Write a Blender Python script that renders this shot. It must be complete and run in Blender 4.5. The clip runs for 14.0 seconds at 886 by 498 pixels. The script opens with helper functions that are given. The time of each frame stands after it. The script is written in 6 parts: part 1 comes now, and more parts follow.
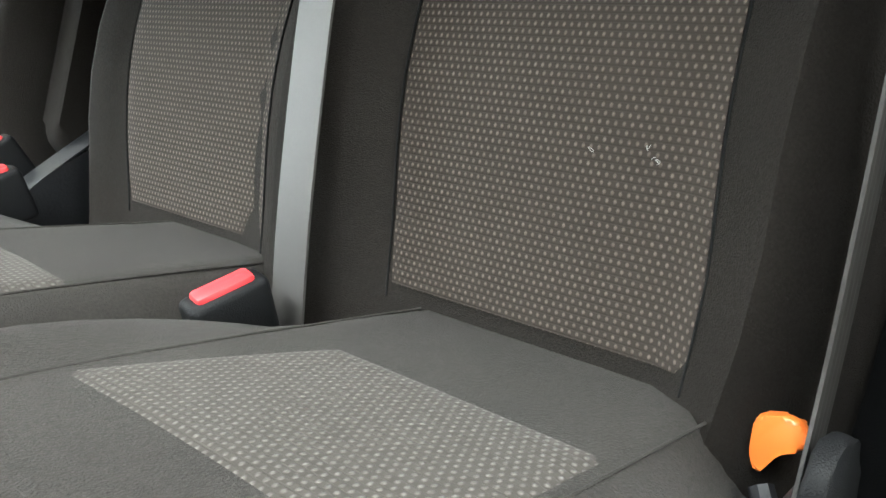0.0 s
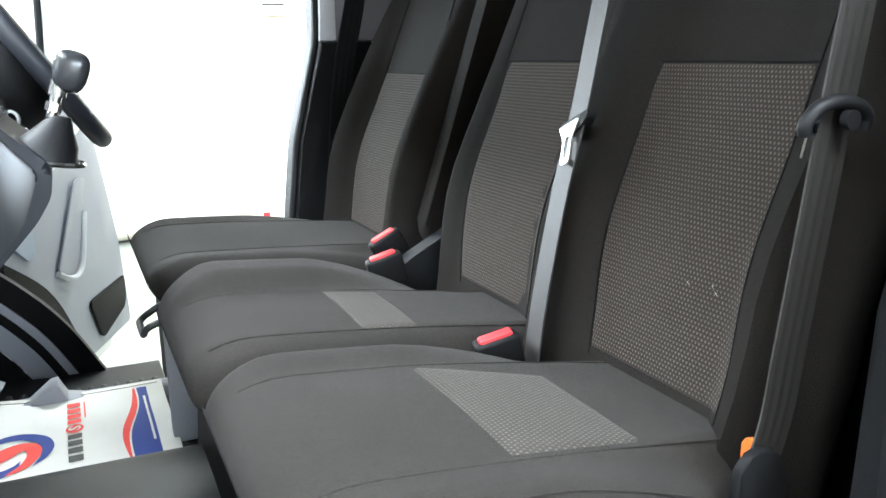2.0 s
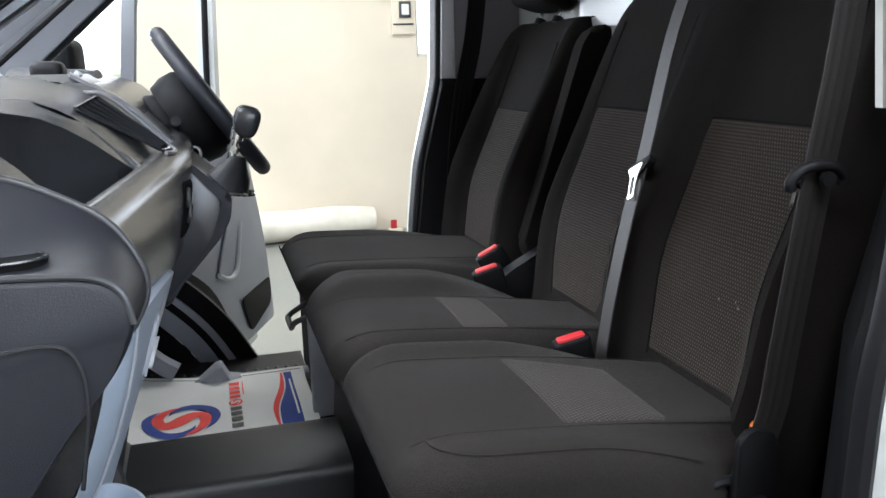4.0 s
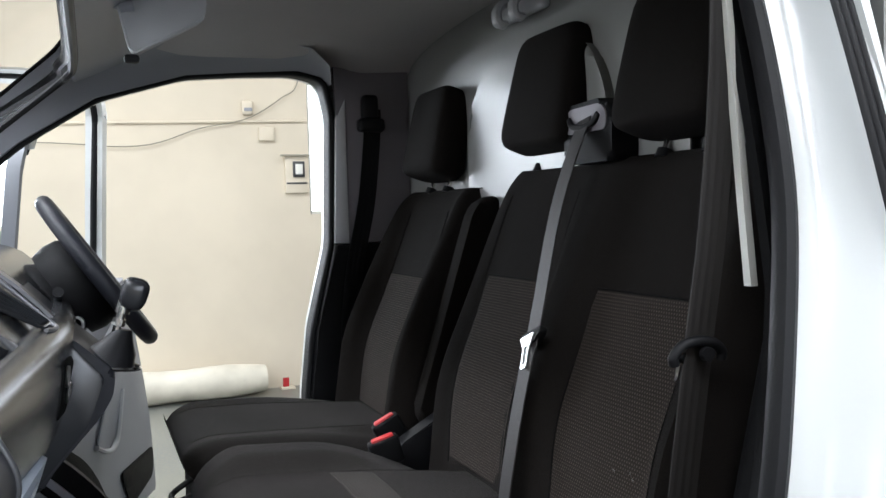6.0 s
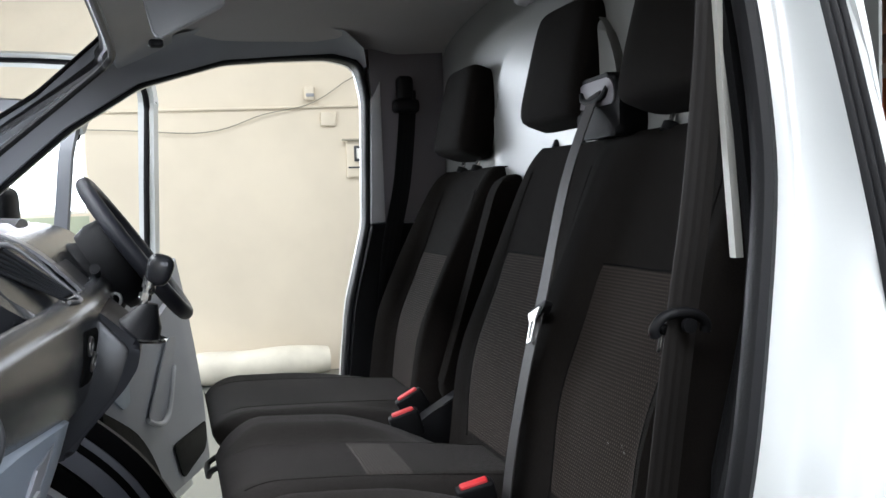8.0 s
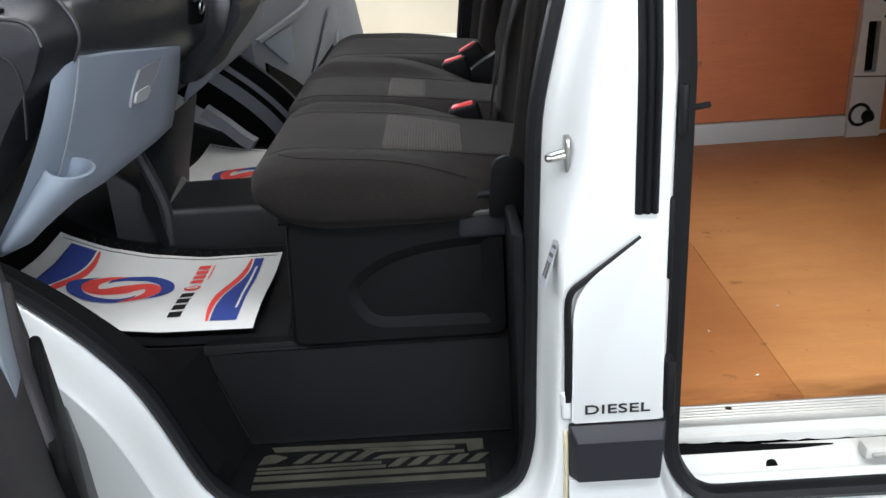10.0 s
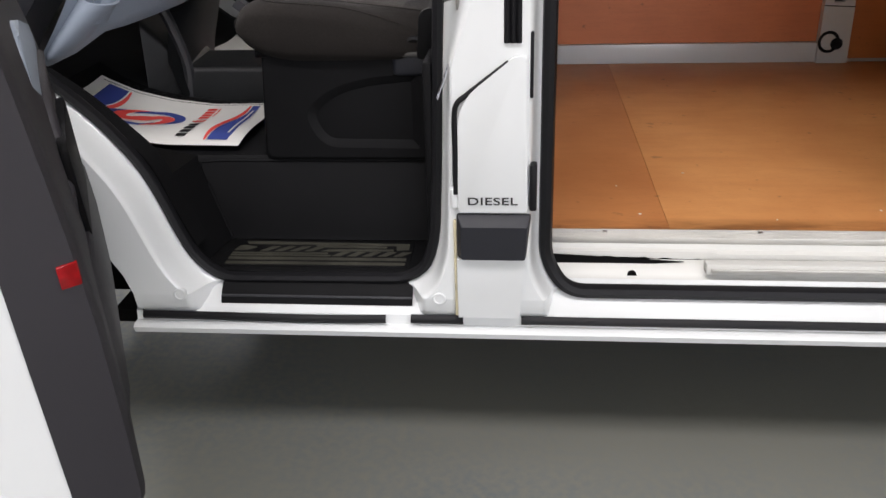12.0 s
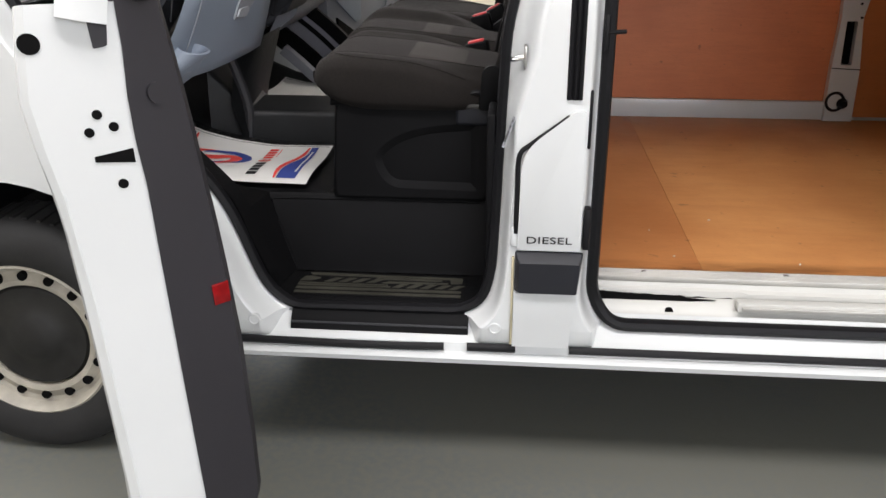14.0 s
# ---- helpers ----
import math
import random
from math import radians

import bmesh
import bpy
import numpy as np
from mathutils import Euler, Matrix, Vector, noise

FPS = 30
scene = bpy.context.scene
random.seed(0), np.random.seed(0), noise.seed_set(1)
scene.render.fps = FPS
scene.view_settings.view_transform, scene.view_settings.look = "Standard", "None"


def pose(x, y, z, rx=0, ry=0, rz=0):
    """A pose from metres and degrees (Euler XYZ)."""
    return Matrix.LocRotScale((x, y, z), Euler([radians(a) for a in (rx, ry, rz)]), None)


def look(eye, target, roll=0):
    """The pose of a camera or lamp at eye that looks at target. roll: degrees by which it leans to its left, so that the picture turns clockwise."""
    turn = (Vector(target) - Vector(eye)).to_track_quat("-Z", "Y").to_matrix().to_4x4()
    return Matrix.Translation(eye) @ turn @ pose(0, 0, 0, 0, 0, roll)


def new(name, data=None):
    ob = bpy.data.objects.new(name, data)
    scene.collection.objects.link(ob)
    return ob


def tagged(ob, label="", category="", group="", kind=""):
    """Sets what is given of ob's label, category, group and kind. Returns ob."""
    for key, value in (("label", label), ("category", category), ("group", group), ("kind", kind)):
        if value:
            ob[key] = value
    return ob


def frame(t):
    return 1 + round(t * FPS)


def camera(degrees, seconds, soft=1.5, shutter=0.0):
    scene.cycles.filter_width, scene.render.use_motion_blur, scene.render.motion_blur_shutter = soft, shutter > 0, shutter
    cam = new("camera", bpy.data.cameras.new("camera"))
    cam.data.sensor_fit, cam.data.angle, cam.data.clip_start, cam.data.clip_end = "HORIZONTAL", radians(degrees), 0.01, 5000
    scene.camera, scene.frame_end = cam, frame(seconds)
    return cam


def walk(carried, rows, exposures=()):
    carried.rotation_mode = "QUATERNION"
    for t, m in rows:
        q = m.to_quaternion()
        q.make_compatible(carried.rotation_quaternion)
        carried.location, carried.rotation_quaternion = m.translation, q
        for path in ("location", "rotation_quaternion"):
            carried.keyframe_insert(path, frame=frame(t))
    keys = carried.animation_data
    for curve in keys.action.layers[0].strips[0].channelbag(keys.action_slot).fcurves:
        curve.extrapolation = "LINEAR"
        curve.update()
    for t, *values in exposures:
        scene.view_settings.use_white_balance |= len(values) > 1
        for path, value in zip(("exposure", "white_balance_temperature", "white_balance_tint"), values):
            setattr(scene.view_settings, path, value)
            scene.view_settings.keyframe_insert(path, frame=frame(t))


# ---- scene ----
cam = camera(55.2, 14.0)
PATH = [
    (0, (-0.484, 0.152, 1.238), (0.937, 1.435, 0.662), 0.3),
    (0.3, (-0.477, 0.152, 1.245), (1.004, 1.379, 0.696), 0.6),
    (0.5, (-0.446, 0.134, 1.25), (0.993, 1.409, 0.7), 0.4),
    (1, (-0.529, 0.042, 1.295), (0.795, 1.456, 0.797), -0.9),
    (1.5, (-0.599, -0.117, 1.357), (0.496, 1.492, 0.895), -1.8),
    (2, (-0.652, -0.292, 1.403), (0.134, 1.49, 0.95), -1.1),
    (2.5, (-0.671, -0.41, 1.423), (-0.064, 1.441, 0.968), -1.3),
    (2.7, (-0.674, -0.443, 1.433), (-0.124, 1.423, 0.968), -1.8),
    (4.8, (-0.725, -0.592, 1.496), (-0.213, 1.298, 1.091), -1.9),
    (5, (-0.727, -0.576, 1.495), (-0.17, 1.304, 1.098), -1.9),
    (5.5, (-0.715, -0.574, 1.505), (-0.027, 1.282, 1.217), -1.7),
    (6, (-0.707, -0.573, 1.52), (0.064, 1.27, 1.432), -1.6),
    (6.5, (-0.704, -0.573, 1.531), (0.101, 1.257, 1.481), -1.6),
    (7, (-0.709, -0.581, 1.524), (0.105, 1.246, 1.475), -1.6),
    (7.2, (-0.708, -0.586, 1.516), (0.109, 1.238, 1.46), -1.6),
    (9.3, (-0.3, -0.913, 1.476), (-0.182, 1.02, 0.978), -3.4),
    (9.5, (-0.262, -0.987, 1.454), (-0.156, 0.915, 0.847), -3.4),
    (10, (-0.19, -1.136, 1.457), (-0.219, 0.707, 0.681), -4.0),
    (10.5, (-0.137, -1.378, 1.47), (-0.204, 0.445, 0.649), -3.0),
    (11, (-0.081, -1.524, 1.482), (-0.171, 0.297, 0.659), -2.9),
    (11.5, (0.034, -1.638, 1.428), (-0.105, 0.173, 0.593), -2.0),
    (12, (0.112, -1.627, 1.349), (-0.074, 0.172, 0.495), -1.9),
    (12.5, (0.111, -1.599, 1.289), (-0.131, 0.19, 0.428), -1.6),
    (13, (0.096, -1.602, 1.288), (-0.175, 0.183, 0.426), -1.5),
    (13.5, (0.067, -1.677, 1.346), (-0.21, 0.114, 0.499), -1.2),
    (14, (-0.035, -1.811, 1.409), (-0.196, 0.031, 0.645), -0.1),
]
EXPOSURES = [(0, 2.06, 5950, 0), (0.5, 2.55, 6050, -2), (1.0, 2.9, 5650, 2), (1.5, 2.4, 5600, 2), (2.0, 1.88, 5600, 3), (2.7, 1.25, 5700, 6), (4.8, 0.15, 5700, 10), (7.2, 0.05, 5850, 10), (9.3, 0.13, 5650, 10), (10.0, 0.16, 5850, 10), (10.5, -0.06, 6250, 15), (11.0, -0.30, 6300, 17), (12.5, -0.10, 6280, 16), (14.0, -0.14, 6300, 15)]
walk(cam, [(t, look(eye, target, roll)) for t, eye, target, roll in PATH], EXPOSURES)

# ---------------------------------------------------------------- light
world = bpy.data.worlds.new("sky")
scene.world = world
world.use_nodes = True
wn = world.node_tree
sky = wn.nodes.new("ShaderNodeTexSky")
sky.sky_type = "NISHITA"
sky.sun_disc = False
sky.sun_elevation = radians(35)
sky.sun_rotation = radians(200)
wn.nodes["Background"].inputs["Strength"].default_value = 0.1
wn.links.new(sky.outputs["Color"], wn.nodes["Background"].inputs["Color"])


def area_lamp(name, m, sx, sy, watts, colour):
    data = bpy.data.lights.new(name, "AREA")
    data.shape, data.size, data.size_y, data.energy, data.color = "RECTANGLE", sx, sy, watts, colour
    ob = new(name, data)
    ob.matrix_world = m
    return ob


# far window daylight; the doorway, end wall and ceiling lamps are added unseen fills
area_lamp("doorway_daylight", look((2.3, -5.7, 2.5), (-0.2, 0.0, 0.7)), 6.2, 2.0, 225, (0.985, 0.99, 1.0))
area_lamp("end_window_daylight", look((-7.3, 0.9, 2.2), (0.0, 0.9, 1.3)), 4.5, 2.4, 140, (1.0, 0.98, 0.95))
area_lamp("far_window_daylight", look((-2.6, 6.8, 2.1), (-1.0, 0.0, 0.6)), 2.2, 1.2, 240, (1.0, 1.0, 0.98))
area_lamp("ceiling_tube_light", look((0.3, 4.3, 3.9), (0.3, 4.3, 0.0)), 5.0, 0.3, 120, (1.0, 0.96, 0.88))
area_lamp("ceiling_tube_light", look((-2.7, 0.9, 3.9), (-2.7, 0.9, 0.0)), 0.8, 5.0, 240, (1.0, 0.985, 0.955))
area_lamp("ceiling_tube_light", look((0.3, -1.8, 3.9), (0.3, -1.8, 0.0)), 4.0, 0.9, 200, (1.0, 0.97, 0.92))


# ---------------------------------------------------------------- materials
def material(name, colour, rough=0.6, metal=0.0, grain=0.0, grain_size=40.0, spread=0.0, spread_size=3.0, second=None,
             bump=0.0, bump_size=200.0, coat=0.0, spec=0.5, sheen=0.0):
    """A surface with fine grain, broad variation and relief at real-world size."""
    m = bpy.data.materials.new(name)
    m.use_nodes = True
    nt = m.node_tree
    b = nt.nodes["Principled BSDF"]
    b.inputs["Base Color"].default_value = (*colour, 1)
    b.inputs["Roughness"].default_value = rough
    b.inputs["Metallic"].default_value = metal
    b.inputs["Specular IOR Level"].default_value = spec
    b.inputs["Coat Weight"].default_value = coat
    b.inputs["Coat Roughness"].default_value = 0.08
    b.inputs["Sheen Weight"].default_value, b.inputs["Sheen Roughness"].default_value = sheen, 0.35
    co = nt.nodes.new("ShaderNodeTexCoord")
    last = None
    for amount, size, detail in ((spread, spread_size, 4), (grain, grain_size, 2)):
        if not amount:
            continue
        n = nt.nodes.new("ShaderNodeTexNoise")
        n.inputs["Scale"].default_value, n.inputs["Detail"].default_value = size, detail
        nt.links.new(co.outputs["Object"], n.inputs["Vector"])
        mix = nt.nodes.new("ShaderNodeMix")
        mix.data_type = "RGBA"
        dark = second if second and size == spread_size else tuple(c * (1 - amount) for c in colour)
        ramp = nt.nodes.new("ShaderNodeMapRange")
        ramp.inputs["From Min"].default_value, ramp.inputs["From Max"].default_value = 0.35, 0.65
        nt.links.new(n.outputs["Fac"], ramp.inputs["Value"])
        sc = nt.nodes.new("ShaderNodeMath")
        sc.operation, sc.inputs[1].default_value = "MULTIPLY", (amount if second and size == spread_size else 1.0)
        nt.links.new(ramp.outputs["Result"], sc.inputs[0])
        nt.links.new(sc.outputs[0], mix.inputs["Factor"])
        if last is None:
            mix.inputs["A"].default_value = (*colour, 1)
        else:
            nt.links.new(last, mix.inputs["A"])
        mix.inputs["B"].default_value = (*dark, 1)
        last = mix.outputs["Result"]
    if last is not None:
        nt.links.new(last, b.inputs["Base Color"])
    if bump:
        n = nt.nodes.new("ShaderNodeTexNoise")
        n.inputs["Scale"].default_value, n.inputs["Detail"].default_value = bump_size, 3
        nt.links.new(co.outputs["Object"], n.inputs["Vector"])
        bp = nt.nodes.new("ShaderNodeBump")
        bp.inputs["Strength"].default_value, bp.inputs["Distance"].default_value = bump, 0.002
        nt.links.new(n.outputs["Fac"], bp.inputs["Height"])
        nt.links.new(bp.outputs["Normal"], b.inputs["Normal"])
    return m


def glow(name, colour, strength):
    m = bpy.data.materials.new(name)
    m.use_nodes = True
    b = m.node_tree.nodes["Principled BSDF"]
    b.inputs["Base Color"].default_value = (*colour, 1)
    b.inputs["Emission Color"].default_value = (*colour, 1)
    b.inputs["Emission Strength"].default_value = strength
    return m


def dotted_cloth(name, base, dot, pitch_y=0.0058, pitch_v=0.0052, along="Z", sheen=0.0):
    """Woven seat cloth: staggered rows of small pale loops on a dark ground."""
    m = bpy.data.materials.new(name)
    m.use_nodes = True
    nt = m.node_tree
    N, K = nt.nodes.new, nt.links.new
    b = nt.nodes["Principled BSDF"]
    b.inputs["Roughness"].default_value = 0.9
    b.inputs["Specular IOR Level"].default_value = 0.1
    b.inputs["Sheen Weight"].default_value, b.inputs["Sheen Roughness"].default_value = sheen, 0.35
    co = N("ShaderNodeTexCoord")
    sep = N("ShaderNodeSeparateXYZ")
    K(co.outputs["Object"], sep.inputs[0])

    def op(kind, a, c=None):
        n = N("ShaderNodeMath")
        n.operation = kind
        for i, v in enumerate((a, c)):
            if v is None:
                continue
            if isinstance(v, (int, float)):
                n.inputs[i].default_value = v
            else:
                K(v, n.inputs[i])
        return n.outputs[0]

    v = op("DIVIDE", sep.outputs[along], pitch_v)
    u = op("DIVIDE", sep.outputs["Y"], pitch_y)
    odd = op("FLOOR", op("MULTIPLY", op("FRACT", op("MULTIPLY", op("FLOOR", v), 0.5)), 2.2))
    fu = op("SUBTRACT", op("FRACT", op("ADD", u, op("MULTIPLY", odd, 0.5))), 0.5)
    fv = op("SUBTRACT", op("FRACT", v), 0.5)
    d = op("SQRT", op("ADD", op("MULTIPLY", op("MULTIPLY", fu, fu), 1.9), op("MULTIPLY", op("MULTIPLY", fv, fv), 0.9)))

    def step(value, lo, hi):
        r = N("ShaderNodeMapRange")
        r.interpolation_type = "SMOOTHSTEP"
        r.inputs["From Min"].default_value, r.inputs["From Max"].default_value = lo, hi
        K(value, r.inputs["Value"])
        return r.outputs["Result"]

    spot = step(d, 0.40, 0.08)
    groove = step(op("ABSOLUTE", fv), 0.34, 0.47)
    wear = N("ShaderNodeTexNoise")
    wear.inputs["Scale"].default_value = 330.0
    K(co.outputs["Object"], wear.inputs["Vector"])
    amount = op("MULTIPLY", spot, op("ADD", op("MULTIPLY", wear.outputs["Fac"], 1.5), 0.0))
    mix = N("ShaderNodeMix")
    mix.data_type = "RGBA"
    mix.inputs["A"].default_value, mix.inputs["B"].default_value = (*base, 1), (*dot, 1)
    K(amount, mix.inputs["Factor"])
    cut = N("ShaderNodeMix")
    cut.data_type = "RGBA"
    K(op("MULTIPLY", groove, 0.12), cut.inputs["Factor"])
    K(mix.outputs["Result"], cut.inputs["A"])
    cut.inputs["B"].default_value = (*(c * 0.3 for c in base), 1)
    K(cut.outputs["Result"], b.inputs["Base Color"])
    relief = op("SUBTRACT", spot, op("MULTIPLY", groove, 0.3))
    bp = N("ShaderNodeBump")
    bp.inputs["Strength"].default_value, bp.inputs["Distance"].default_value = 0.5, 0.0015
    K(relief, bp.inputs["Height"])
    K(bp.outputs["Normal"], b.inputs["Normal"])
    return m


def plywood(name, light, dark, stretch, scuff=(0.16, 0.07, 0.03), worn_edge=None):
    """Varnished plywood: soft long grain, broad blotches, small knots and scuffs."""
    m = bpy.data.materials.new(name)
    m.use_nodes = True
    nt = m.node_tree
    N, K = nt.nodes.new, nt.links.new
    b = nt.nodes["Principled BSDF"]
    co = N("ShaderNodeTexCoord")
    mp = N("ShaderNodeMapping")
    mp.inputs["Scale"].default_value = stretch
    K(co.outputs["Object"], mp.inputs["Vector"])

    def noise(scale, detail, vec, rough=0.5):
        n = N("ShaderNodeTexNoise")
        n.inputs["Scale"].default_value, n.inputs["Detail"].default_value, n.inputs["Roughness"].default_value = scale, detail, rough
        K(vec, n.inputs["Vector"])
        return n.outputs["Fac"]

    def span(value, lo, hi, to=1.0):
        r = N("ShaderNodeMapRange")
        r.inputs["From Min"].default_value, r.inputs["From Max"].default_value, r.inputs["To Max"].default_value = lo, hi, to
        K(value, r.inputs["Value"])
        return r.outputs["Result"]

    def blend(fac, base, colour):
        x = N("ShaderNodeMix")
        x.data_type = "RGBA"
        K(fac, x.inputs["Factor"])
        if isinstance(base, tuple):
            x.inputs["A"].default_value = (*base, 1)
        else:
            K(base, x.inputs["A"])
        x.inputs["B"].default_value = (*colour, 1)
        return x.outputs["Result"]

    grain = noise(5.0, 7, mp.outputs["Vector"], 0.6)
    broad = noise(2.2, 4, co.outputs["Object"])
    fine = noise(38.0, 3, mp.outputs["Vector"], 0.7)
    spots = noise(26.0, 2, co.outputs["Object"])
    col = blend(span(broad, 0.35, 0.68, 0.75), light, dark)
    col = blend(span(grain, 0.42, 0.75, 0.38), col, dark)
    col = blend(span(fine, 0.55, 0.85, 0.30), col, scuff)
    col = blend(span(spots, 0.70, 0.78, 0.55), col, scuff)
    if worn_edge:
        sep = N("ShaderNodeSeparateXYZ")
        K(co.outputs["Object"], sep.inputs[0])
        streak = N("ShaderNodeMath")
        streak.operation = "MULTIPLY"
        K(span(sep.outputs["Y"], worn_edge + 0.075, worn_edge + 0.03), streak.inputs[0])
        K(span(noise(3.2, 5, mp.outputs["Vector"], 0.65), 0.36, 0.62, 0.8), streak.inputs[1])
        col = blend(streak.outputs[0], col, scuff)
    K(col, b.inputs["Base Color"])
    rr = N("ShaderNodeMapRange")
    rr.inputs["To Min"].default_value, rr.inputs["To Max"].default_value = 0.28, 0.6
    K(broad, rr.inputs["Value"])
    K(rr.outputs["Result"], b.inputs["Roughness"])
    bp = N("ShaderNodeBump")
    bp.inputs["Strength"].default_value, bp.inputs["Distance"].default_value = 0.15, 0.001
    K(grain, bp.inputs["Height"])
    K(bp.outputs["Normal"], b.inputs["Normal"])
    return m


WHITE = material("van_white_paint", (0.66, 0.68, 0.675), 0.28, coat=0.5, spread=0.06, spread_size=2.5)
WHITE_IN = material("white_primer_paint", (0.56, 0.56, 0.525), 0.4, spread=0.08, spread_size=3)
RUBBER = material("black_rubber", (0.008, 0.008, 0.009), 0.48, spec=0.18, bump=0.15, bump_size=300)
SEAM = material("panel_gap", (0.006, 0.006, 0.006), 0.9, spec=0.05)
PLASTIC = material("black_grained_plastic", (0.0055, 0.0055, 0.006), 0.56, spec=0.10, bump=0.35, bump_size=900, spread=0.25, spread_size=5)
DASH = material("charcoal_dash_plastic", (0.023, 0.024, 0.027), 0.25, bump=0.06, spec=0.6, bump_size=1000, spread=0.15, spread_size=5)
DASH_LOW = material("dark_slate_plastic", (0.0155, 0.0165, 0.021), 0.46, bump=0.2, spec=0.3, bump_size=900, spread=0.15, spread_size=5)
FOOTWELL = material("footwell_plastic", (0.014, 0.015, 0.016), 0.42, bump=0.3, spec=0.4, bump_size=700, spread=0.3, spread_size=6)
WORN = material("worn_grey_metal", (0.055, 0.054, 0.050), 0.45, spec=0.4, spread=0.4, spread_size=30, bump=0.3, bump_size=120)
SATIN = material("dark_satin_plastic", (0.045, 0.046, 0.05), 0.3, spread=0.1)
BLUEGREY = material("blue_grey_plastic", (0.275, 0.32, 0.385), 0.5, bump=0.2, bump_size=900, spread=0.08, spread_size=4)
TRIMGREY = material("mid_grey_plastic", (0.30, 0.31, 0.34), 0.5, bump=0.2, bump_size=900, spread=0.08, spread_size=4)
DOORTRIM = material("slate_door_plastic", (0.0205, 0.0188, 0.0230), 0.5, bump=0.3, bump_size=900, spread=0.1, spread_size=5)
CLOTH = material("charcoal_seat_cloth", (0.0208, 0.0182, 0.0164), 0.92, grain=0.45, grain_size=420, spread=0.25, spread_size=6,
                 bump=0.6, bump_size=700, spec=0.1, sheen=0.025)
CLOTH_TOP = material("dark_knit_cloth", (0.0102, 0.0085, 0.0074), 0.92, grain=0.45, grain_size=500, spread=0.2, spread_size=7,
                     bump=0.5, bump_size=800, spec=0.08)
DOTS = dotted_cloth("dotted_back_cloth", (0.0195, 0.0155, 0.0132), (0.080, 0.066, 0.056))
DOTS_SEAT = dotted_cloth("dotted_seat_cloth", (0.026, 0.0225, 0.0198), (0.072, 0.066, 0.060), along="X", sheen=0.04)
WEBBING = material("seat_belt_webbing", (0.018, 0.016, 0.015), 0.6, grain=0.2, grain_size=900, bump=0.08, bump_size=900, spec=0.3)
LINT = material("grey_fluff", (0.13, 0.13, 0.125), 0.9)
CHROME = material("bright_metal", (0.75, 0.75, 0.74), 0.18, metal=1.0)
STEEL = material("zinc_steel", (0.50, 0.50, 0.48), 0.32, metal=1.0, spread=0.2, spread_size=30)
RED = material("red_button_plastic", (0.42, 0.022, 0.026), 0.4)
REFLECT = material("red_reflector", (0.27, 0.003, 0.005), 0.22, coat=0.2, spec=0.3, grain=0.35, grain_size=60)
ORANGE = material("orange_plastic", (0.435, 0.094, 0.012), 0.45, spread=0.1, spread_size=20)
PAPER = material("paper_mat", (0.78, 0.77, 0.73), 0.85, spread=0.06, spread_size=8, bump=0.1, bump_size=60)
INK_BLUE = material("blue_ink", (0.035, 0.06, 0.27), 0.8)
INK_RED = material("red_ink", (0.80, 0.075, 0.06), 0.8)
INK_BLACK = material("black_letter", (0.012, 0.012, 0.012), 0.5)
LINING = material("roof_lining", (0.52, 0.50, 0.49), 0.95, spec=0.2, grain=0.15, grain_size=500, spread=0.1, bump=0.2, bump_size=600)
PILLAR_DARK = material("charcoal_pillar_trim", (0.150, 0.140, 0.155), 0.6, spread=0.1)
PILLAR = material("light_grey_pillar_trim", (0.46, 0.47, 0.49), 0.6, spread=0.06)
# white paint dimmed so its colour carries the shade inside the van
BULK = material("dimmed_white_paint", (0.21, 0.213, 0.204), 0.42, spread=0.1, spread_size=3)
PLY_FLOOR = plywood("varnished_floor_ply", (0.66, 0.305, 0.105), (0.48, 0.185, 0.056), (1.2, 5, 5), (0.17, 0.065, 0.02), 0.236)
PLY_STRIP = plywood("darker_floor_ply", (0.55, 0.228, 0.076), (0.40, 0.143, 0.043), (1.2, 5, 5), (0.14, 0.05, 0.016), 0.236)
PLY_WALL = plywood("red_brown_wall_ply", (0.69, 0.225, 0.086), (0.50, 0.145, 0.055), (1.0, 4, 9))
PLY_WALL2 = plywood("orange_wall_ply", (0.64, 0.225, 0.066), (0.50, 0.155, 0.045), (1.0, 4, 9))
SILVER = material("silver_painted_plastic", (0.17, 0.17, 0.18), 0.30, metal=0.4)
ALU = material("ribbed_aluminium", (0.62, 0.61, 0.57), 0.38, metal=0.6, spread=0.15, spread_size=9)
FLOOR = material("painted_concrete", (0.170, 0.170, 0.145), 0.32, spread=0.85, spread_size=0.7, second=(0.095, 0.113, 0.127), grain=0.06,
                 grain_size=45, bump=0.02, bump_size=60)
CREAM = material("cream_wall_paint", (0.74, 0.665, 0.54), 0.85, spread=0.10, spread_size=1.2, bump=0.4, bump_size=14)
DADO = material("pale_green_paint", (0.42, 0.46, 0.34), 0.8, spread=0.1)
CEIL = material("ceiling_paint", (0.6, 0.58, 0.52), 0.9, spread=0.1)
LAGGING = material("white_sheeting", (0.72, 0.68, 0.58), 0.7, spread=0.2, spread_size=4, bump=0.5, bump_size=9)
SEALANT = material("yellowed_sealant", (0.62, 0.55, 0.36), 0.6, spread=0.3, spread_size=30)
TYRE = material("tyre_rubber", (0.018, 0.018, 0.018), 0.75, bump=0.3, bump_size=80, spread=0.4, spread_size=9)
RIM = material("dusty_cream_steel", (0.46, 0.43, 0.36), 0.5, spread=0.3, spread_size=14)
DUST = material("dusty_black_hub", (0.014, 0.014, 0.013), 0.6, spread=0.5, spread_size=20)
TREAD = material("worn_step_tread", (0.060, 0.058, 0.045), 0.45, spread=0.4, spread_size=14, metal=0.2)
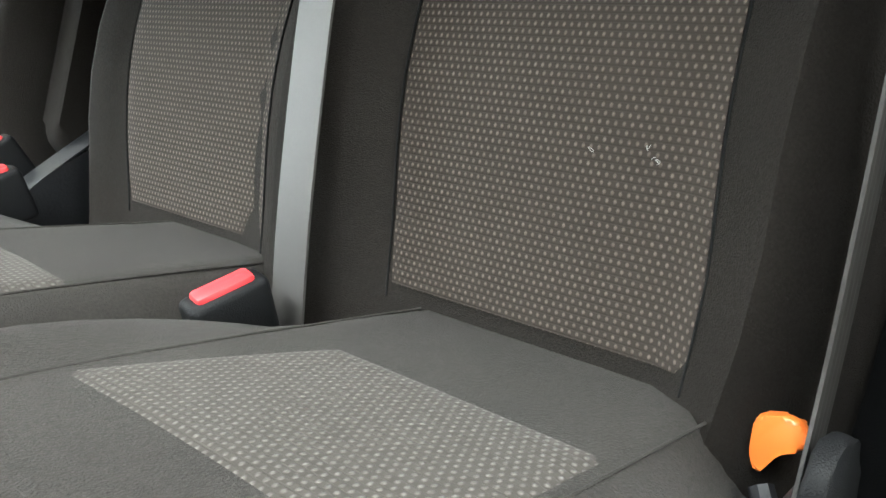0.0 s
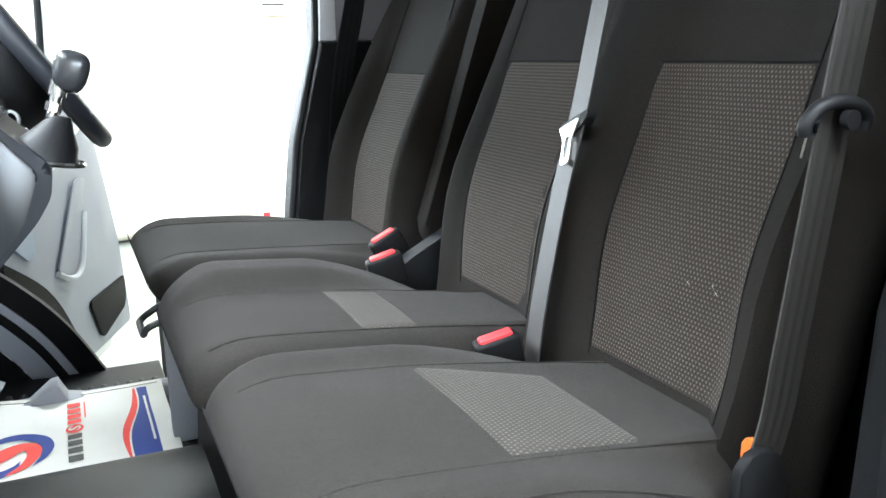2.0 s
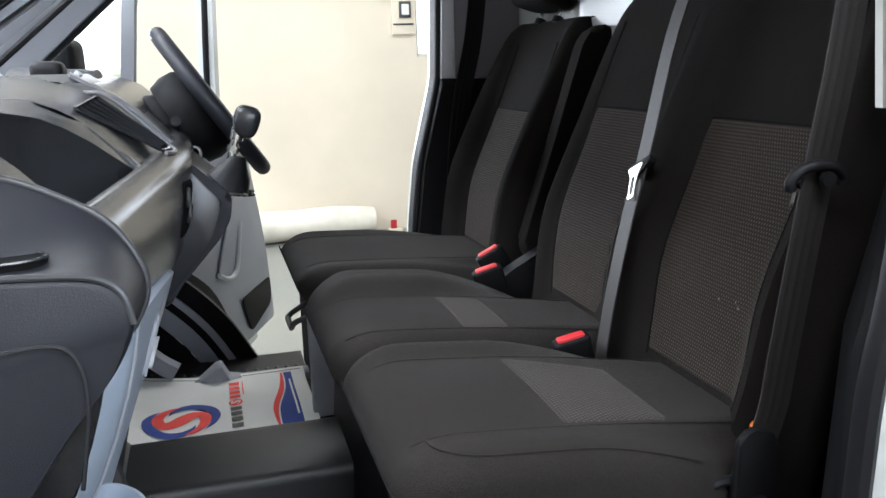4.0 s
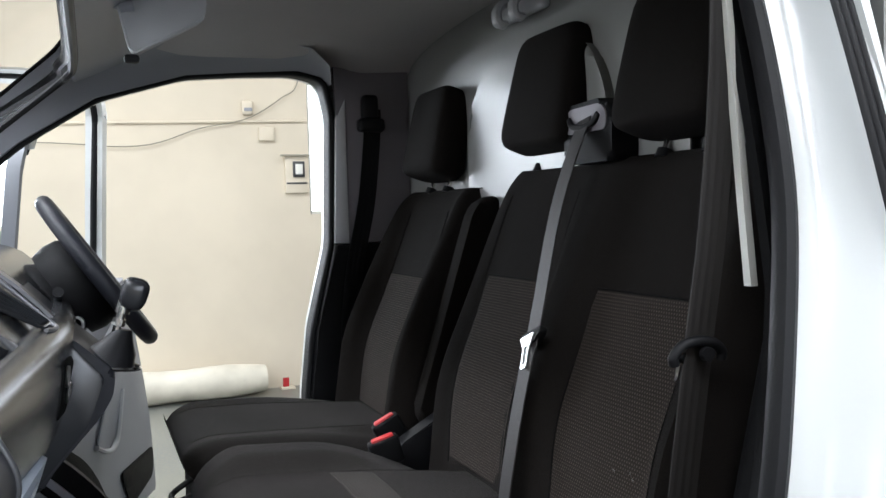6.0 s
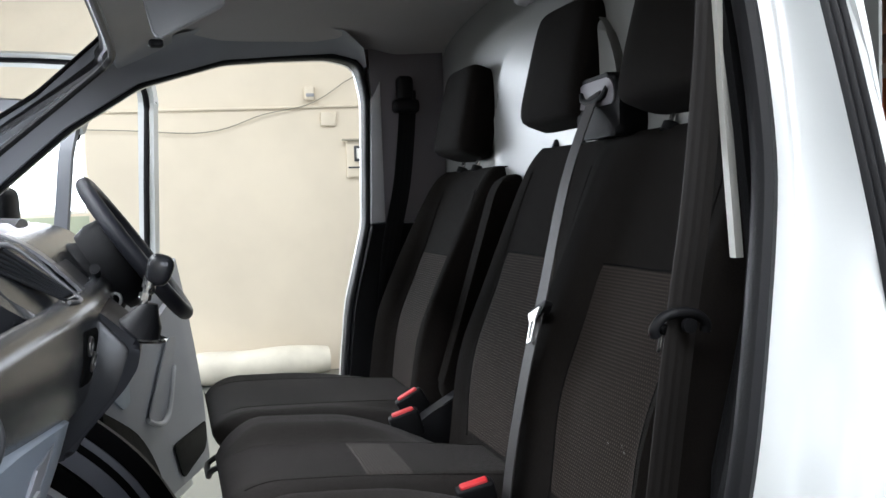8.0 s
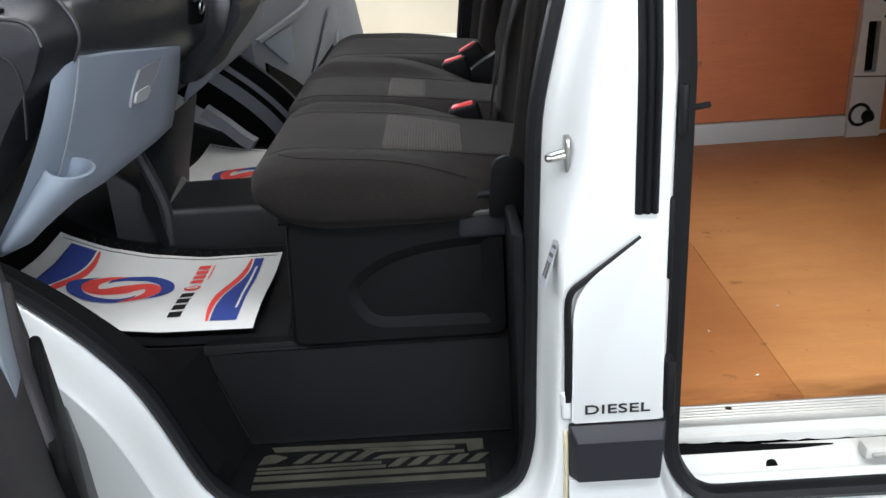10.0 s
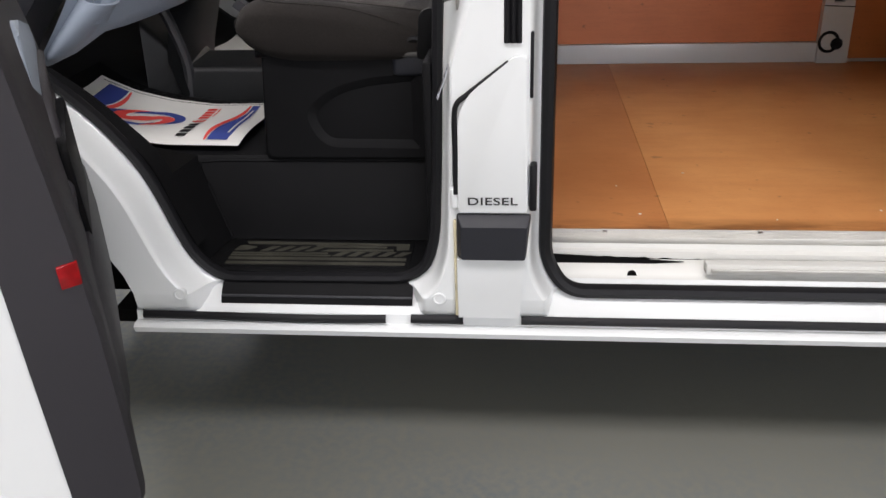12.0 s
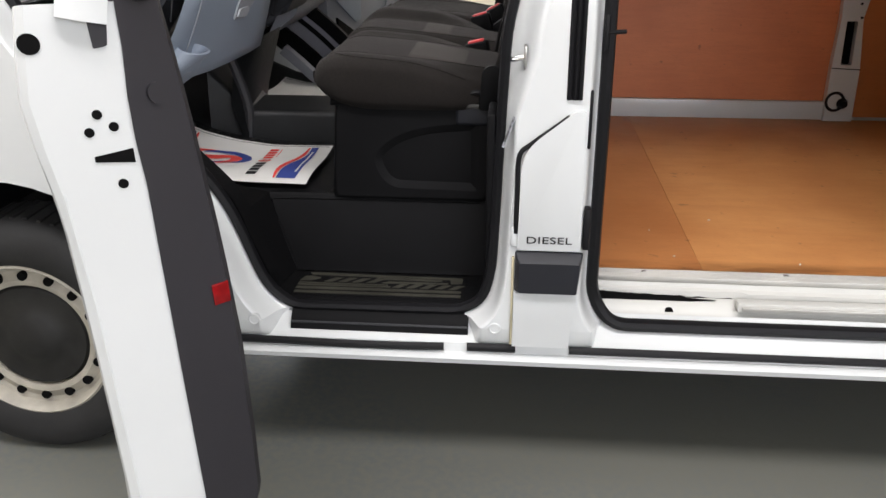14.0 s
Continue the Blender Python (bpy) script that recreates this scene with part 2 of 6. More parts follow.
DAYLIGHT = glow("daylight_pane", (1.0, 1.0, 1.0), 3.0)
CABLE = material("grey_cable", (0.3, 0.28, 0.22), 0.7)
GLASS = bpy.data.materials.new("clear_glass")
GLASS.use_nodes = True
_g = GLASS.node_tree.nodes["Principled BSDF"]
_g.inputs["Transmission Weight"].default_value, _g.inputs["Roughness"].default_value, _g.inputs["IOR"].default_value = 1.0, 0.0, 1.1


# ---------------------------------------------------------------- builders
def thing(name, label, category, group="", kind="", at=(0, 0, 0), turn=0):
    ob = new(name)
    ob.empty_display_size = 0.1
    ob.matrix_world = pose(*at, 0, 0, turn)
    return tagged(ob, label, category, group, kind)


def part(name, bm, mat, parent=None, label="", smooth=40):
    """One mesh object made from a bmesh, under its thing."""
    bmesh.ops.recalc_face_normals(bm, faces=bm.faces)
    if smooth:
        lim = radians(smooth)
        for f in bm.faces:
            f.smooth = True
        for e in bm.edges:
            if len(e.link_faces) == 2 and e.calc_face_angle(0) > lim:
                e.smooth = False
    me = bpy.data.meshes.new(name)
    bm.to_mesh(me)
    bm.free()
    me.materials.append(mat)
    ob = new(name, me)
    if parent is not None:
        ob.parent = parent
    if label:
        tagged(ob, label)
    return ob


def solo(name, bm, mat, label, category, group="", kind="", smooth=40):
    return tagged(part(name, bm, mat, None, "", smooth), label, category, group, kind)


def box(lo, hi, bevel=0.0, seg=2, bm=None, m=None):
    bm = bm or bmesh.new()
    c, s = [(a + b) / 2 for a, b in zip(lo, hi)], [abs(b - a) for a, b in zip(lo, hi)]
    got = bmesh.ops.create_cube(bm, size=1.0, matrix=(m or Matrix()) @ Matrix.LocRotScale(c, None, s))
    if bevel:
        es = list({e for v in got["verts"] for e in v.link_edges})
        bmesh.ops.bevel(bm, geom=es, offset=min(bevel, min(s) * 0.49), segments=seg, profile=0.5, affect="EDGES")
    return bm


def prism(pts, axis, lo, hi, bevel=0.0, seg=2, bm=None):
    """A flat outline given in the two other axes (in x, y, z order), thickened from lo to hi."""
    bm = bm or bmesh.new()

    def at(a, b, c):
        v = [a, b]
        v.insert("xyz".index(axis), c)
        return v

    base = [bm.verts.new(at(a, b, lo)) for a, b in pts]
    top = [bm.verts.new(at(a, b, hi)) for a, b in pts]
    n = len(pts)
    f1, f2 = bm.faces.new(base), bm.faces.new(top)
    for i in range(n):
        bm.faces.new((base[i], base[(i + 1) % n], top[(i + 1) % n], top[i]))
    if bevel:
        es = list(set(f1.edges) | set(f2.edges))
        bmesh.ops.bevel(bm, geom=es, offset=bevel, segments=seg, profile=0.5, affect="EDGES")
    return bm


def loft(rows, closed_u=False, cap=False, bm=None):
    """A skin through rows of points."""
    bm = bm or bmesh.new()
    grid = [[bm.verts.new(p) for p in row] for row in rows]
    for a, b in zip(grid, grid[1:]):
        n = len(a)
        for i in range(n if closed_u else n - 1):
            j = (i + 1) % n
            bm.faces.new((a[i], a[j], b[j], b[i]))
    if cap:
        bm.faces.new(grid[0])
        bm.faces.new(grid[-1])
    return bm


def rounded(pts, r=0.03, n=4, closed=True):
    """A polyline with its corners rounded; r may be a list."""
    out, k = [], len(pts)
    for i, p in enumerate(pts):
        ri = r[i] if isinstance(r, (list, tuple)) else r
        if (not closed and i in (0, k - 1)) or not ri:
            out.append(Vector(p))
            continue
        p, a, b = Vector(p), Vector(pts[i - 1]), Vector(pts[(i + 1) % k])
        d1, d2 = (a - p), (b - p)
        s = min(ri, d1.length * 0.49, d2.length * 0.49)
        q1, q2 = p + d1.normalized() * s, p + d2.normalized() * s
        for j in range(n + 1):
            t = j / n
            out.append(q1 * (1 - t) ** 2 + p * 2 * t * (1 - t) + q2 * t * t)
    return out


def smooth_path(pts, n=6):
    """A Catmull-Rom curve through points."""
    P = [Vector(p) for p in pts]
    P = [P[0] * 2 - P[1], *P, P[-1] * 2 - P[-2]]
    out = []
    for i in range(1, len(P) - 2):
        for j in range(n):
            t = j / n
            a, b, c, d = P[i - 1], P[i], P[i + 1], P[i + 2]
            out.append(0.5 * (2 * b + (c - a) * t + (2 * a - 5 * b + 4 * c - d) * t * t + (3 * b - a - 3 * c + d) * t ** 3))
    return out + [P[-2]]


def sweep(path, ring, closed=False, up=(0, 1, 0), cap=True, bm=None):
    """A cross-section (a list of (a, b) offsets; b lies along 'up') moved along a path."""
    P, up = [Vector(p) for p in path], Vector(up)
    rows, n = [], len(P)
    for i, p in enumerate(P):
        a = P[i - 1] if (i or closed) else p
        b = P[(i + 1) % n] if (i < n - 1 or closed) else p
        t = (b - a).normalized()
        side = t.cross(up)
        side = side.normalized() if side.length > 1e-5 else Vector((1, 0, 0))
        v = side.cross(t).normalized()
        rows.append([p + side * c + v * d for c, d in ring])
    if closed:
        rows.append(rows[0])
    bm = loft(rows, True, cap and not closed, bm)
    if closed:
        bmesh.ops.remove_doubles(bm, verts=bm.verts, dist=1e-6)
    return bm


def circle(r, n=10, ry=None):
    return [(r * math.cos(2 * math.pi * i / n), (ry or r) * math.sin(2 * math.pi * i / n)) for i in range(n)]


def tube(path, r, n=8, closed=False, up=(0, 1, 0), bm=None):
    return sweep(path, circle(r, n), closed, up, True, bm)


def rod(a, b, r, n=12, r2=None, bm=None):
    a, b = Vector(a), Vector(b)
    bm = bm or bmesh.new()
    q = (b - a).to_track_quat("Z", "Y")
    m = Matrix.Translation((a + b) / 2) @ q.to_matrix().to_4x4()
    bmesh.ops.create_cone(bm, cap_ends=True, segments=n, radius1=r, radius2=r if r2 is None else r2, depth=(b - a).length, matrix=m)
    return bm


def ribbon(path, across, width, thick=0.0018, bm=None):
    """A strap: 'across' is the direction of its width."""
    w, t = width / 2, thick / 2
    return sweep(path, [(-t, -w), (t, -w), (t, w), (-t, w)], False, across, True, bm)


def webbing(path, across, width):
    """Seat belt strap, woven in lengthwise bands."""
    w, n = width / 2, 14
    top = [(0.0011 + 0.0007 * (i % 4 in (1, 2)), -w + width * i / n) for i in range(n + 1)]
    return sweep(path, [(-0.0009, w), (-0.0009, -w)] + top, False, across)


def lean(z):
    """How far the van's side leans in above the waist."""
    return 0.0 if z < 1.2 else 0.30 * (z - 1.2) ** 1.35


def bent(bm, sign=1, step=0.06, lo=1.2, hi=2.02):
    """Cuts a side panel in level strips and leans it in with height."""
    z = lo
    while z < hi:
        bmesh.ops.bisect_plane(bm, geom=list(bm.verts) + list(bm.edges) + list(bm.faces), plane_co=(0, 0, z), plane_no=(0, 0, 1))
        z += step
    for v in bm.verts:
        v.co.y += sign * lean(v.co.z)
    return bm


def panel_with_holes(outer, holes, y0, y1):
    """A side panel in x, z with holes through it, between y0 and y1."""
    bm = bmesh.new()
    loops = []
    for pts in (outer, *holes):
        vs = [bm.verts.new((p[0], y0, p[1])) for p in pts]
        loops.append([bm.edges.new((vs[i], vs[(i + 1) % len(vs)])) for i in range(len(vs))])
    bmesh.ops.triangle_fill(bm, edges=[e for l in loops for e in l], use_beauty=True)
    faces = list(bm.faces)
    got = bmesh.ops.extrude_face_region(bm, geom=faces)
    for v in got["geom"]:
        if isinstance(v, bmesh.types.BMVert):
            v.co.y = y1
    return bm


def grown(pts, d):
    """A closed outline moved outwards by d."""
    P = [Vector(p) for p in pts]
    n, out = len(P), []
    area = sum(P[i - 1].x * P[i].y - P[i].x * P[i - 1].y for i in range(n))
    s = 1 if area > 0 else -1
    for i in range(n):
        t = (P[(i + 1) % n] - P[i - 1]).normalized()
        out.append(P[i] + Vector((t.y, -t.x)) * s * d)
    return out


# ---------------------------------------------------------------- the workshop
def wall(name, lo, hi, mat, label, category="wall"):
    return solo(name, box(lo, hi), mat, label, category, kind="structure", smooth=0)


wall("ground", (-8, -7, -0.12), (9, 7.2, 0.0), FLOOR, "grey-green painted concrete workshop floor, patchy and worn", "floor")
W_Z0, W_Z1 = 1.53, 2.72
bm = panel_with_holes([(-8, 0), (9, 0), (9, 4), (-8, 4)],
                      [[(1.14, W_Z0), (2.3, W_Z0), (2.3, W_Z1), (1.14, W_Z1)], [(-3.9, 1.48), (-1.24, 1.48), (-1.24, 2.75), (-3.9, 2.75)]], 6.9, 7.12)
solo("wall_far", bm, CREAM, "cream painted uneven workshop wall with two windows", "wall", kind="structure", smooth=0)
# unseen opening cut behind the added doorway lamp
bm = panel_with_holes([(-8, 0), (9, 0), (9, 4), (-8, 4)], [[(-1.0, 0.02), (5.6, 0.02), (5.6, 3.5), (-1.0, 3.5)]], -6.2, -6.0)
solo("wall_near", bm, CREAM, "cream painted workshop wall with an added doorway opening", "wall", kind="structure", smooth=0)
# opening cut behind the added lamp at the end wall
bm = panel_with_holes([(-7, 0), (7.2, 0), (7.2, 4), (-7, 4)], [[(-1.5, 0.9), (3.3, 0.9), (3.3, 3.4), (-1.5, 3.4)]], 0, 0.2)
for v in bm.verts:
    v.co = Vector((-7.4 - v.co.y, v.co.x, v.co.z))
solo("wall_front", bm, CREAM, "cream painted workshop end wall with an added opening", "wall", kind="structure", smooth=0)
wall("wall_back", (8.0, -7, 0), (8.2, 7.2, 4), CREAM, "plain cream painted workshop wall")
wall("ceiling", (-8, -7, 4.0), (9, 7.2, 4.15), CEIL, "plain workshop ceiling", "ceiling")


def window(name, x0, x1, z0, z1, y, label):
    w = thing(name, label, "window", kind="structure")
    part("pane", box((x0 - 0.02, y + 0.12, z0 - 0.02), (x1 + 0.02, y + 0.13, z1 + 0.02)), DAYLIGHT, w, smooth=0)
    for a, b in (((x0, y + 0.05, z0), (x0 + 0.03, y + 0.1, z1)), ((x1 - 0.03, y + 0.05, z0), (x1, y + 0.1, z1)),
                 ((x0 + 0.031, y + 0.05, z0), (x1 - 0.031, y + 0.1, z0 + 0.03)), ((x0 + 0.031, y + 0.05, z1 - 0.03), (x1 - 0.031, y + 0.1, z1))):
        part("window_frame", box(a, b, 0.004), WHITE_IN, w)
    return w


window("window_1", 1.14, 2.3, W_Z0, W_Z1, 6.9, "bright white window in the cream wall")
window("window_2", -3.9, -1.24, 1.48, 2.75, 6.9, "bright daylit window in the cream wall")
solo("wall_dado", box((-4.2, 6.885, 0.0), (-1.24, 6.899, 1.46), 0.003), DADO, "pale green painted band under the window", "wall", kind="structure")
# conduit, cables and switches on the far wall
solo("wall_conduit", tube([(-4, 6.88, 2.30), (-1, 6.88, 2.31), (0.5, 6.88, 2.345), (1.12, 6.88, 2.36)], 0.012, up=(0, 0, 1)), CREAM,
     "cream painted conduit running along the wall", "conduit")
solo("wall_cable", tube(smooth_path([(-4, 6.86, 2.2), (-1.2, 6.86, 2.16), (-0.3, 6.86, 2.13), (0.2, 6.86, 2.28), (0.6, 6.86, 2.37),
                                     (0.9, 6.86, 2.55), (1.06, 6.86, 2.72), (1.1, 6.86, 3.4)]), 0.0045, up=(0, 0, 1)), CABLE,
     "loose grey cable sagging along the wall", "cable")
w = thing("wall_sensor", "small cream alarm sensor on the wall", "sensor")
part("sensor_body", box((0.56, 6.83, 2.40), (0.66, 6.9, 2.53), 0.03, 3), CREAM, w)
part("lens", box((0.575, 6.822, 2.43), (0.645, 6.832, 2.46), 0.008), TRIMGREY, w)
w = thing("wall_switch", "grey electric switch unit in a cream box on the wall", "switch")
part("back_box", box((0.92, 6.86, 1.72), (1.12, 6.9, 2.05), 0.008), CREAM, w)
part("frame", box((0.985, 6.84, 1.86), (1.09, 6.86, 2.0), 0.006), SATIN, w)
part("rocker", box((1.005, 6.832, 1.885), (1.07, 6.842, 1.975), 0.006), PAPER, w)
part("shelf", box((0.88, 6.82, 2.045), (1.13, 6.87, 2.06), 0.003), CABLE, w)
part("label_strip", box((0.93, 6.852, 1.80), (1.11, 6.862, 1.815), 0.002), SATIN, w)
solo("junction_box", box((0.70, 6.86, 2.18), (0.84, 6.9, 2.30), 0.01), CREAM, "small cream junction box on the wall", "junction box")
# a long pale roll lying at the foot of the wall
bm = bmesh.new()
rows = []
for i in range(19):
    x = -2.4 + 3.05 * i / 18
    r = 0.135 + 0.008 * math.sin(i * 1.7)
    if i == 18:
        r = 0.11
    rows.append([(x, 6.70 + r * 1.1 * math.cos(a), 0.14 + r * math.sin(a)) for a in [2 * math.pi * k / 14 for k in range(14)]])
solo("sheeting_roll", loft(rows, True, True), LAGGING, "long pale rolled sheeting lying against the wall", "roll")
w = thing("red_marker", "small red tag at the foot of the wall", "tag")
part("tag", box((0.82, 6.80, 0.02), (0.875, 6.812, 0.10), 0.004), RED, w)
part("foot", box((0.80, 6.76, 0.0), (0.92, 6.86, 0.02), 0.004), CREAM, w)

# ---------------------------------------------------------------- the van's shell
van = thing("van", "white panel van parked with its cab and side doors open", "van")

DOOR_HOLE = [(-0.591, 0.449), (-0.154, 0.452), (-0.10, 0.485), (-0.078, 0.56), (-0.072, 0.70), (-0.064, 0.923), (-0.054, 1.149), (-0.022, 1.279),
             (0.0, 1.36), (0.02, 1.43), (0.045, 1.523), (0.06, 1.64), (0.068, 1.754), (0.074, 1.86), (0.03, 1.93), (-0.10, 1.95), (-0.50, 1.93), (-0.80, 1.79), (-1.15, 1.40),
             (-1.22, 1.25), (-1.12, 1.08), (-0.99, 0.985), (-0.895, 0.909), (-0.806, 0.824), (-0.738, 0.73), (-0.704, 0.65), (-0.680, 0.577), (-0.650, 0.503)]
CARGO_HOLE = [(0.21, 0.434), (1.08, 0.434), (1.14, 0.51), (1.14, 1.80), (1.08, 1.86), (0.20, 1.86), (0.160, 1.80), (0.158, 1.2), (0.158, 0.70), (0.158, 0.51)]
DOOR_HOLE = rounded(DOOR_HOLE, 0.05, 3)
CARGO_HOLE = rounded(CARGO_HOLE, [0.07, 0.05, 0.05, 0.05, 0.05, 0.05, 0.05, 0.0, 0.0, 0.06], 5)


def arch_radius(a):
    """The wheel arch is round over the tyre and runs out towards the sill."""
    k = min(1.0, a / 1.2)
    return 0.43 + 0.10 * (1 - k * k * (3 - 2 * k))


arch = [(-1.29 + arch_radius(a) * math.cos(a), 0.36 + arch_radius(a) * math.sin(a)) for a in [math.pi * k / 24 for k in range(25)]]
outer = [(-2.15, 0.36), *arch[::-1], (2.9, 0.40), (2.9, 2.01), (-0.35, 2.01), (-0.80, 1.88), (-1.25, 1.45), (-1.75, 1.12), (-2.15, 0.95)]
outer = [p if p[1] > 0.37 or p[0] < -1 else (p[0], 0.40) for p in outer]
Y_SKIN, Y_SEAL = 0.014, 0.095


def skirt(hole, d):
    """The rim outside a doorway, wider at the foot of the front pillar."""
    near, far = grown(hole, d), grown(hole, d + 0.010)
    out = []
    for p, q in zip(near, far):
        k = max(0.0, min(1.0, (-0.45 - p.x) / 0.15)) * max(0.0, min(1.0, (1.0 - p.y) / 0.25))
        wide = max(0.0, min(1.0, (p.x + 0.3) / 0.1)) * max(0.0, min(1.0, (p.y - 0.97) / 0.10)) * (p.x < 0.12)
        p = p.lerp(q, k)
        out.append(Vector((p.x + 0.036 * wide, p.y)))
    return out


bm = panel_with_holes(outer, [skirt(DOOR_HOLE, 0.034), skirt(CARGO_HOLE, 0.036)], Y_SKIN, Y_SKIN + 0.03)
bmesh.ops.bisect_plane(bm, geom=list(bm.verts) + list(bm.edges) + list(bm.faces), plane_co=(0, 0, 0.447), plane_no=(0, 0, -1), clear_outer=True)
part("body_side", bent(bm), WHITE, van, "white painted body side with door openings", smooth=25)


def tuck(p):
    """The rear side of the cab doorway is set deeper."""
    return 0.022 * max(0.0, min(1.0, (p.x + 0.35) / 0.2)) * max(0.0, min(1.0, (p.y - 0.50) / 0.2)) * (p.x < 0.14)


def flange(hole, d, ya, yb, name):
    a, b = skirt(hole, d), hole
    rows = [[Vector((p.x, ya + lean(p.y), p.y)) for p in a]]
    for f, g in ((0.08, 0.02), (0.20, 0.12), (0.32, 0.34), (0.44, 0.60), (0.56, 0.80), (0.74, 0.93), (1.0, 1.0)):
        rows.append([Vector((p.x + (q.x - p.x) * f, ya + (yb + tuck(q) - ya) * g + lean(p.y), p.y + (q.y - p.y) * f)) for p, q in zip(a, b)])
    rows.append([Vector((q.x, yb + tuck(q) + 0.008 + lean(q.y), q.y)) for q in b])
    bm = loft(rows, True)
    bmesh.ops.bisect_plane(bm, geom=list(bm.verts) + list(bm.edges) + list(bm.faces), plane_co=(0, 0, 0.447), plane_no=(0, 0, -1), clear_outer=True)
    return part(name, bm, WHITE, van)


flange(DOOR_HOLE, 0.034, Y_SKIN, Y_SEAL, "door_flange")
flange(CARGO_HOLE, 0.036, Y_SKIN, Y_SEAL, "cargo_flange")


def seal(hole, name, r=0.013, extra=0.0):
    path = [Vector((p.x, Y_SEAL + tuck(p) - extra * max(0.0, min(1.0, (0.50 - p.y) / 0.06)) + lean(p.y), p.y)) for p in grown(hole, -0.004)]
    return part(name, sweep(path, circle(r, 8, r * 1.25), True, (0, 1, 0)), RUBBER, van, "black rubber door seal")


seal(DOOR_HOLE, "cab_door_seal")
seal(CARGO_HOLE, "cargo_door_seal", 0.016, 0.014)

# sill under the doors, with the rubber strips that lie on it
sill = [(0.115, 0.452), (0.088, 0.437), (0.066, 0.412), (0.046, 0.402), (0.034, 0.394), (0.030, 0.372), (0.010, 0.372), (0.002, 0.366), (0.006, 0.352),
        (0.05, 0.342), (0.14, 0.335)]
rows = [[(x, y, z) for y, z in sill] for x in (-0.785, -0.6, -0.2, 0.2, 0.7, 1.3, 2.0, 2.9)]
part("sill", loft(rows), WHITE, van, "white painted sill")
# the body side rolls under and runs down into the sill
def sill_z(y):
    for (a, za), (b, zb) in zip(sill[3::-1], sill[2::-1]):
        if y <= b:
            return za + (zb - za) * max(0.0, y - a) / (b - a)
    return sill[0][1]


hem = {}
for ob in van.children:
    if ob.name.split(".")[0] in ("body_side", "door_flange", "cargo_flange"):
        for v in ob.data.vertices:
            if abs(v.co.z - 0.447) < 1e-4 and -0.93 < v.co.x < 0.27 and v.co.y < 0.13:
                x = round(v.co.x, 3)
                hem[x] = min(hem.get(x, 9.0), v.co.y)
for lo_, hi_ in ((-0.80, -0.585), (-0.150, 0.27)):
    rows = []
    for x in sorted(k for k in hem if lo_ <= k <= hi_):
        y0 = hem[x]
        y1 = max(0.037, y0 + 0.002)
        z1 = min(sill_z(y1) + 0.0006, 0.446) if y1 > 0.046 else 0.3962
        rows.append([(x, y0 + (y1 - y0) * f, 0.4472 + (z1 - 0.4472) * g) for f, g in ((0.0, 0.0), (0.07, 0.34), (0.25, 0.66), (0.53, 0.89), (1.0, 1.0))])
    part("sill_fillet", loft(rows), WHITE, van, smooth=60)
part("underside", box((-0.9, 0.14, 0.30), (2.9, 1.86, 0.335)), SEAM, van, smooth=0)
# unseen box added to block light and darken the ground under the van
part("chassis", box((-0.85, 0.45, 0.10), (2.9, 1.75, 0.301), 0.02), SEAM, van)


def rubber_strip(x0, x1, y, z, h, name="sill_rubber", wob=0.0):
    xs = [x0 + (x1 - x0) * i / 12 for i in range(13)]
    rows = [[(x, y - 0.002 - 0.010 * math.sin(math.pi * k / 6) , z + wob * math.sin((x - x0) * 5.2) * (x - x0) + h * (k / 6 - 0.5)) for k in range(7)] for x in xs]
    return part(name, loft(rows), RUBBER, van)


rubber_strip(-0.765, -0.194, 0.030, 0.387, 0.022, wob=-0.012)
rubber_strip(-0.137, -0.018, 0.030, 0.387, 0.024)
rubber_strip(0.112, 2.6, 0.030, 0.388, 0.022)
# black kick strip on the sill below the step
rows = [[(x, y, z) for y, z in ((0.096, 0.454), (0.080, 0.444), (0.066, 0.432), (0.057, 0.420), (0.052, 0.407), (0.060, 0.401))] for x in (-0.585, -0.4, -0.2, -0.136)]
part("kick_strip", loft(rows), PLASTIC, van, "black plastic kick strip")
part("kick_lip", tube([(-0.583, 0.058, 0.424), (-0.138, 0.058, 0.424)], 0.003, 6, up=(0, 0, 1)), SATIN, van)
for cx in (-0.664, -0.070):
    part("blanking_plug", loft([[(cx + r * math.cos(a), y, 0.448 + r * math.sin(a)) for a in [2 * math.pi * k / 24 for k in range(24)]] for y, r in ((0.030, 0.0155), (0.0125, 0.0150), (0.0112, 0.0135), (0.0112, 0.0105), (0.0122, 0.0095))], True, True), WHITE, van)

# fuel cover panel on the pillar, its black gap, the lower plate and the black corner block
pan = rounded([(-0.022, 0.662), (0.122, 0.662), (0.117, 0.985), (0.094, 0.985), (-0.018, 0.895)], [0.004, 0.004, 0.004, 0.02, 0.05], 6)
fc = thing("fuel_cover", "white fuel cover panel with a black grade name", "fuel cover")
part("cover_panel", prism([(p.x, p.y) for p in pan], "y", 0.0, 0.013, 0.003), WHITE, fc)
gap = smooth_path([(-0.027, -0.001 + 0.008, 0.70), (-0.026, 0.007, 0.80), (-0.026, 0.007, 0.865), (-0.020, 0.007, 0.892), (-0.002, 0.007, 0.908), (0.04, 0.007, 0.940),
                   (0.083, 0.007, 0.973)], 5)
part("cover_seal", sweep(gap, circle(0.0055, 8), False, (0, 1, 0)), RUBBER, fc)
part("finger_tab", box((-0.037, 0.004, 0.665), (-0.020, 0.02, 0.715), 0.006, 3), WHITE, fc)
cu = bpy.data.curves.new("grade_letters", "FONT")
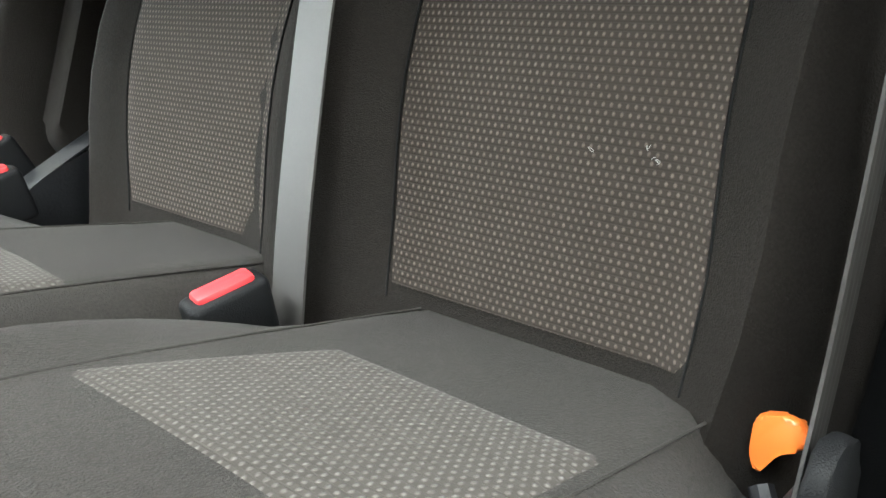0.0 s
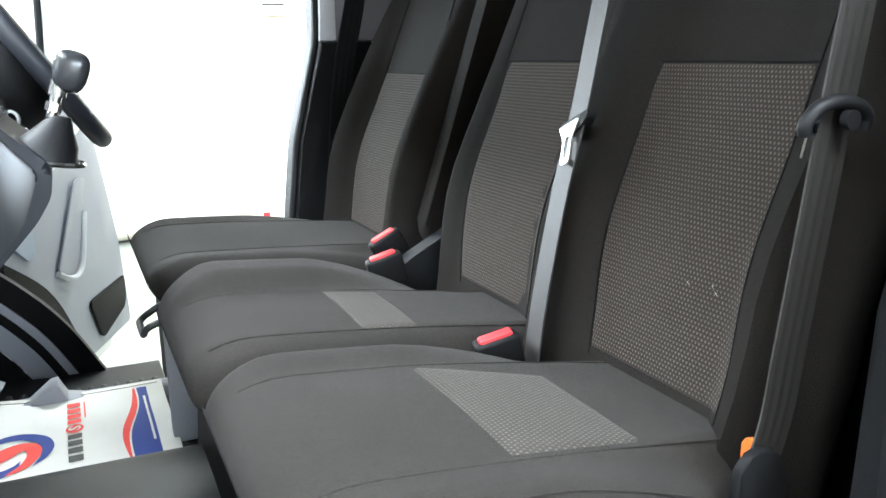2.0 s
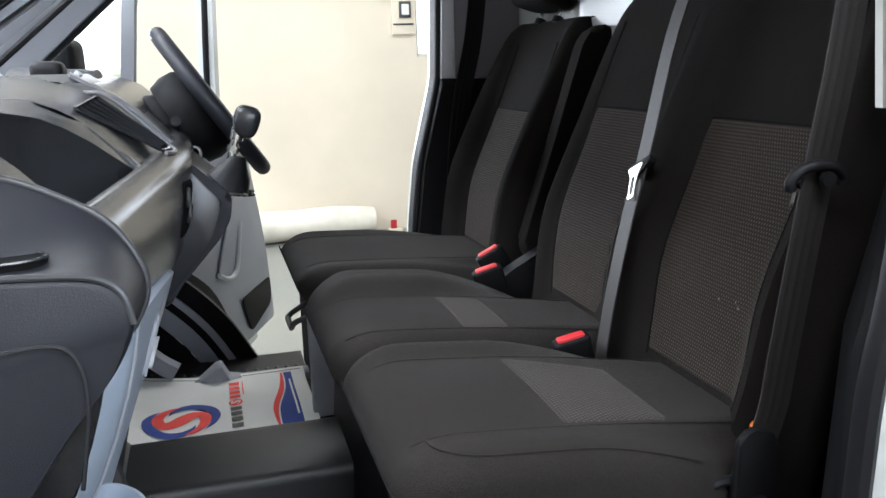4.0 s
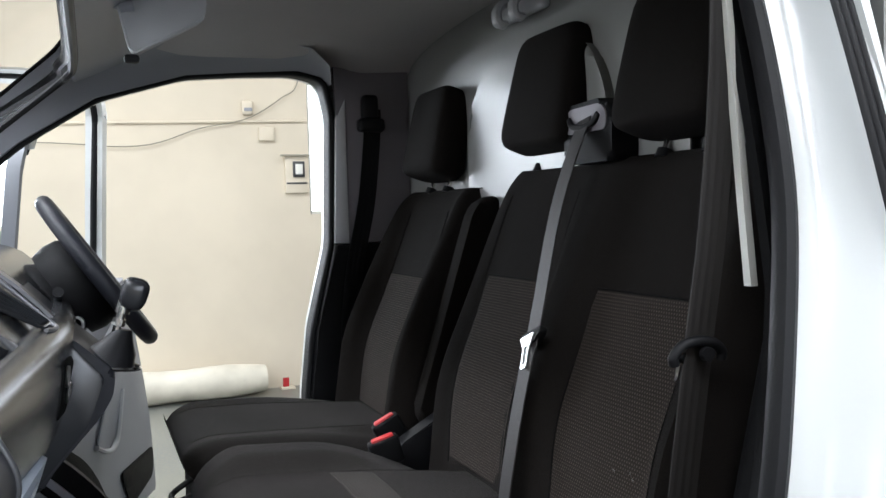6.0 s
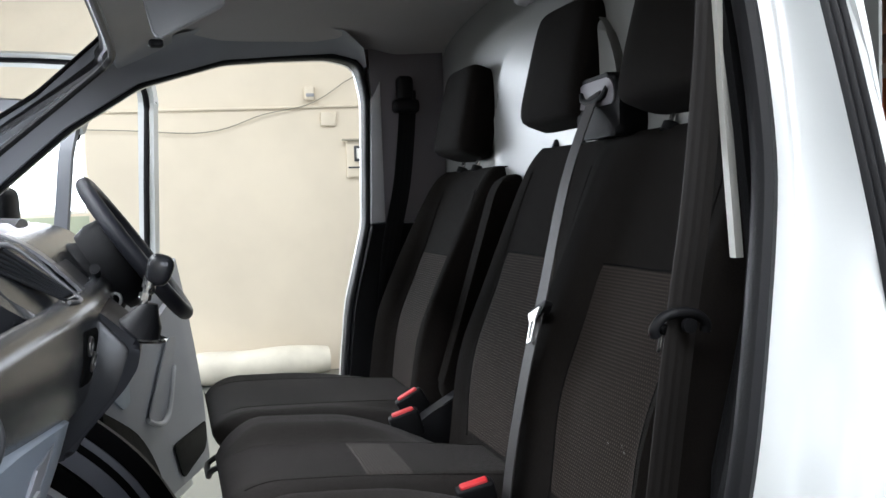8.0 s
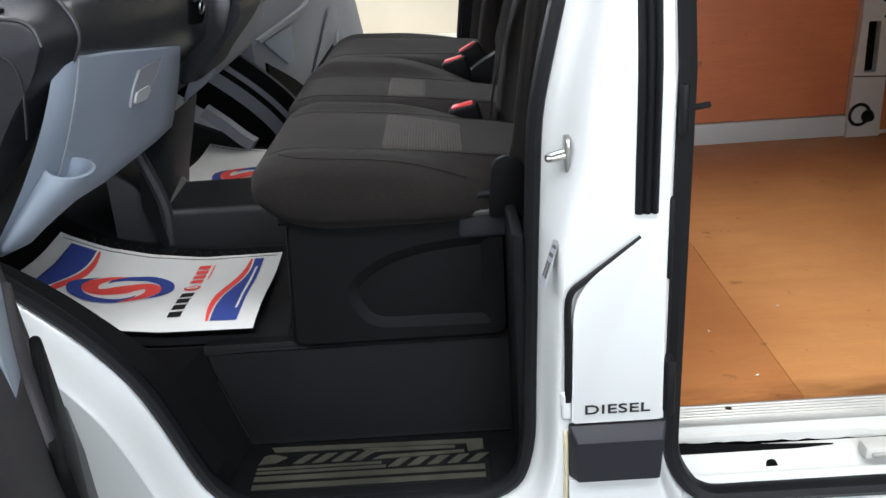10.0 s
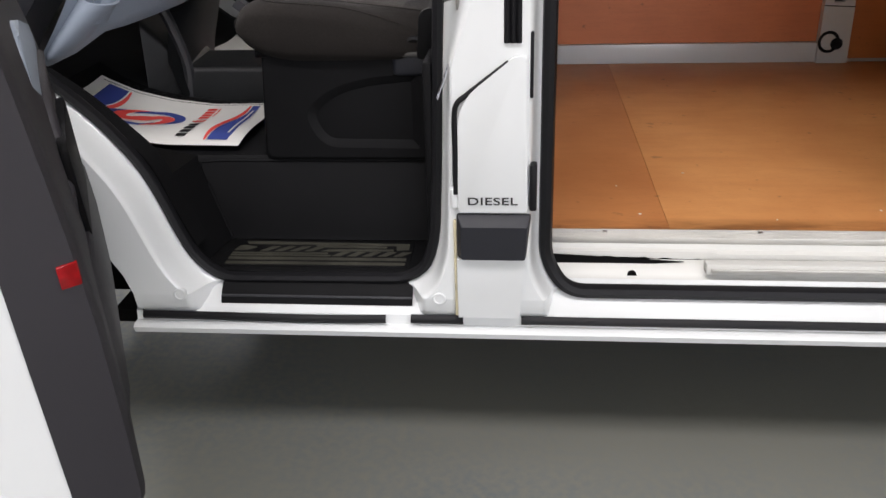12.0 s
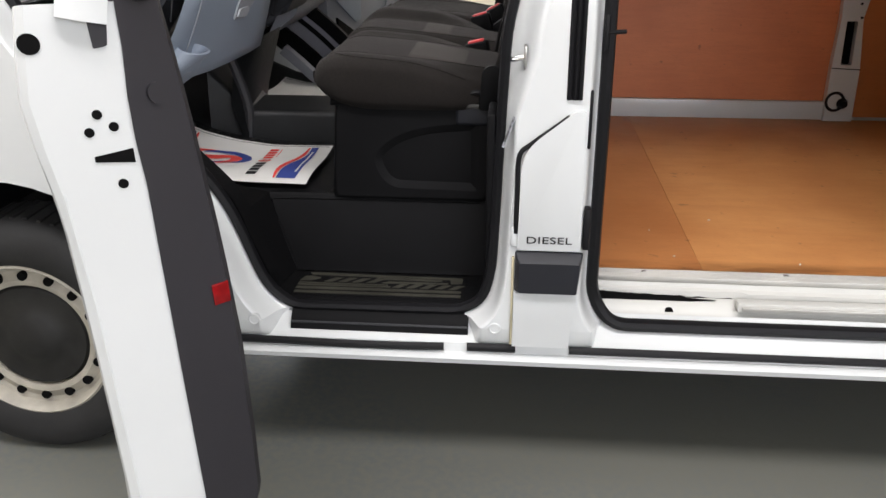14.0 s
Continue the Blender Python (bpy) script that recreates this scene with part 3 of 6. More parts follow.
cu.body, cu.size, cu.extrude, cu.offset, cu.space_character = "DIESEL", 0.0235, 0.0006, 0.0002, 1.06
tmp = bpy.data.objects.new("grade_letters_source", cu)
scene.collection.objects.link(tmp)
bpy.context.view_layer.update()
me = bpy.data.meshes.new_from_object(tmp.evaluated_get(bpy.context.evaluated_depsgraph_get()))
bpy.data.objects.remove(tmp)
bpy.data.curves.remove(cu)
me.materials.clear()
me.materials.append(INK_BLACK)
xs = [v.co.x for v in me.vertices]
kx = 0.103 / (max(xs) - min(xs))
for v in me.vertices:
    v.co = Vector((-0.001 + (v.co.x - min(xs)) * kx, -0.0012 - v.co.z, 0.679 + v.co.y * 1.0))
ob = new("grade_letters", me)
ob.parent = fc
tagged(ob, "black DIESEL lettering")
rows = []
for k, y in ((0.0, 0.012), (0.0, 0.004), (0.06, 0.002), (0.94, -0.0155), (1.0, -0.0165)):
    ring = [(-0.026 + 0.010 * k, 0.556 + 0.003 * k), (0.120 - 0.002 * k, 0.556 + 0.003 * k), (0.130 - 0.008 * k, 0.655 - 0.021 * k), (-0.026 + 0.010 * k, 0.655 - 0.021 * k)]
    rows.append([(p.x, y, p.y) for p in rounded(ring, 0.005, 3)])
part("corner_block", loft(rows, True, True), DASH_LOW, van, "black plastic block on the pillar", smooth=30)
rows = [[(-0.027, y, z), (0.108 + 0.067 * (z - 0.405), y, z), (0.108 + 0.067 * (z - 0.405), 0.05, z), (-0.027, 0.05, z)] for z, y in ((0.405, 0.0075), (0.440, 0.004), (0.470, 0.0015), (0.478, 0.0), (0.553, -0.002))]
part("lower_plate", loft(rows, True, True), WHITE, van, smooth=20)
part("sealant_strip", box((-0.0335, 0.006, 0.410), (-0.0275, 0.05, 0.640), 0.002), SEALANT, van, "yellowed sealant along the pillar plate")
# ribbed rubber strip down the pillar
zs = [1.009 + 0.84 * i / 20 for i in range(21)]
for k, (a, w_) in enumerate(((0.073, 0.0122), (0.0847, 0.0122), (0.0964, 0.0112))):
    part("pillar_rubber", loft([[(a + w_ * u, Y_SKIN - 0.001 - 0.006 * math.sin(math.pi * u) + lean(z), z) for u in (0, .15, .3, .5, .7, .85, 1)] for z in zs]),
         RUBBER, van)
# striker, its plate, the foil label and the small hinge parts
st = thing("door_striker", "bright metal door striker on the white pillar", "striker")
part("striker_plate", prism(rounded([(0.050, 1.062), (0.084, 1.062), (0.084, 1.118), (0.050, 1.118)], 0.015, 5), "x", -0.021, -0.014, 0.002), STEEL, st)
part("striker_loop", tube(rounded([(-0.019, 0.078, 1.090), (-0.044, 0.080, 1.084), (-0.046, 0.062, 1.083), (-0.019, 0.060, 1.089)], 0.01, 4, False), 0.005, 10, up=(0, 0, 1)), CHROME, st)
fl = box((-0.0008, -0.0125, -0.068), (0.0008, 0.0125, 0.068))
label_plate = solo("foil_label", fl, TRIMGREY, "small worn foil label stuck on the pillar", "label")
_up = Vector((0.037, 0.019, 0.101)).normalized()
_out = Vector((-0.985, -0.17, 0.0))
_out = (_out - _up * _out.dot(_up)).normalized()
label_plate.matrix_world = Matrix.Translation((-0.0385, 0.0440, 0.958)) @ Matrix((-_out, _up.cross(-_out), _up)).transposed().to_4x4()
for z0, z1, y0, y1 in ((-0.055, -0.030, -0.009, 0.000), (-0.055, -0.030, 0.003, 0.009), (-0.022, -0.016, -0.009, 0.009), (-0.008, -0.003, -0.009, 0.006), (0.004, 0.008, -0.009, 0.008), (0.016, 0.040, -0.004, 0.009)):
    part("label_bar", box((-0.0012, y0, z0), (-0.0007, y1, z1)), WORN, label_plate, smooth=0)
pk = thing("cargo_door_catch", "small black catch on the cargo opening", "catch")
part("arm", rod((0.152, 0.075, 1.142), (0.198, 0.097, 1.142), 0.005, 10), RUBBER, pk)
part("plate", box((0.150, 0.07, 1.105), (0.160, 0.09, 1.18), 0.003), RUBBER, pk)
part("hinge_slot", box((0.126, -0.002, 0.665), (0.141, 0.03, 0.765), 0.004), RUBBER, van)
part("hinge_slot", box((0.124, 0.012, 0.90), (0.131, 0.026, 1.03), 0.003), RUBBER, van)

# bonnet and nose
rows = [[(x, y, z - 0.03 * (2 * (y - 0.99) / 1.9) ** 2) for y in [0.05 + 1.88 * i / 10 for i in range(11)]] for x, z in ((-1.70, 1.17), (-1.85, 1.10), (-2.02, 1.02), (-2.13, 0.93), (-2.17, 0.82), (-2.17, 0.55), (-2.13, 0.40))]
part("bonnet", loft(rows), WHITE, van, "white painted bonnet and nose")
# roof, far side, floor
crown = [(y, 2.005 + 0.065 * math.sin(math.pi * (y - 0.17) / 1.80) ** 0.6) for y in [0.17 + 1.80 * i / 18 for i in range(19)]]
rows = [[(x, y, z - dz) for y, z in crown] + [(x, y, z - dz - 0.02) for y, z in crown[::-1]] for x, dz in ((-0.70, 0.10), (-0.55, 0.03), (-0.40, 0.0), (2.9, 0.0))]
part("roof", loft(rows, True, True), WHITE, van)
FAR_HOLE = rounded([(-0.13, 0.52), (-0.128, 0.98), (-0.104, 1.187), (-0.042, 1.431), (-0.029, 1.812), (-0.05, 1.915), (-0.13, 1.935), (-0.289, 1.928), (-0.441, 1.915),
                    (-0.67, 1.847), (-0.859, 1.725), (-1.16, 1.46), (-1.22, 1.22), (-1.10, 1.05), (-0.85, 0.86), (-0.70, 0.66), (-0.64, 0.5)], 0.03, 3)
bm = panel_with_holes([(-2.15, 0.40), (2.9, 0.40), (2.9, 2.01), (-0.35, 2.01), (-0.80, 1.90), (-1.25, 1.48), (-1.75, 1.12), (-2.15, 0.95)], [FAR_HOLE], 1.965, 1.985)
part("far_body_side", bm, WHITE, van, smooth=25)
path = [Vector((p.x, 1.864, p.y)) for p in grown(FAR_HOLE, -0.002)]
rows = [[Vector((p.x, y, p.y)) for p in FAR_HOLE] for y in (1.862, 1.966)]
part("far_door_flange", loft(rows, True), PLASTIC, van)
part("far_door_seal", sweep(path, circle(0.010, 8), True), RUBBER, van)


# ---------------------------------------------------------------- seats
REC = radians(18.5)
BACK_UP, BACK_FWD = Vector((math.sin(REC), 0, math.cos(REC))), Vector((-math.cos(REC), 0, math.sin(REC)))


def back_front(y, s, yc, half, top, bol, mids):
    """How far the front of a backrest stands forward at y across and s up; mids: the middle of each place to sit."""
    mid, sec = min(((abs(y - m), h) for m, h in mids), key=lambda q: q[0])
    a, u = mid / sec, abs(y - yc) / half
    fade = 1 - 0.75 * max(0.0, (s - 0.32) / (top - 0.32)) ** 1.3
    side = bol * max(0.0, min(1.0, (a - 0.60) / 0.25)) ** 1.2 * fade
    edge = 0.085 * max(0.0, (u - 0.86) / 0.14) ** 2.2
    crown = 0.012 * math.sin(math.pi * min(1, s / top))
    lumbar = 0.018 * math.exp(-((s - 0.17) / 0.12) ** 2)
    return side - edge + crown + lumbar


def back_point(b, y, s, lift=0.0):
    base, yc, half, top, bol, mids = b
    k = 1 - 0.10 * max(0, (s - top + 0.14) / 0.14) ** 2.4 * (0.25 / half) ** 0.5 - 0.03 * max(0, 0.08 - s) / 0.08
    p = base + BACK_UP * s + BACK_FWD * (back_front(y, s, yc, half, top, bol, mids) + lift)
    return Vector((p.x, yc + (y - yc) * k, p.z))


def backrest(parent, b, depth=0.095):
    base, yc, half, top, bol, mids = b
    n = round(half / 0.0155)
    ys = [yc + half * math.sin(math.pi / 2 * (0.35 * (2 * i / n - 1) + 0.65 * (2 * i / n - 1))) for i in range(n + 1)]
    ss = [-0.08, -0.04, 0, 0.05, 0.1, 0.15, 0.2, 0.25, 0.3, 0.35, 0.4, 0.45, 0.5, 0.53]
    ss = [s if s < 0.3 else 0.3 + (s - 0.3) * (top - 0.07 - 0.3) / 0.23 for s in ss] + [top - e for e in (0.055, 0.042, 0.03, 0.02, 0.012, 0.006, 0.002, 0.0)]
    rows = []
    for s in ss:
        row = [back_point(b, y, s) for y in ys]
        d = depth - 0.05 * max(0, s) / top
        back = [base + BACK_UP * s - BACK_FWD * d for _ in range(5)]
        for p, u in zip(back, (1, 0.5, 0, -0.5, -1)):
            p.y = yc + u * half * 0.95
        u = max(0.0, min(1.0, (s - top + 0.06) / 0.06))
        k = 1 - math.sqrt(max(0.0, 1 - u * u))
        for p in row + back:
            off = (p - base - BACK_UP * s).dot(BACK_FWD)
            p -= BACK_FWD * ((off + 0.016) * 0.93 * k)
        m1, m2 = row[-1] * 0.5 + back[0] * 0.5, row[0] * 0.5 + back[-1] * 0.5
        m1.y += 0.006
        m2.y -= 0.006
        rows.append(row + [m1] + back + [m2])
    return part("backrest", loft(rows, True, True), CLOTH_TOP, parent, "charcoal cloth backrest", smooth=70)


def back_patch(parent, b, mid, w0, w1, s1, drift=0.0):
    rows, mid0 = [], mid
    for i in range(15):
        s = 0.022 + (s1 - 0.022) * i / 14
        w, mid = w0 + (w1 - w0) * i / 14, mid0 + drift * (1 - i / 14)
        rows.append([back_point(b, mid + w * k / 10, s, 0.0034 - 0.0016 * (k in (-10, 10)) - 0.0016 * (i in (0, 14))) for k in range(-10, 11)])
    return part("backrest_insert", loft(rows), DOTS, parent, "dotted grey woven insert", smooth=70)


def back_seams(parent, b, mid, w0, w1, s1, drift=0.0):
    top = b[3]
    for sgn in (-1, 1):
        path = [back_point(b, mid + drift * max(0, 1 - s / s1) + sgn * (w0 + (w1 - w0) * min(1, s / s1) + 0.003), s, 0.0012) for s in [0.01 + (top - 0.075) * i / 24 for i in range(25)]]
        part("seam", tube(path, 0.0010, 5), SEAM, parent)
    path = [back_point(b, mid + w1 * k / 10, s1 + 0.003, 0.0012) for k in range(-10, 11)]
    part("seam", tube(path, 0.0014, 5, up=(0, 0, 1)), SEAM, parent)


R_NOSE = 0.09


def cushion_top(x, y, c):
    """Height of a cushion's top: a flat panel between two rolls, falling gently to the back."""
    x0, x1, y0, y1, ztop, zbot, p0, p1, roll0, roll1, dip, fall = c
    d = x - x0
    t = d / (x1 - x0)
    shift = 0.05 * max(0.0, t - 0.45)

    def rise(a):
        a = max(0.0, min(1.0, a))
        return a * a * (3 - 2 * a)

    z = ztop - dip * t ** 1.4
    for height, a in ((roll0, (p0 + 0.006 - y) / 0.06), (roll1, (y - p1 + shift + 0.004) / 0.065)):
        z += (height * min(1.0, t / 0.15) - fall * max(0.0, t - 0.46) ** 1.5) * rise(a)
    z += 0.004 * math.sin(math.pi * max(0.0, min(1.0, (y - p0) / (p1 - p0)))) * math.sin(math.pi * min(1.0, t * 1.3))
    for e, r in ((y - y0, 0.045), (y1 - y, 0.055)):
        if e < r:
            z -= r * 0.9 * (1 - math.sqrt(max(0.0, 1 - ((r - e) / r) ** 2)))
    if d < R_NOSE:
        z -= R_NOSE * (1 - math.sqrt(max(0, 1 - ((R_NOSE - d) / R_NOSE) ** 2))) * 0.55
    return z


def cushion(parent, c):
    x0, x1, y0, y1, ztop, zbot, p0, p1, roll0, roll1, dip, fall = c
    yc, half = (y0 + y1) / 2, (y1 - y0) / 2
    ds = [0.0, 0.0015, 0.005, 0.011, 0.02, 0.032, 0.048, 0.068, 0.09, 0.13, 0.18, 0.21, 0.24, 0.27, 0.31, 0.35, 0.38, 0.42, 0.45, x1 - x0]
    ends = (0.0, 0.0008, 0.003, 0.007, 0.013, 0.021, 0.031, 0.044, 0.056)
    n = round((y1 - y0 - 0.112) / 0.011)
    ys = [y0 + e for e in ends] + [y0 + 0.056 + (y1 - y0 - 0.112) * i / n for i in range(1, n)] + [y1 - e for e in ends[::-1]]
    rows = []
    for d in ds:
        x = x0 + d
        rb = 0.16
        zb = zbot + (rb * (1 - math.sqrt(max(0, 1 - ((rb - d) / rb) ** 2))) if d < rb else 0) * 0.52
        tp = 1 - 0.15 * (1 - math.sqrt(max(0, 1 - ((0.10 - d) / 0.10) ** 2))) if d < 0.10 else 1
        row = [Vector((x, yc + (y - yc) * tp, max(cushion_top(x, y, c), zb + 0.004))) for y in ys]
        ze = row[-1].z
        e1 = [Vector((x, yc + half * 1.015 * tp, ze * 0.65 + zb * 0.35)), Vector((x, yc + half * 1.0 * tp, ze * 0.25 + zb * 0.75))]
        low = [Vector((x, yc + v * half * tp, zb)) for v in (0.96, 0.5, 0, -0.5, -0.96)]
        e2 = [Vector((x, yc - half * 1.0 * tp, ze * 0.25 + zb * 0.75)), Vector((x, yc - half * 1.015 * tp, ze * 0.65 + zb * 0.35))]
        ring = row + e1 + low + e2
        cut = 0.045 * max(0.0, min(1.0, (x + 0.25) / 0.17)) ** 2
        for p in ring:
            p.y += cut * max(0.0, (yc - p.y) / half) ** 3 if yc < 0.5 else 0
        rows.append(ring)
    return part("cushion", loft(rows, True, True), CLOTH, parent, "charcoal cloth seat cushion", smooth=70)


def cushion_insert(parent, c, xa, xb, ya, yb, taper):
    """A woven panel that narrows towards the backrest."""
    rows = []
    for i in range(17):
        x = xa + (xb - xa) * i / 16
        far = yb - taper * i / 16
        rows.append([Vector((x, ya + (far - ya) * k / 20, cushion_top(x, ya + (far - ya) * k / 20, c) + 0.0016 - 0.0024 * (k in (0, 20) or i in (0, 16)))) for k in range(21)])
    return part("cushion_insert", loft(rows), DOTS_SEAT, parent, "dotted grey woven insert", smooth=70)


def cushion_seams(parent, c):
    x0, x1, y0, y1, ztop, zbot, p0, p1, roll0, roll1, dip, fall = c
    for far in (False, True):
        pts = []
        for i in range(29):
            x = x0 + 0.03 + (x1 - x0 - 0.05) * i / 28
            y = p1 - 0.05 * max(0.0, (x - x0) / (x1 - x0) - 0.45) if far else p0
            pts.append(Vector((x, y, cushion_top(x, y, c) + 0.0001)))
        part("seam", tube(pts, 0.0011, 5), CLOTH, parent)
    # piping round the top of the near side and its front corner
    if y0 > 0.5:
        return
    pts = [Vector((x, y0 + 0.022, cushion_top(x, y0 + 0.022, c) + 0.0006)) for x in [x1 - 0.13 - (x1 - x0 - 0.24) * i / 16 for i in range(17)]]
    pts += [Vector((x0 + dx, y0 + dy, cushion_top(x0 + dx, y0 + dy, c) + 0.0006)) for dx, dy in ((0.088, 0.024), (0.070, 0.031), (0.058, 0.044), (0.052, 0.062), (0.049, 0.085))]
    part("piping", tube(pts, 0.0013, 5), CLOTH, parent)


def headrest(parent, base, yc, s0, w=0.135, h=0.25):
    base = Vector((base[0], yc, base[2]))
    rows = []
    for f in (0.0, 0.008, 0.03, 0.07, 0.13, 0.22, 0.35, 0.5, 0.65, 0.78, 0.87, 0.93, 0.97, 0.992, 1.0):
        s = s0 + h * f
        e = abs(2 * f - 1)
        end = max(0.0, 1 - e ** 9) ** 0.33
        wf = w * (0.62 + 0.38 * end) * (0.91 + 0.09 * (1 - f)) + 0.004 * math.sin(math.pi * f)
        d = 0.055 * (0.45 + 0.55 * end)
        c = base + BACK_UP * s + BACK_FWD * (0.02 + 0.02 * f)
        rows.append([c + Vector((0, wf * math.copysign(abs(math.cos(a)) ** 0.55, math.cos(a)), 0))
                     + BACK_FWD * (d * math.copysign(abs(math.sin(a)) ** 0.7, math.sin(a)) + 0.012 * math.cos(a) ** 2 * (math.sin(a) > 0)) for a in [2 * math.pi * k / 28 for k in range(28)]])
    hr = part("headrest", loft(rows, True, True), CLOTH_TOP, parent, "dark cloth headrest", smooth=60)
    for sg in (-1, 1):
        p = base - BACK_FWD * 0.012 + Vector((0, sg * 0.058, 0))
        part("headrest_post", rod(p + BACK_UP * (s0 - 0.045), p + BACK_UP * (s0 + 0.02), 0.0055, 12), CHROME, hr, "bright metal post")
        q = p + BACK_UP * (s0 - 0.026)
        part("post_collar", rod(q - BACK_UP * 0.004, q + BACK_UP * 0.011, 0.015, 16, 0.013), RUBBER, hr)
    return hr


def buckle(name, at, label, tilt=(0, -35, 8), length=0.16):
    b = thing(name, label, "buckle", "seat belt buckles")
    b.matrix_world = Matrix.Translation(at) @ Euler([radians(a) for a in tilt]).to_matrix().to_4x4()
    part("housing", box((-0.033, -0.014, -0.060), (0.033, 0.014, 0.0), 0.007, 3), PLASTIC, b)
    part("stalk", box((-0.014, -0.009, -length), (0.014, 0.009, -0.055), 0.004), RUBBER, b)
    part("button", box((-0.024, -0.009, -0.006), (0.024, 0.009, 0.0045), 0.004, 2), RED, b, "red release button")
    return b


bench = thing("bench_seat", "charcoal cloth double passenger seat on a black base", "seat")
MIDS = ((0.496, 0.215), (0.905, 0.215))
BENCH = (Vector((-0.048, 0.69, 1.0)), 0.69, 0.425, 0.645, 0.034, MIDS)
backrest(bench, BENCH)
for (yc, _), w0, w1, dr in zip(MIDS, (0.129, 0.124), (0.127, 0.132), (-0.026, -0.020)):
    back_patch(bench, BENCH, yc, w0, w1, 0.40, dr)
    back_seams(bench, BENCH, yc, w0, w1, 0.40, dr)
    headrest(bench, (-0.048, yc, 1.0), yc + 0.014, 0.664, 0.135, 0.236)
for c, ins in (((-0.541, -0.03, 0.239, 0.694, 1.058, 0.925, 0.325, 0.592, 0.005, 0.009, 0.050, 0.16), (-0.313, -0.163, 0.331, 0.590, 0.062)),
               ((-0.549, -0.03, 0.698, 1.113, 1.062, 0.925, 0.735, 0.945, 0.002, 0.026, 0.050, 0.24), (-0.320, -0.235, 0.735, 0.938, 0.015))):
    cushion(bench, c)
    cushion_insert(bench, c, *ins)
    cushion_seams(bench, c)
base_pts = rounded([(-0.508, 0.68), (-0.10, 0.68), (-0.10, 0.945), (-0.49, 0.945)], 0.02, 3)
part("seat_base", prism([(p.x, p.y) for p in base_pts], "y", 0.272, 1.10, 0.008), PLASTIC, bench, "black moulded plastic seat base")
rec = [(p.x, p.y) for p in rounded([(-0.125, 0.712), (-0.36, 0.716), (-0.405, 0.80), (-0.335, 0.858), (-0.25, 0.882), (-0.125, 0.892)], [0.01, 0.04, 0.06, 0.06, 0.05, 0.01], 6)]
side = [(p.x, p.y) for p in rounded([(-0.496, 0.692), (-0.105, 0.692), (-0.105, 0.935), (-0.482, 0.935)], 0.02, 3)]
part("base_cover", panel_with_holes(side, [rec], 0.263, 0.2715), PLASTIC, bench, "black plastic cover with a moulded recess", smooth=30)
inner_rec = grown(rec, -0.020)
part("base_moulding", loft([[(p[0], 0.2628, p[1]) for p in rec], [(p[0] * 0.75 + q.x * 0.25, 0.2642, p[1] * 0.75 + q.y * 0.25) for p, q in zip(rec, inner_rec)], [(q.x, 0.2708, q.y) for q in inner_rec]], True), PLASTIC, bench)
part("base_fillet", tube([(-0.50, 0.272, 0.938), (-0.12, 0.272, 0.938)], 0.010, 8, up=(0, 0, 1)), PLASTIC, bench)
br = part("seat_bracket", box((-0.185, 0.258, 0.885), (-0.075, 0.33, 0.945), 0.010, 3), DASH_LOW, bench, "dark worn metal seat bracket")
part("bracket_edge", box((-0.183, 0.253, 0.930), (-0.085, 0.259, 0.941), 0.003), WORN, br)
part("anchor_cover", prism(rounded([(-0.128, 0.925), (-0.058, 0.925), (-0.062, 1.02), (-0.085, 1.040), (-0.118, 1.030)], 0.012, 3), "y", 0.248, 0.260, 0.004), PLASTIC, br)
part("bracket_bolt", rod((-0.135, 0.285, 0.945), (-0.135, 0.285, 0.962), 0.014, 6), RUBBER, br)
part("bracket_arm", tube(smooth_path([(-0.17, 0.27, 0.945), (-0.14, 0.262, 0.968), (-0.10, 0.27, 0.965), (-0.08, 0.29, 0.99)]), 0.007, 8, up=(0, 1, 0)), RUBBER, br)

driver = thing("car_seat", "charcoal cloth driver seat with bolsters", "seat")
DRIVER = (Vector((-0.055, 1.475, 1.0)), 1.475, 0.245, 0.612, 0.05, ((1.475, 0.245),))
backrest(driver, DRIVER)
back_patch(driver, DRIVER, 1.478, 0.124, 0.130, 0.372)
back_seams(driver, DRIVER, 1.478, 0.124, 0.130, 0.372)
c = (-0.548, -0.03, 1.228, 1.728, 1.046, 0.935, 1.325, 1.625, 0.004, 0.006, 0.030, 0.08)
cushion(driver, c)
cushion_seams(driver, c)
headrest(driver, (-0.055, 1.475, 1.0), 1.490, 0.634, 0.128, 0.226)
part("seat_base", prism([(-0.50, 0.68), (-0.10, 0.68), (-0.10, 0.95), (-0.50, 0.95)], "y", 1.28, 1.72, 0.01), PLASTIC, driver)
part("base_side", prism([(-0.525, 0.69), (-0.47, 0.69), (-0.47, 0.93), (-0.525, 0.93)], "y", 1.27, 1.30, 0.005), TRIMGREY, driver)
part("seat_lever", tube(rounded([(-0.48, 1.33, 0.93), (-0.553, 1.33, 0.905), (-0.556, 1.35, 0.885), (-0.556, 1.46, 0.885), (-0.48, 1.46, 0.93)], 0.02, 4, False), 0.007, 8, up=(0, 0, 1)), SATIN, driver, "black metal slide handle")
part("armrest", prism(rounded([(-0.055, 1.06), (0.03, 1.0), (0.185, 1.52), (0.165, 1.552), (0.125, 1.552), (0.095, 1.52)], 0.03), "y", 1.160, 1.205, 0.014, 3), CLOTH_TOP, driver, "folded cloth armrest")

# small marks on the cloth
rng = random.Random(4)


def lint(at, size):
    pts = [Vector(at) + Vector((-0.0008 - 0.0012 * rng.random(), rng.uniform(-1, 1) * size, rng.uniform(-1, 1) * size)) for _ in range(5)]
    solo("lint_speck", tube(smooth_path(pts, 3), 0.00028, 4), LINT, "tiny pale fluff caught on the seat cloth", "lint", "lint specks")


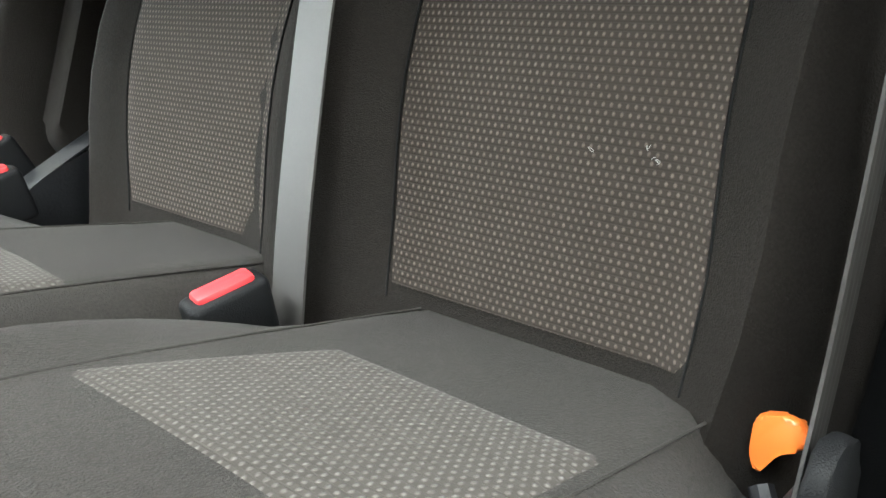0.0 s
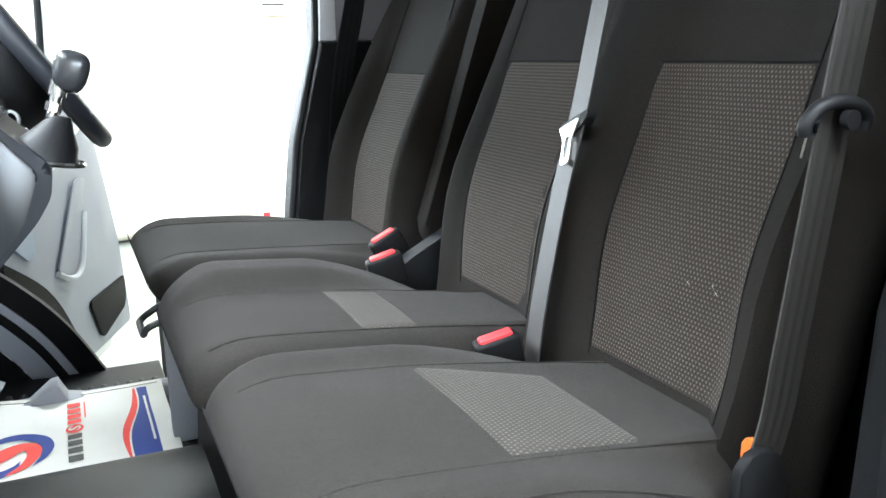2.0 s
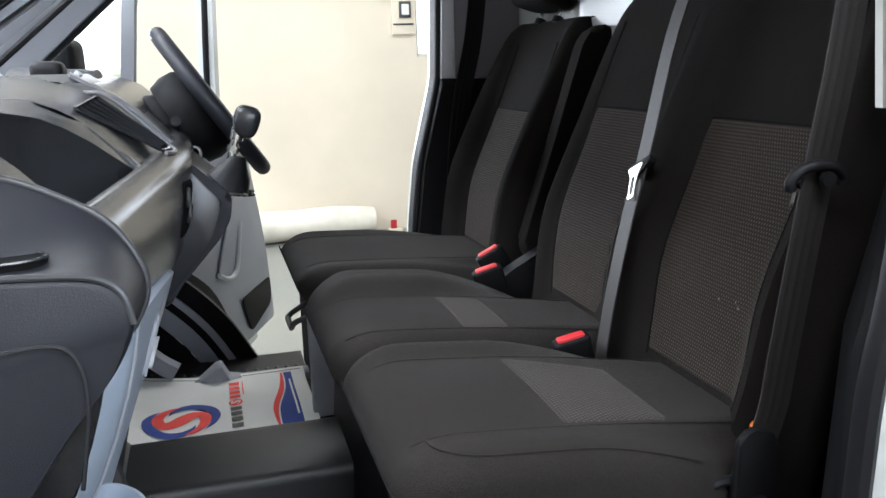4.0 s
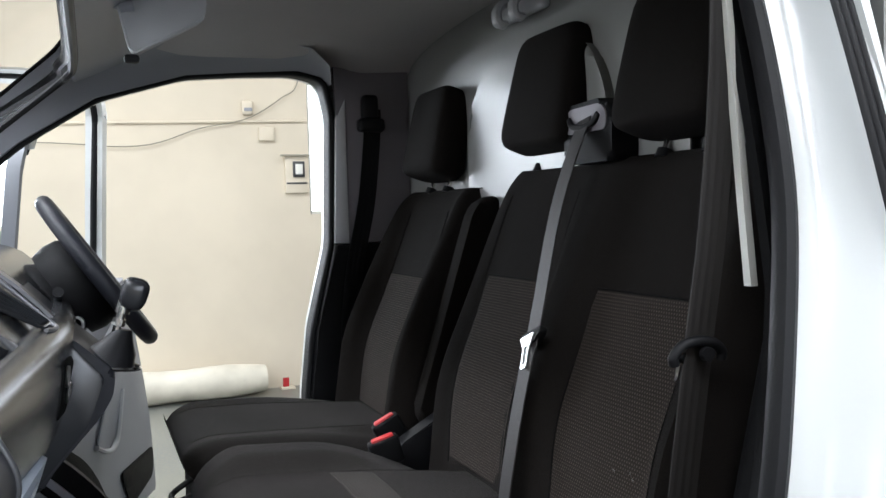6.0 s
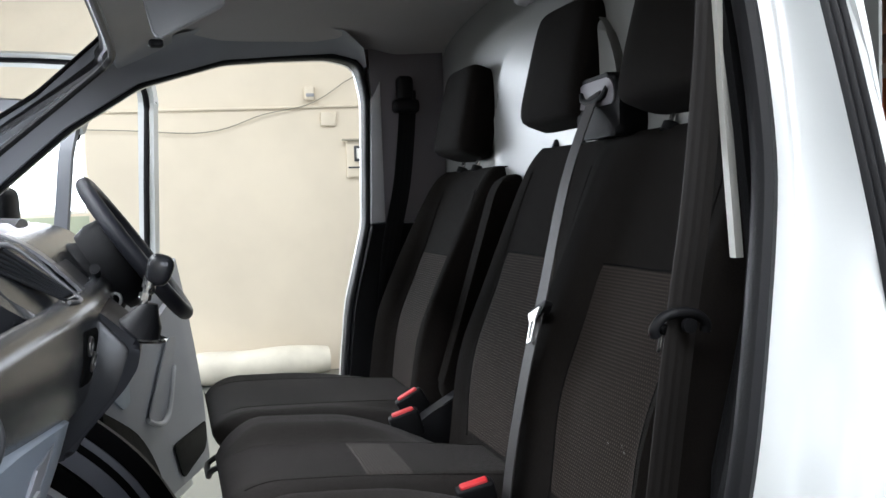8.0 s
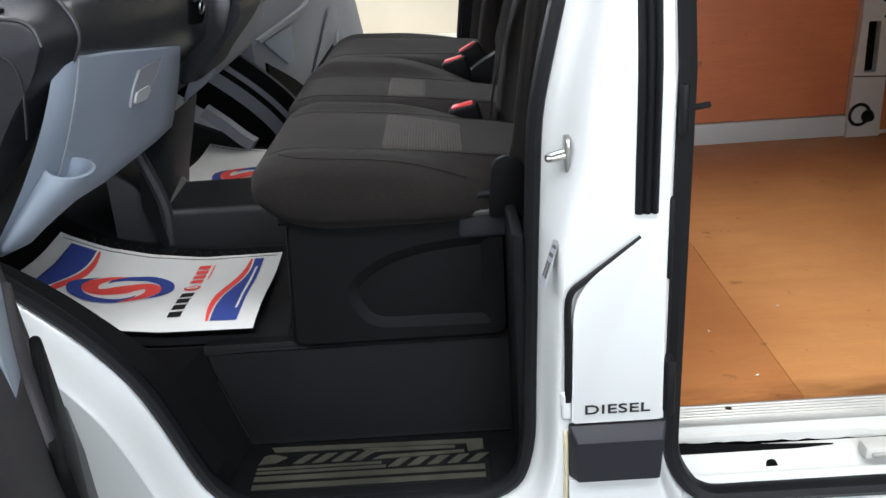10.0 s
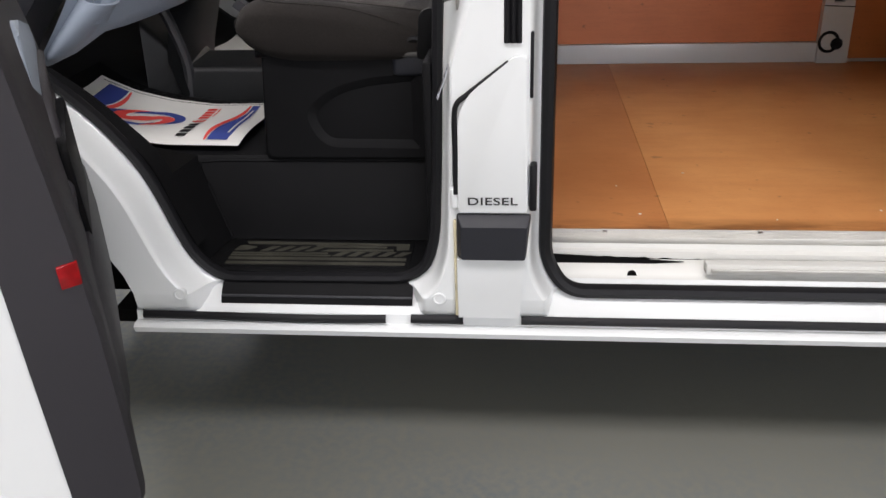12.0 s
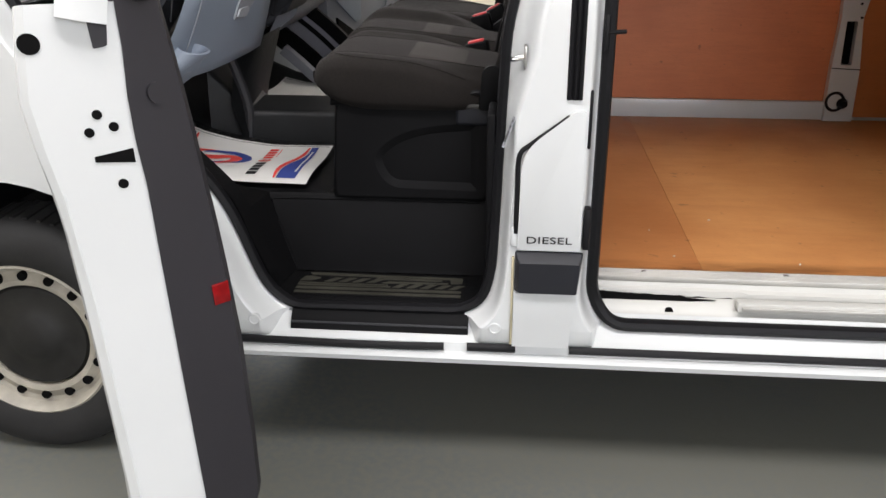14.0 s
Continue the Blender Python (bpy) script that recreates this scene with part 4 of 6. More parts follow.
for p in ((0.437, 1.142), (0.39, 1.140), (0.398, 1.147), (0.393, 1.143)):
    lint(back_point(BENCH, p[0], (p[1] - 1.0) / math.cos(REC) - 0.006, 0.0035), 0.0024)
lint((-0.234, 0.268, 1.017), 0.002)

# ---------------------------------------------------------------- belts
buckle("belt_buckle", (-0.155, 0.668, 1.030), "black belt buckle with a red button between the passenger seats", (8, -14, -10))
buckle("belt_buckle", (-0.164, 1.080, 1.055), "black belt buckle with a red button beside the middle seat", (4, -16, -6))
buckle("belt_buckle", (-0.123, 1.190, 1.066), "black belt buckle with a red button beside the driver seat", (0, -28, -4))
solo("buckle_cover", prism(rounded([(-0.20, 0.95), (0.0, 0.95), (0.03, 1.10), (-0.10, 1.03)], 0.02), "y", 1.12, 1.16, 0.01), RUBBER, "black plastic cover between the seats", "cover")


def belt_tongue(parent, at, tilt, size=1.0):
    """A flat black grip across the strap with a slotted metal plate under it."""
    m = Matrix.Translation(at) @ Euler([radians(a) for a in tilt]).to_matrix().to_4x4()
    grip = prism([(p.x * size, p.y * size) for p in rounded([(-0.036, 0.010), (0.036, 0.010), (0.040, 0.002), (0.022, -0.013), (-0.016, -0.013), (-0.036, 0.0)], 0.006, 4)], "x", -0.007 * size, 0.007 * size, 0.003 * size, 2)
    t = part("tongue_grip", grip, PLASTIC, parent, "black belt tongue grip")
    t.data.transform(m)
    pl = panel_with_holes([(p.x, p.y) for p in rounded([(-0.024, 0.004), (0.028, 0.004), (0.0115, -0.018), (0.010, -0.056), (-0.010, -0.056), (-0.011, -0.018)], 0.005)],
                          [[(p.x, p.y) for p in rounded([(-0.0060, -0.016), (0.0060, -0.016), (0.0060, -0.049), (-0.0060, -0.049)], 0.004)]], -0.0013, 0.0013)
    for v in pl.verts:
        v.co = m @ (Vector((v.co.y - 0.0085, v.co.x + 0.006, v.co.z - 0.002)) * size)
    part("tongue_plate", pl, STEEL, t, "bright slotted metal tongue")
    return t


mb = thing("middle_seat_belt", "grey seat belt hanging over the double seat", "seat belt", "seat belts")
path = smooth_path([(0.136, 0.738, 1.70), (0.113, 0.734, 1.66), (0.052, 0.722, 1.52), (-0.013, 0.692, 1.32), (-0.046, 0.683, 1.22), (-0.083, 0.671, 1.08), (-0.102, 0.665, 0.98)], 4)
part("webbing", webbing(path, (0.15, 1, 0.1), 0.047), WEBBING, mb)
belt_tongue(mb, (-0.016, 0.690, 1.303), (-24, 20, -8))
g = part("belt_guide", prism(rounded([(0.655, 1.600), (0.812, 1.600), (0.812, 1.690), (0.790, 1.708), (0.680, 1.712), (0.655, 1.690)], 0.018, 4), "x", 0.125, 0.19, 0.012, 3), PLASTIC, mb, "black plastic belt guide")
part("guide_face", prism(rounded([(0.668, 1.655), (0.802, 1.655), (0.802, 1.688), (0.784, 1.700), (0.686, 1.702), (0.668, 1.688)], 0.014, 4), "x", 0.1215, 0.1255, 0.0015), PILLAR_DARK, g, "grey guide face")
part("guide_slot", tube(smooth_path([(0.122, 0.690, 1.684), (0.118, 0.702, 1.670), (0.116, 0.735, 1.664), (0.118, 0.770, 1.668), (0.122, 0.785, 1.682)]), 0.006, 8, up=(1, 0, 0)), RUBBER, g)

ob_ = thing("outer_seat_belt", "grey seat belt hanging beside the outer passenger seat", "seat belt", "seat belts")
path = smooth_path([(0.06, 0.302, 1.82), (0.039, 0.284, 1.665), (0.010, 0.271, 1.49), (-0.013, 0.267, 1.371), (-0.033, 0.266, 1.25), (-0.051, 0.268, 1.12), (-0.060, 0.270, 1.05), (-0.083, 0.270, 0.985), (-0.105, 0.272, 0.95)], 4)
part("webbing", webbing(path, (1, 0.12, 0.0), 0.047), WEBBING, ob_)
t = belt_tongue(ob_, (-0.040, 0.268, 1.334), (0, 10, -52), 0.55)
part("tongue_hook", sweep(smooth_path([(-0.058, 0.262, 1.326), (-0.060, 0.260, 1.336), (-0.048, 0.257, 1.350), (-0.026, 0.255, 1.354), (-0.004, 0.255, 1.350), (0.010, 0.257, 1.339), (0.011, 0.260, 1.328)]), circle(0.0065, 10, 0.007), False, (0, 1, 0)), RUBBER, t)
part("tongue_button", rod((-0.018, 0.246, 1.338), (-0.018, 0.254, 1.338), 0.009, 14), RUBBER, t)
tag = thing("orange_tag", "orange plastic tag beside the seat cushion", "tag")
part("tag_plate", prism(rounded([(0.302, 1.023), (0.283, 1.028), (0.273, 1.022), (0.274, 1.011), (0.287, 1.005), (0.298, 0.987), (0.303, 1.000)], 0.005, 4), "x", -0.068, -0.060, 0.003, 2), ORANGE, tag)
part("tag_clip", box((-0.10, 0.256, 0.955), (-0.075, 0.275, 1.0), 0.006), RUBBER, tag)

db = thing("driver_seat_belt", "dark seat belt on the far door pillar", "seat belt", "seat belts")
path = smooth_path([(0.085, 1.835, 1.83), (0.080, 1.832, 1.74), (0.056, 1.828, 1.55), (0.016, 1.82, 1.38), (-0.01, 1.81, 1.2), (-0.02, 1.80, 1.0)], 4)
part("webbing", webbing(path, (1, 0.2, 0.0), 0.056), RUBBER, db)
g = part("belt_anchor", box((0.035, 1.80, 1.76), (0.115, 1.845, 1.80), 0.012, 3), RUBBER, db)
part("anchor_cover", box((0.05, 1.81, 1.795), (0.10, 1.85, 1.87), 0.014, 3), RUBBER, db)

# ---------------------------------------------------------------- bulkhead, pillars, roof lining
def swept_forward(bm):
    """Brings the side of the bulkhead by the load door forward, below the belt guide."""
    for y in (0.30, 0.60):
        bmesh.ops.bisect_plane(bm, geom=list(bm.verts) + list(bm.edges) + list(bm.faces), plane_co=(0, y, 0), plane_no=(0, 1, 0))
    for z in (1.50, 1.60):
        bmesh.ops.bisect_plane(bm, geom=list(bm.verts) + list(bm.edges) + list(bm.faces), plane_co=(0, 0, z), plane_no=(0, 0, 1))
    for v in bm.verts:
        v.co.x -= 0.058 * max(0.0, min(1.0, (0.60 - v.co.y) / 0.30)) * max(0.0, min(1.0, (1.60 - v.co.z) / 0.10))
    return bm


bk = thing("bulkhead", "white painted steel bulkhead behind the seats", "bulkhead", kind="structure")
bm = prism([(0.20, 1.18), (1.86, 1.18), (1.86, 1.90), (1.80, 1.98), (1.60, 2.015), (0.45, 2.015), (0.32, 1.95), (0.24, 1.7)], "x", 0.205, 0.222)
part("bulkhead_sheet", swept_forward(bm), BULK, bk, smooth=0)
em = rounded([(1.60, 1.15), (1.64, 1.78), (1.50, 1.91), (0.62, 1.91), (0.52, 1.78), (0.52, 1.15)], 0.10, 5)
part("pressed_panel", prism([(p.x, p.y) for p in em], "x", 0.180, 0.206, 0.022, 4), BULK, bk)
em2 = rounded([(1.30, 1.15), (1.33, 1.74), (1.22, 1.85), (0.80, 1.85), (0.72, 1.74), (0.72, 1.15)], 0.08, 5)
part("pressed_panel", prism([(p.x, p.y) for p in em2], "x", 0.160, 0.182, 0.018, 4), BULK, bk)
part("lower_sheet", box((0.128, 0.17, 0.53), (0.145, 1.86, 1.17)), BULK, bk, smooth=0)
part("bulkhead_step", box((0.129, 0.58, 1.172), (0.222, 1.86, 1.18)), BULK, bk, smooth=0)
part("lower_carpet", box((0.125, 0.22, 0.66), (0.1275, 1.85, 1.17), 0.001), PLASTIC, bk)
ck = thing("coat_hook", "grey plastic hooks at the top of the bulkhead", "hook")
part("hook_plate", box((0.185, 0.985, 1.940), (0.205, 1.185, 1.985), 0.012, 3), PILLAR, ck)
for yy in (1.045, 1.125):
    part("hook_loop", sweep(smooth_path([(0.19, yy, 1.978), (0.165, yy, 1.976), (0.148, yy, 1.958), (0.150, yy, 1.935), (0.168, yy, 1.930)]), circle(0.010, 8, 0.017), False, (0, 1, 0)), PILLAR, ck)
lining = loft([[(x, y, 1.945 + 0.036 * math.sin(math.pi * (y - 0.2) / 1.66) + 0.01 * math.sin((x + 0.8) * 2) + 0.028 * max(0.0, x + 0.25) / 0.46 - 0.045 * max(0.0, min(1.0, (x + 0.08) / 0.13)) * abs((y - 1.03) / 0.83) ** 7) for y in [0.2 + 1.66 * i / 24 for i in range(25)]] for x in (-0.80, -0.6, -0.4, -0.2, -0.09, -0.06, -0.03, 0.0, 0.03, 0.06, 0.15, 0.21)])
solo("roof_lining", lining, LINING, "grey-brown felt roof lining", "ceiling", kind="structure")
# header trim above the far door and the far pillars
top_edge = [(-0.036, 1.895), (-0.06, 1.918), (-0.13, 1.934), (-0.289, 1.923), (-0.441, 1.91), (-0.67, 1.842), (-0.859, 1.72), (-1.16, 1.455)]
rows = []
for i, (x, z) in enumerate(top_edge):
    k = min(1.0, max(0.0, (i - 3) / 3))
    j = min(1.0, 0.04 + i / 3.2)
    rows.append([(x, 1.875, z), (x - 0.006 * k, 1.845, z + 0.004), (x - 0.045 * k, 1.845 + (-0.045 + 0.02 * k) * j, z + (0.04 + 0.005 * k) * j), (x - 0.085 * k, 1.845 + (-0.145 + 0.10 * k) * j, z + (0.06 + 0.005 * k) * j), (x - 0.11 * k, 1.845 + (-0.245 + 0.19 * k) * j, z + (0.055 + 0.015 * k) * j)])
part("header_trim", loft(rows), TRIMGREY, van, "grey header and screen pillar trim")
part("far_pillar_trim", prism([(-0.040, 1.435), (-0.026, 1.80), (0.005, 1.86), (0.005, 1.435)], "y", 1.838, 1.858, 0.006), PILLAR, van)
part("far_pillar_dark", prism([(0.006, 1.435), (-0.026, 1.88), (-0.03, 1.95), (0.203, 1.95), (0.203, 1.435)], "y", 1.842, 1.858, 0.004), PILLAR_DARK, van)
part("far_pillar_lower", prism([(-0.125, 0.70), (-0.125, 0.98), (-0.100, 1.187), (-0.040, 1.432), (0.16, 1.432), (0.16, 0.70)], "y", 1.83, 1.858, 0.006), PLASTIC, van)
part("near_pillar_trim", loft([[(0.046, 0.244, 1.417), (0.057, 0.244, 1.417), (0.057, 0.256, 1.417), (0.046, 0.256, 1.417)], [(0.053, 0.308, 1.95), (0.063, 0.308, 1.95), (0.063, 0.319, 1.95), (0.053, 0.319, 1.95)]], True, True), WHITE_IN, van, "pale pillar trim strip")
part("near_pillar_dark", bent(prism([(-0.05, 0.70), (-0.045, 1.15), (0.03, 1.42), (0.07, 1.84), (0.155, 1.84), (0.155, 0.70)], "y", 0.150, 0.165)), PLASTIC, van)
part("near_pillar_lower", prism([(-0.06, 0.70), (-0.03, 1.18), (0.03, 1.41), (0.16, 1.41), (0.16, 0.70)], "y", 0.168, 0.20, 0.01), PLASTIC, van)
# windscreen, its frame, sun visor and roof console
gl = part("windscreen", loft([[(-1.72 + 0.05 * math.cos(math.pi * (y - 0.98) / 1.7), y, 1.15) for y in [0.15 + 1.66 * i / 8 for i in range(9)]],
                              [(-0.722, y, 1.888) for y in [0.22 + 1.52 * i / 8 for i in range(9)]]]), GLASS, van, "clear windscreen")
gl.visible_shadow = False
part("screen_header", prism(rounded([(-0.722, 1.876), (-0.58, 1.940), (-0.58, 1.955), (-0.735, 1.892)], 0.004), "y", 0.2, 1.8, 0.003), TRIMGREY, van)
part("screen_seal", tube(smooth_path([(-0.722, 0.30, 1.875), (-0.720, 1.02, 1.878), (-0.720, 1.50, 1.876), (-0.735, 1.61, 1.862), (-0.80, 1.69, 1.82), (-1.2, 1.72, 1.49)]), 0.009, 8, up=(0, 0, 1)), RUBBER, van)
vs_ = thing("sun_visor", "pale grey sun visor folded down at the windscreen", "sun visor")
vis = rounded([(-0.645, 1.936), (-0.478, 1.955), (-0.484, 1.897), (-0.610, 1.826), (-0.622, 1.835)], [0.008, 0.008, 0.012, 0.010, 0.006], 4)
part("visor_board", prism([(p.x, p.y) for p in vis], "y", 1.10, 1.122, 0.006), PILLAR, vs_)
part("visor_pivot", tube([(-0.636, 1.098, 1.910), (-0.612, 1.098, 1.914)], 0.010, 10, up=(0, 0, 1)), TRIMGREY, vs_)
part("visor_edge", tube([(-0.643, 1.0985, 1.930), (-0.622, 1.0985, 1.838), (-0.610, 1.0985, 1.829), (-0.487, 1.0985, 1.898)], 0.0022, 6), PILLAR, vs_)
part("visor_clip", box((-0.632, 1.105, 1.812), (-0.604, 1.125, 1.828), 0.006), RUBBER, vs_)
part("visor_rod", tube([(-0.70, 1.105, 1.922), (-0.625, 1.105, 1.912)], 0.006, 8, up=(0, 0, 1)), TRIMGREY, vs_)
part("visor_clip", box((-0.690, 1.092, 1.908), (-0.662, 1.128, 1.94), 0.008), TRIMGREY, vs_)
rc = thing("roof_console", "grey plastic roof console above the windscreen", "console")
part("console_body", prism(rounded([(-0.74, 0.56), (-0.42, 0.60), (-0.40, 0.97), (-0.74, 1.05)], 0.06, 4), "z", 1.928, 1.985, 0.02, 3), PILLAR, rc)


# ---------------------------------------------------------------- cab floor and step
cf = thing("cab_floor", "black moulded cab floor with a step well", "floor", kind="structure")
rows = []
prof = [(-1.35, 1.10), (-1.22, 0.88), (-1.16, 0.805), (-1.09, 0.752), (-1.0, 0.713), (-0.90, 0.688), (-0.78, 0.673), (-0.6, 0.67), (-0.1, 0.67), (0.12, 0.67)]
part("floor_pan", loft([[(x, y, z) for x, z in prof] for y in (0.29, 0.6, 0.9, 1.2, 1.5, 1.61)]), FOOTWELL, cf)
part("floor_side", loft([[(x, y, z) for x, z in prof[:7]] for y in (1.611, 1.85)]), FOOTWELL, cf)
part("far_well_wall", box((-0.80, 1.612, 0.45), (-0.775, 1.85, 0.668), 0.006), PLASTIC, cf)
part("far_well_floor", box((-0.77, 1.612, 0.44), (-0.10, 1.86, 0.458), 0.004), PLASTIC, cf)
part("far_well_riser", box((-0.77, 1.600, 0.44), (0.12, 1.610, 0.664), 0.002), PLASTIC, cf)
part("far_sill_edge", loft([[(x, 1.560, 0.676), (x, 1.566, 0.692 + h), (x, 1.575, 0.698 + h), (x, 1.612, 0.698 + h), (x, 1.622, 0.690 + h), (x, 1.624, 0.600)] for x, h in ((-0.86, 0.0), (-0.78, 0.004), (-0.735, 0.040), (-0.722, 0.042), (-0.705, 0.008), (-0.67, 0.0), (-0.48, 0.0), (-0.30, 0.0))]), TRIMGREY, cf, "grey plastic floor edge")

part("riser", loft([[(x + 0.062 * k, 0.262, 0.475), (x + 0.058 * k, 0.266, 0.487), (x, 0.275, 0.680), (x, 0.283, 0.690), (x, 0.31, 0.688)] for x, k in ((-0.680, 1.0), (-0.5, 0.6), (-0.3, 0.2), (-0.10, 0.0))]), PLASTIC, cf)
part("riser_bead", tube([(-0.616, 0.264, 0.480), (-0.660, 0.271, 0.62), (-0.676, 0.276, 0.674), (-0.62, 0.276, 0.678), (-0.12, 0.276, 0.678)], 0.0035, 6, up=(0, 0, 1)), PLASTIC, cf)
part("riser_corner", loft([[(-0.618, 0.262, 0.475), (-0.648, 0.269, 0.58), (-0.680, 0.283, 0.69)], [(-0.640, 0.12, 0.475), (-0.682, 0.12, 0.58), (-0.712, 0.13, 0.68)]]), PLASTIC, cf)
part("floor_edge", loft([[(-0.68, 0.283, 0.689), (-0.80, 0.30, 0.681), (-0.90, 0.30, 0.697), (-1.0, 0.30, 0.745), (-1.10, 0.30, 0.80), (-1.22, 0.30, 0.92)], [(-0.712, 0.13, 0.68), (-0.775, 0.125, 0.775), (-0.86, 0.125, 0.85), (-0.95, 0.125, 0.92), (-1.05, 0.125, 0.98), (-1.2, 0.125, 1.05)]]), PLASTIC, cf)
part("riser_end", box((-0.10, 0.11, 0.46), (-0.08, 0.30, 0.95), 0.006), PLASTIC, cf)
part("step_pan", box((-0.66, 0.095, 0.455), (-0.09, 0.275, 0.472), 0.006), PLASTIC, cf)
st_ = part("step_tread", box((-0.592, 0.114, 0.472), (-0.150, 0.252, 0.4745), 0.001), PLASTIC, cf, "worn ribbed step tread")


def tread_bar(pts):
    """A raised worn bar, given along and across the tread from 0 to 1."""
    part("tread_bar", prism([(-0.590 + 0.436 * a, 0.118 + 0.132 * b) for a, b in pts], "z", 0.4745, 0.4765), TREAD, st_, smooth=0)


for b0, b1, a1 in ((0.02, 0.12, 0.985), (0.20, 0.30, 0.985), (0.36, 0.41, 0.56), (0.45, 0.50, 0.54)):
    tread_bar([(0.0, b0), (a1, b0), (a1, b1), (0.0, b1)])
for i in range(5):
    a = 0.57 + 0.085 * i
    tread_bar([(a, 0.37), (a + 0.045, 0.37), (a + 0.095, 0.55), (a + 0.05, 0.55)])
for i in range(4):
    a = 0.15 + 0.085 * i
    tread_bar([(a, 0.56), (a + 0.045, 0.56), (a + 0.105, 0.76), (a + 0.06, 0.76)])
tread_bar([(0.50, 0.56), (0.90, 0.60), (0.90, 0.66), (0.54, 0.64)])
tread_bar([(0.48, 0.74), (0.86, 0.72), (0.86, 0.78), (0.45, 0.82)])
tread_bar([(0.92, 0.62), (0.985, 0.66), (0.985, 0.90), (0.04, 0.97), (0.06, 0.86), (0.91, 0.82)])
tread_bar([(0.0, 0.58), (0.07, 0.60), (0.12, 0.72), (0.06, 0.80), (0.02, 0.78)])
# sill cover that runs up along the door seal
cov = smooth_path([(-0.648, 0.115, 0.53), (-0.686, 0.115, 0.62), (-0.728, 0.118, 0.725), (-0.797, 0.12, 0.802), (-0.888, 0.12, 0.884), (-1.01, 0.12, 0.965)], 5)
part("sill_cover", sweep(cov, [(-0.012, -0.02), (0.008, -0.014), (0.010, 0.008), (0.004, 0.026), (-0.012, 0.030), (-0.02, 0.030)], False, (0, 1, 0)), PLASTIC, cf, "black plastic sill cover")
# centre tunnel and the console leg under the dashboard
tn = rounded([(0.83, 0.665), (0.845, 0.775), (1.06, 0.785), (1.10, 0.74), (1.12, 0.665)], [0, 0.02, 0.03, 0.02, 0], 4)
rows = [[(x, p.x, p.y) for p in tn] for x in (-0.90, -0.7, -0.45, -0.2)]
rows.insert(0, [(-1.02, p.x + (p.x - 0.97) * 0.15, p.y + (0.14 if p.y > 0.7 else 0)) for p in tn])
part("tunnel", loft(rows), FOOTWELL, cf, "black plastic centre tunnel")
part("console_leg", loft([[(-0.90, 0.80, 0.67), (-0.94, 0.80, 0.80), (-0.93, 0.85, 1.0)], [(-0.92, 0.90, 0.67), (-0.90, 0.90, 0.80), (-0.86, 0.93, 1.0)], [(-0.95, 1.18, 0.67), (-0.92, 1.16, 0.80), (-0.86, 1.15, 1.0)]]), FOOTWELL, cf)
part("console_rib", tube(smooth_path([(-0.905, 0.84, 0.68), (-0.90, 0.845, 0.78), (-0.925, 0.83, 0.90), (-0.95, 0.80, 1.0)]), 0.016, 8, up=(0, 1, 0)), SATIN, cf)
part("bulk_front", box((-1.40, 0.12, 0.66), (-1.36, 1.85, 1.15)), PLASTIC, cf, smooth=0)


def floor_z(x):
    for (a, za), (b, zb) in zip(prof, prof[1:]):
        if a <= x <= b:
            return za + (zb - za) * (x - a) / (b - a)
    return 0.67


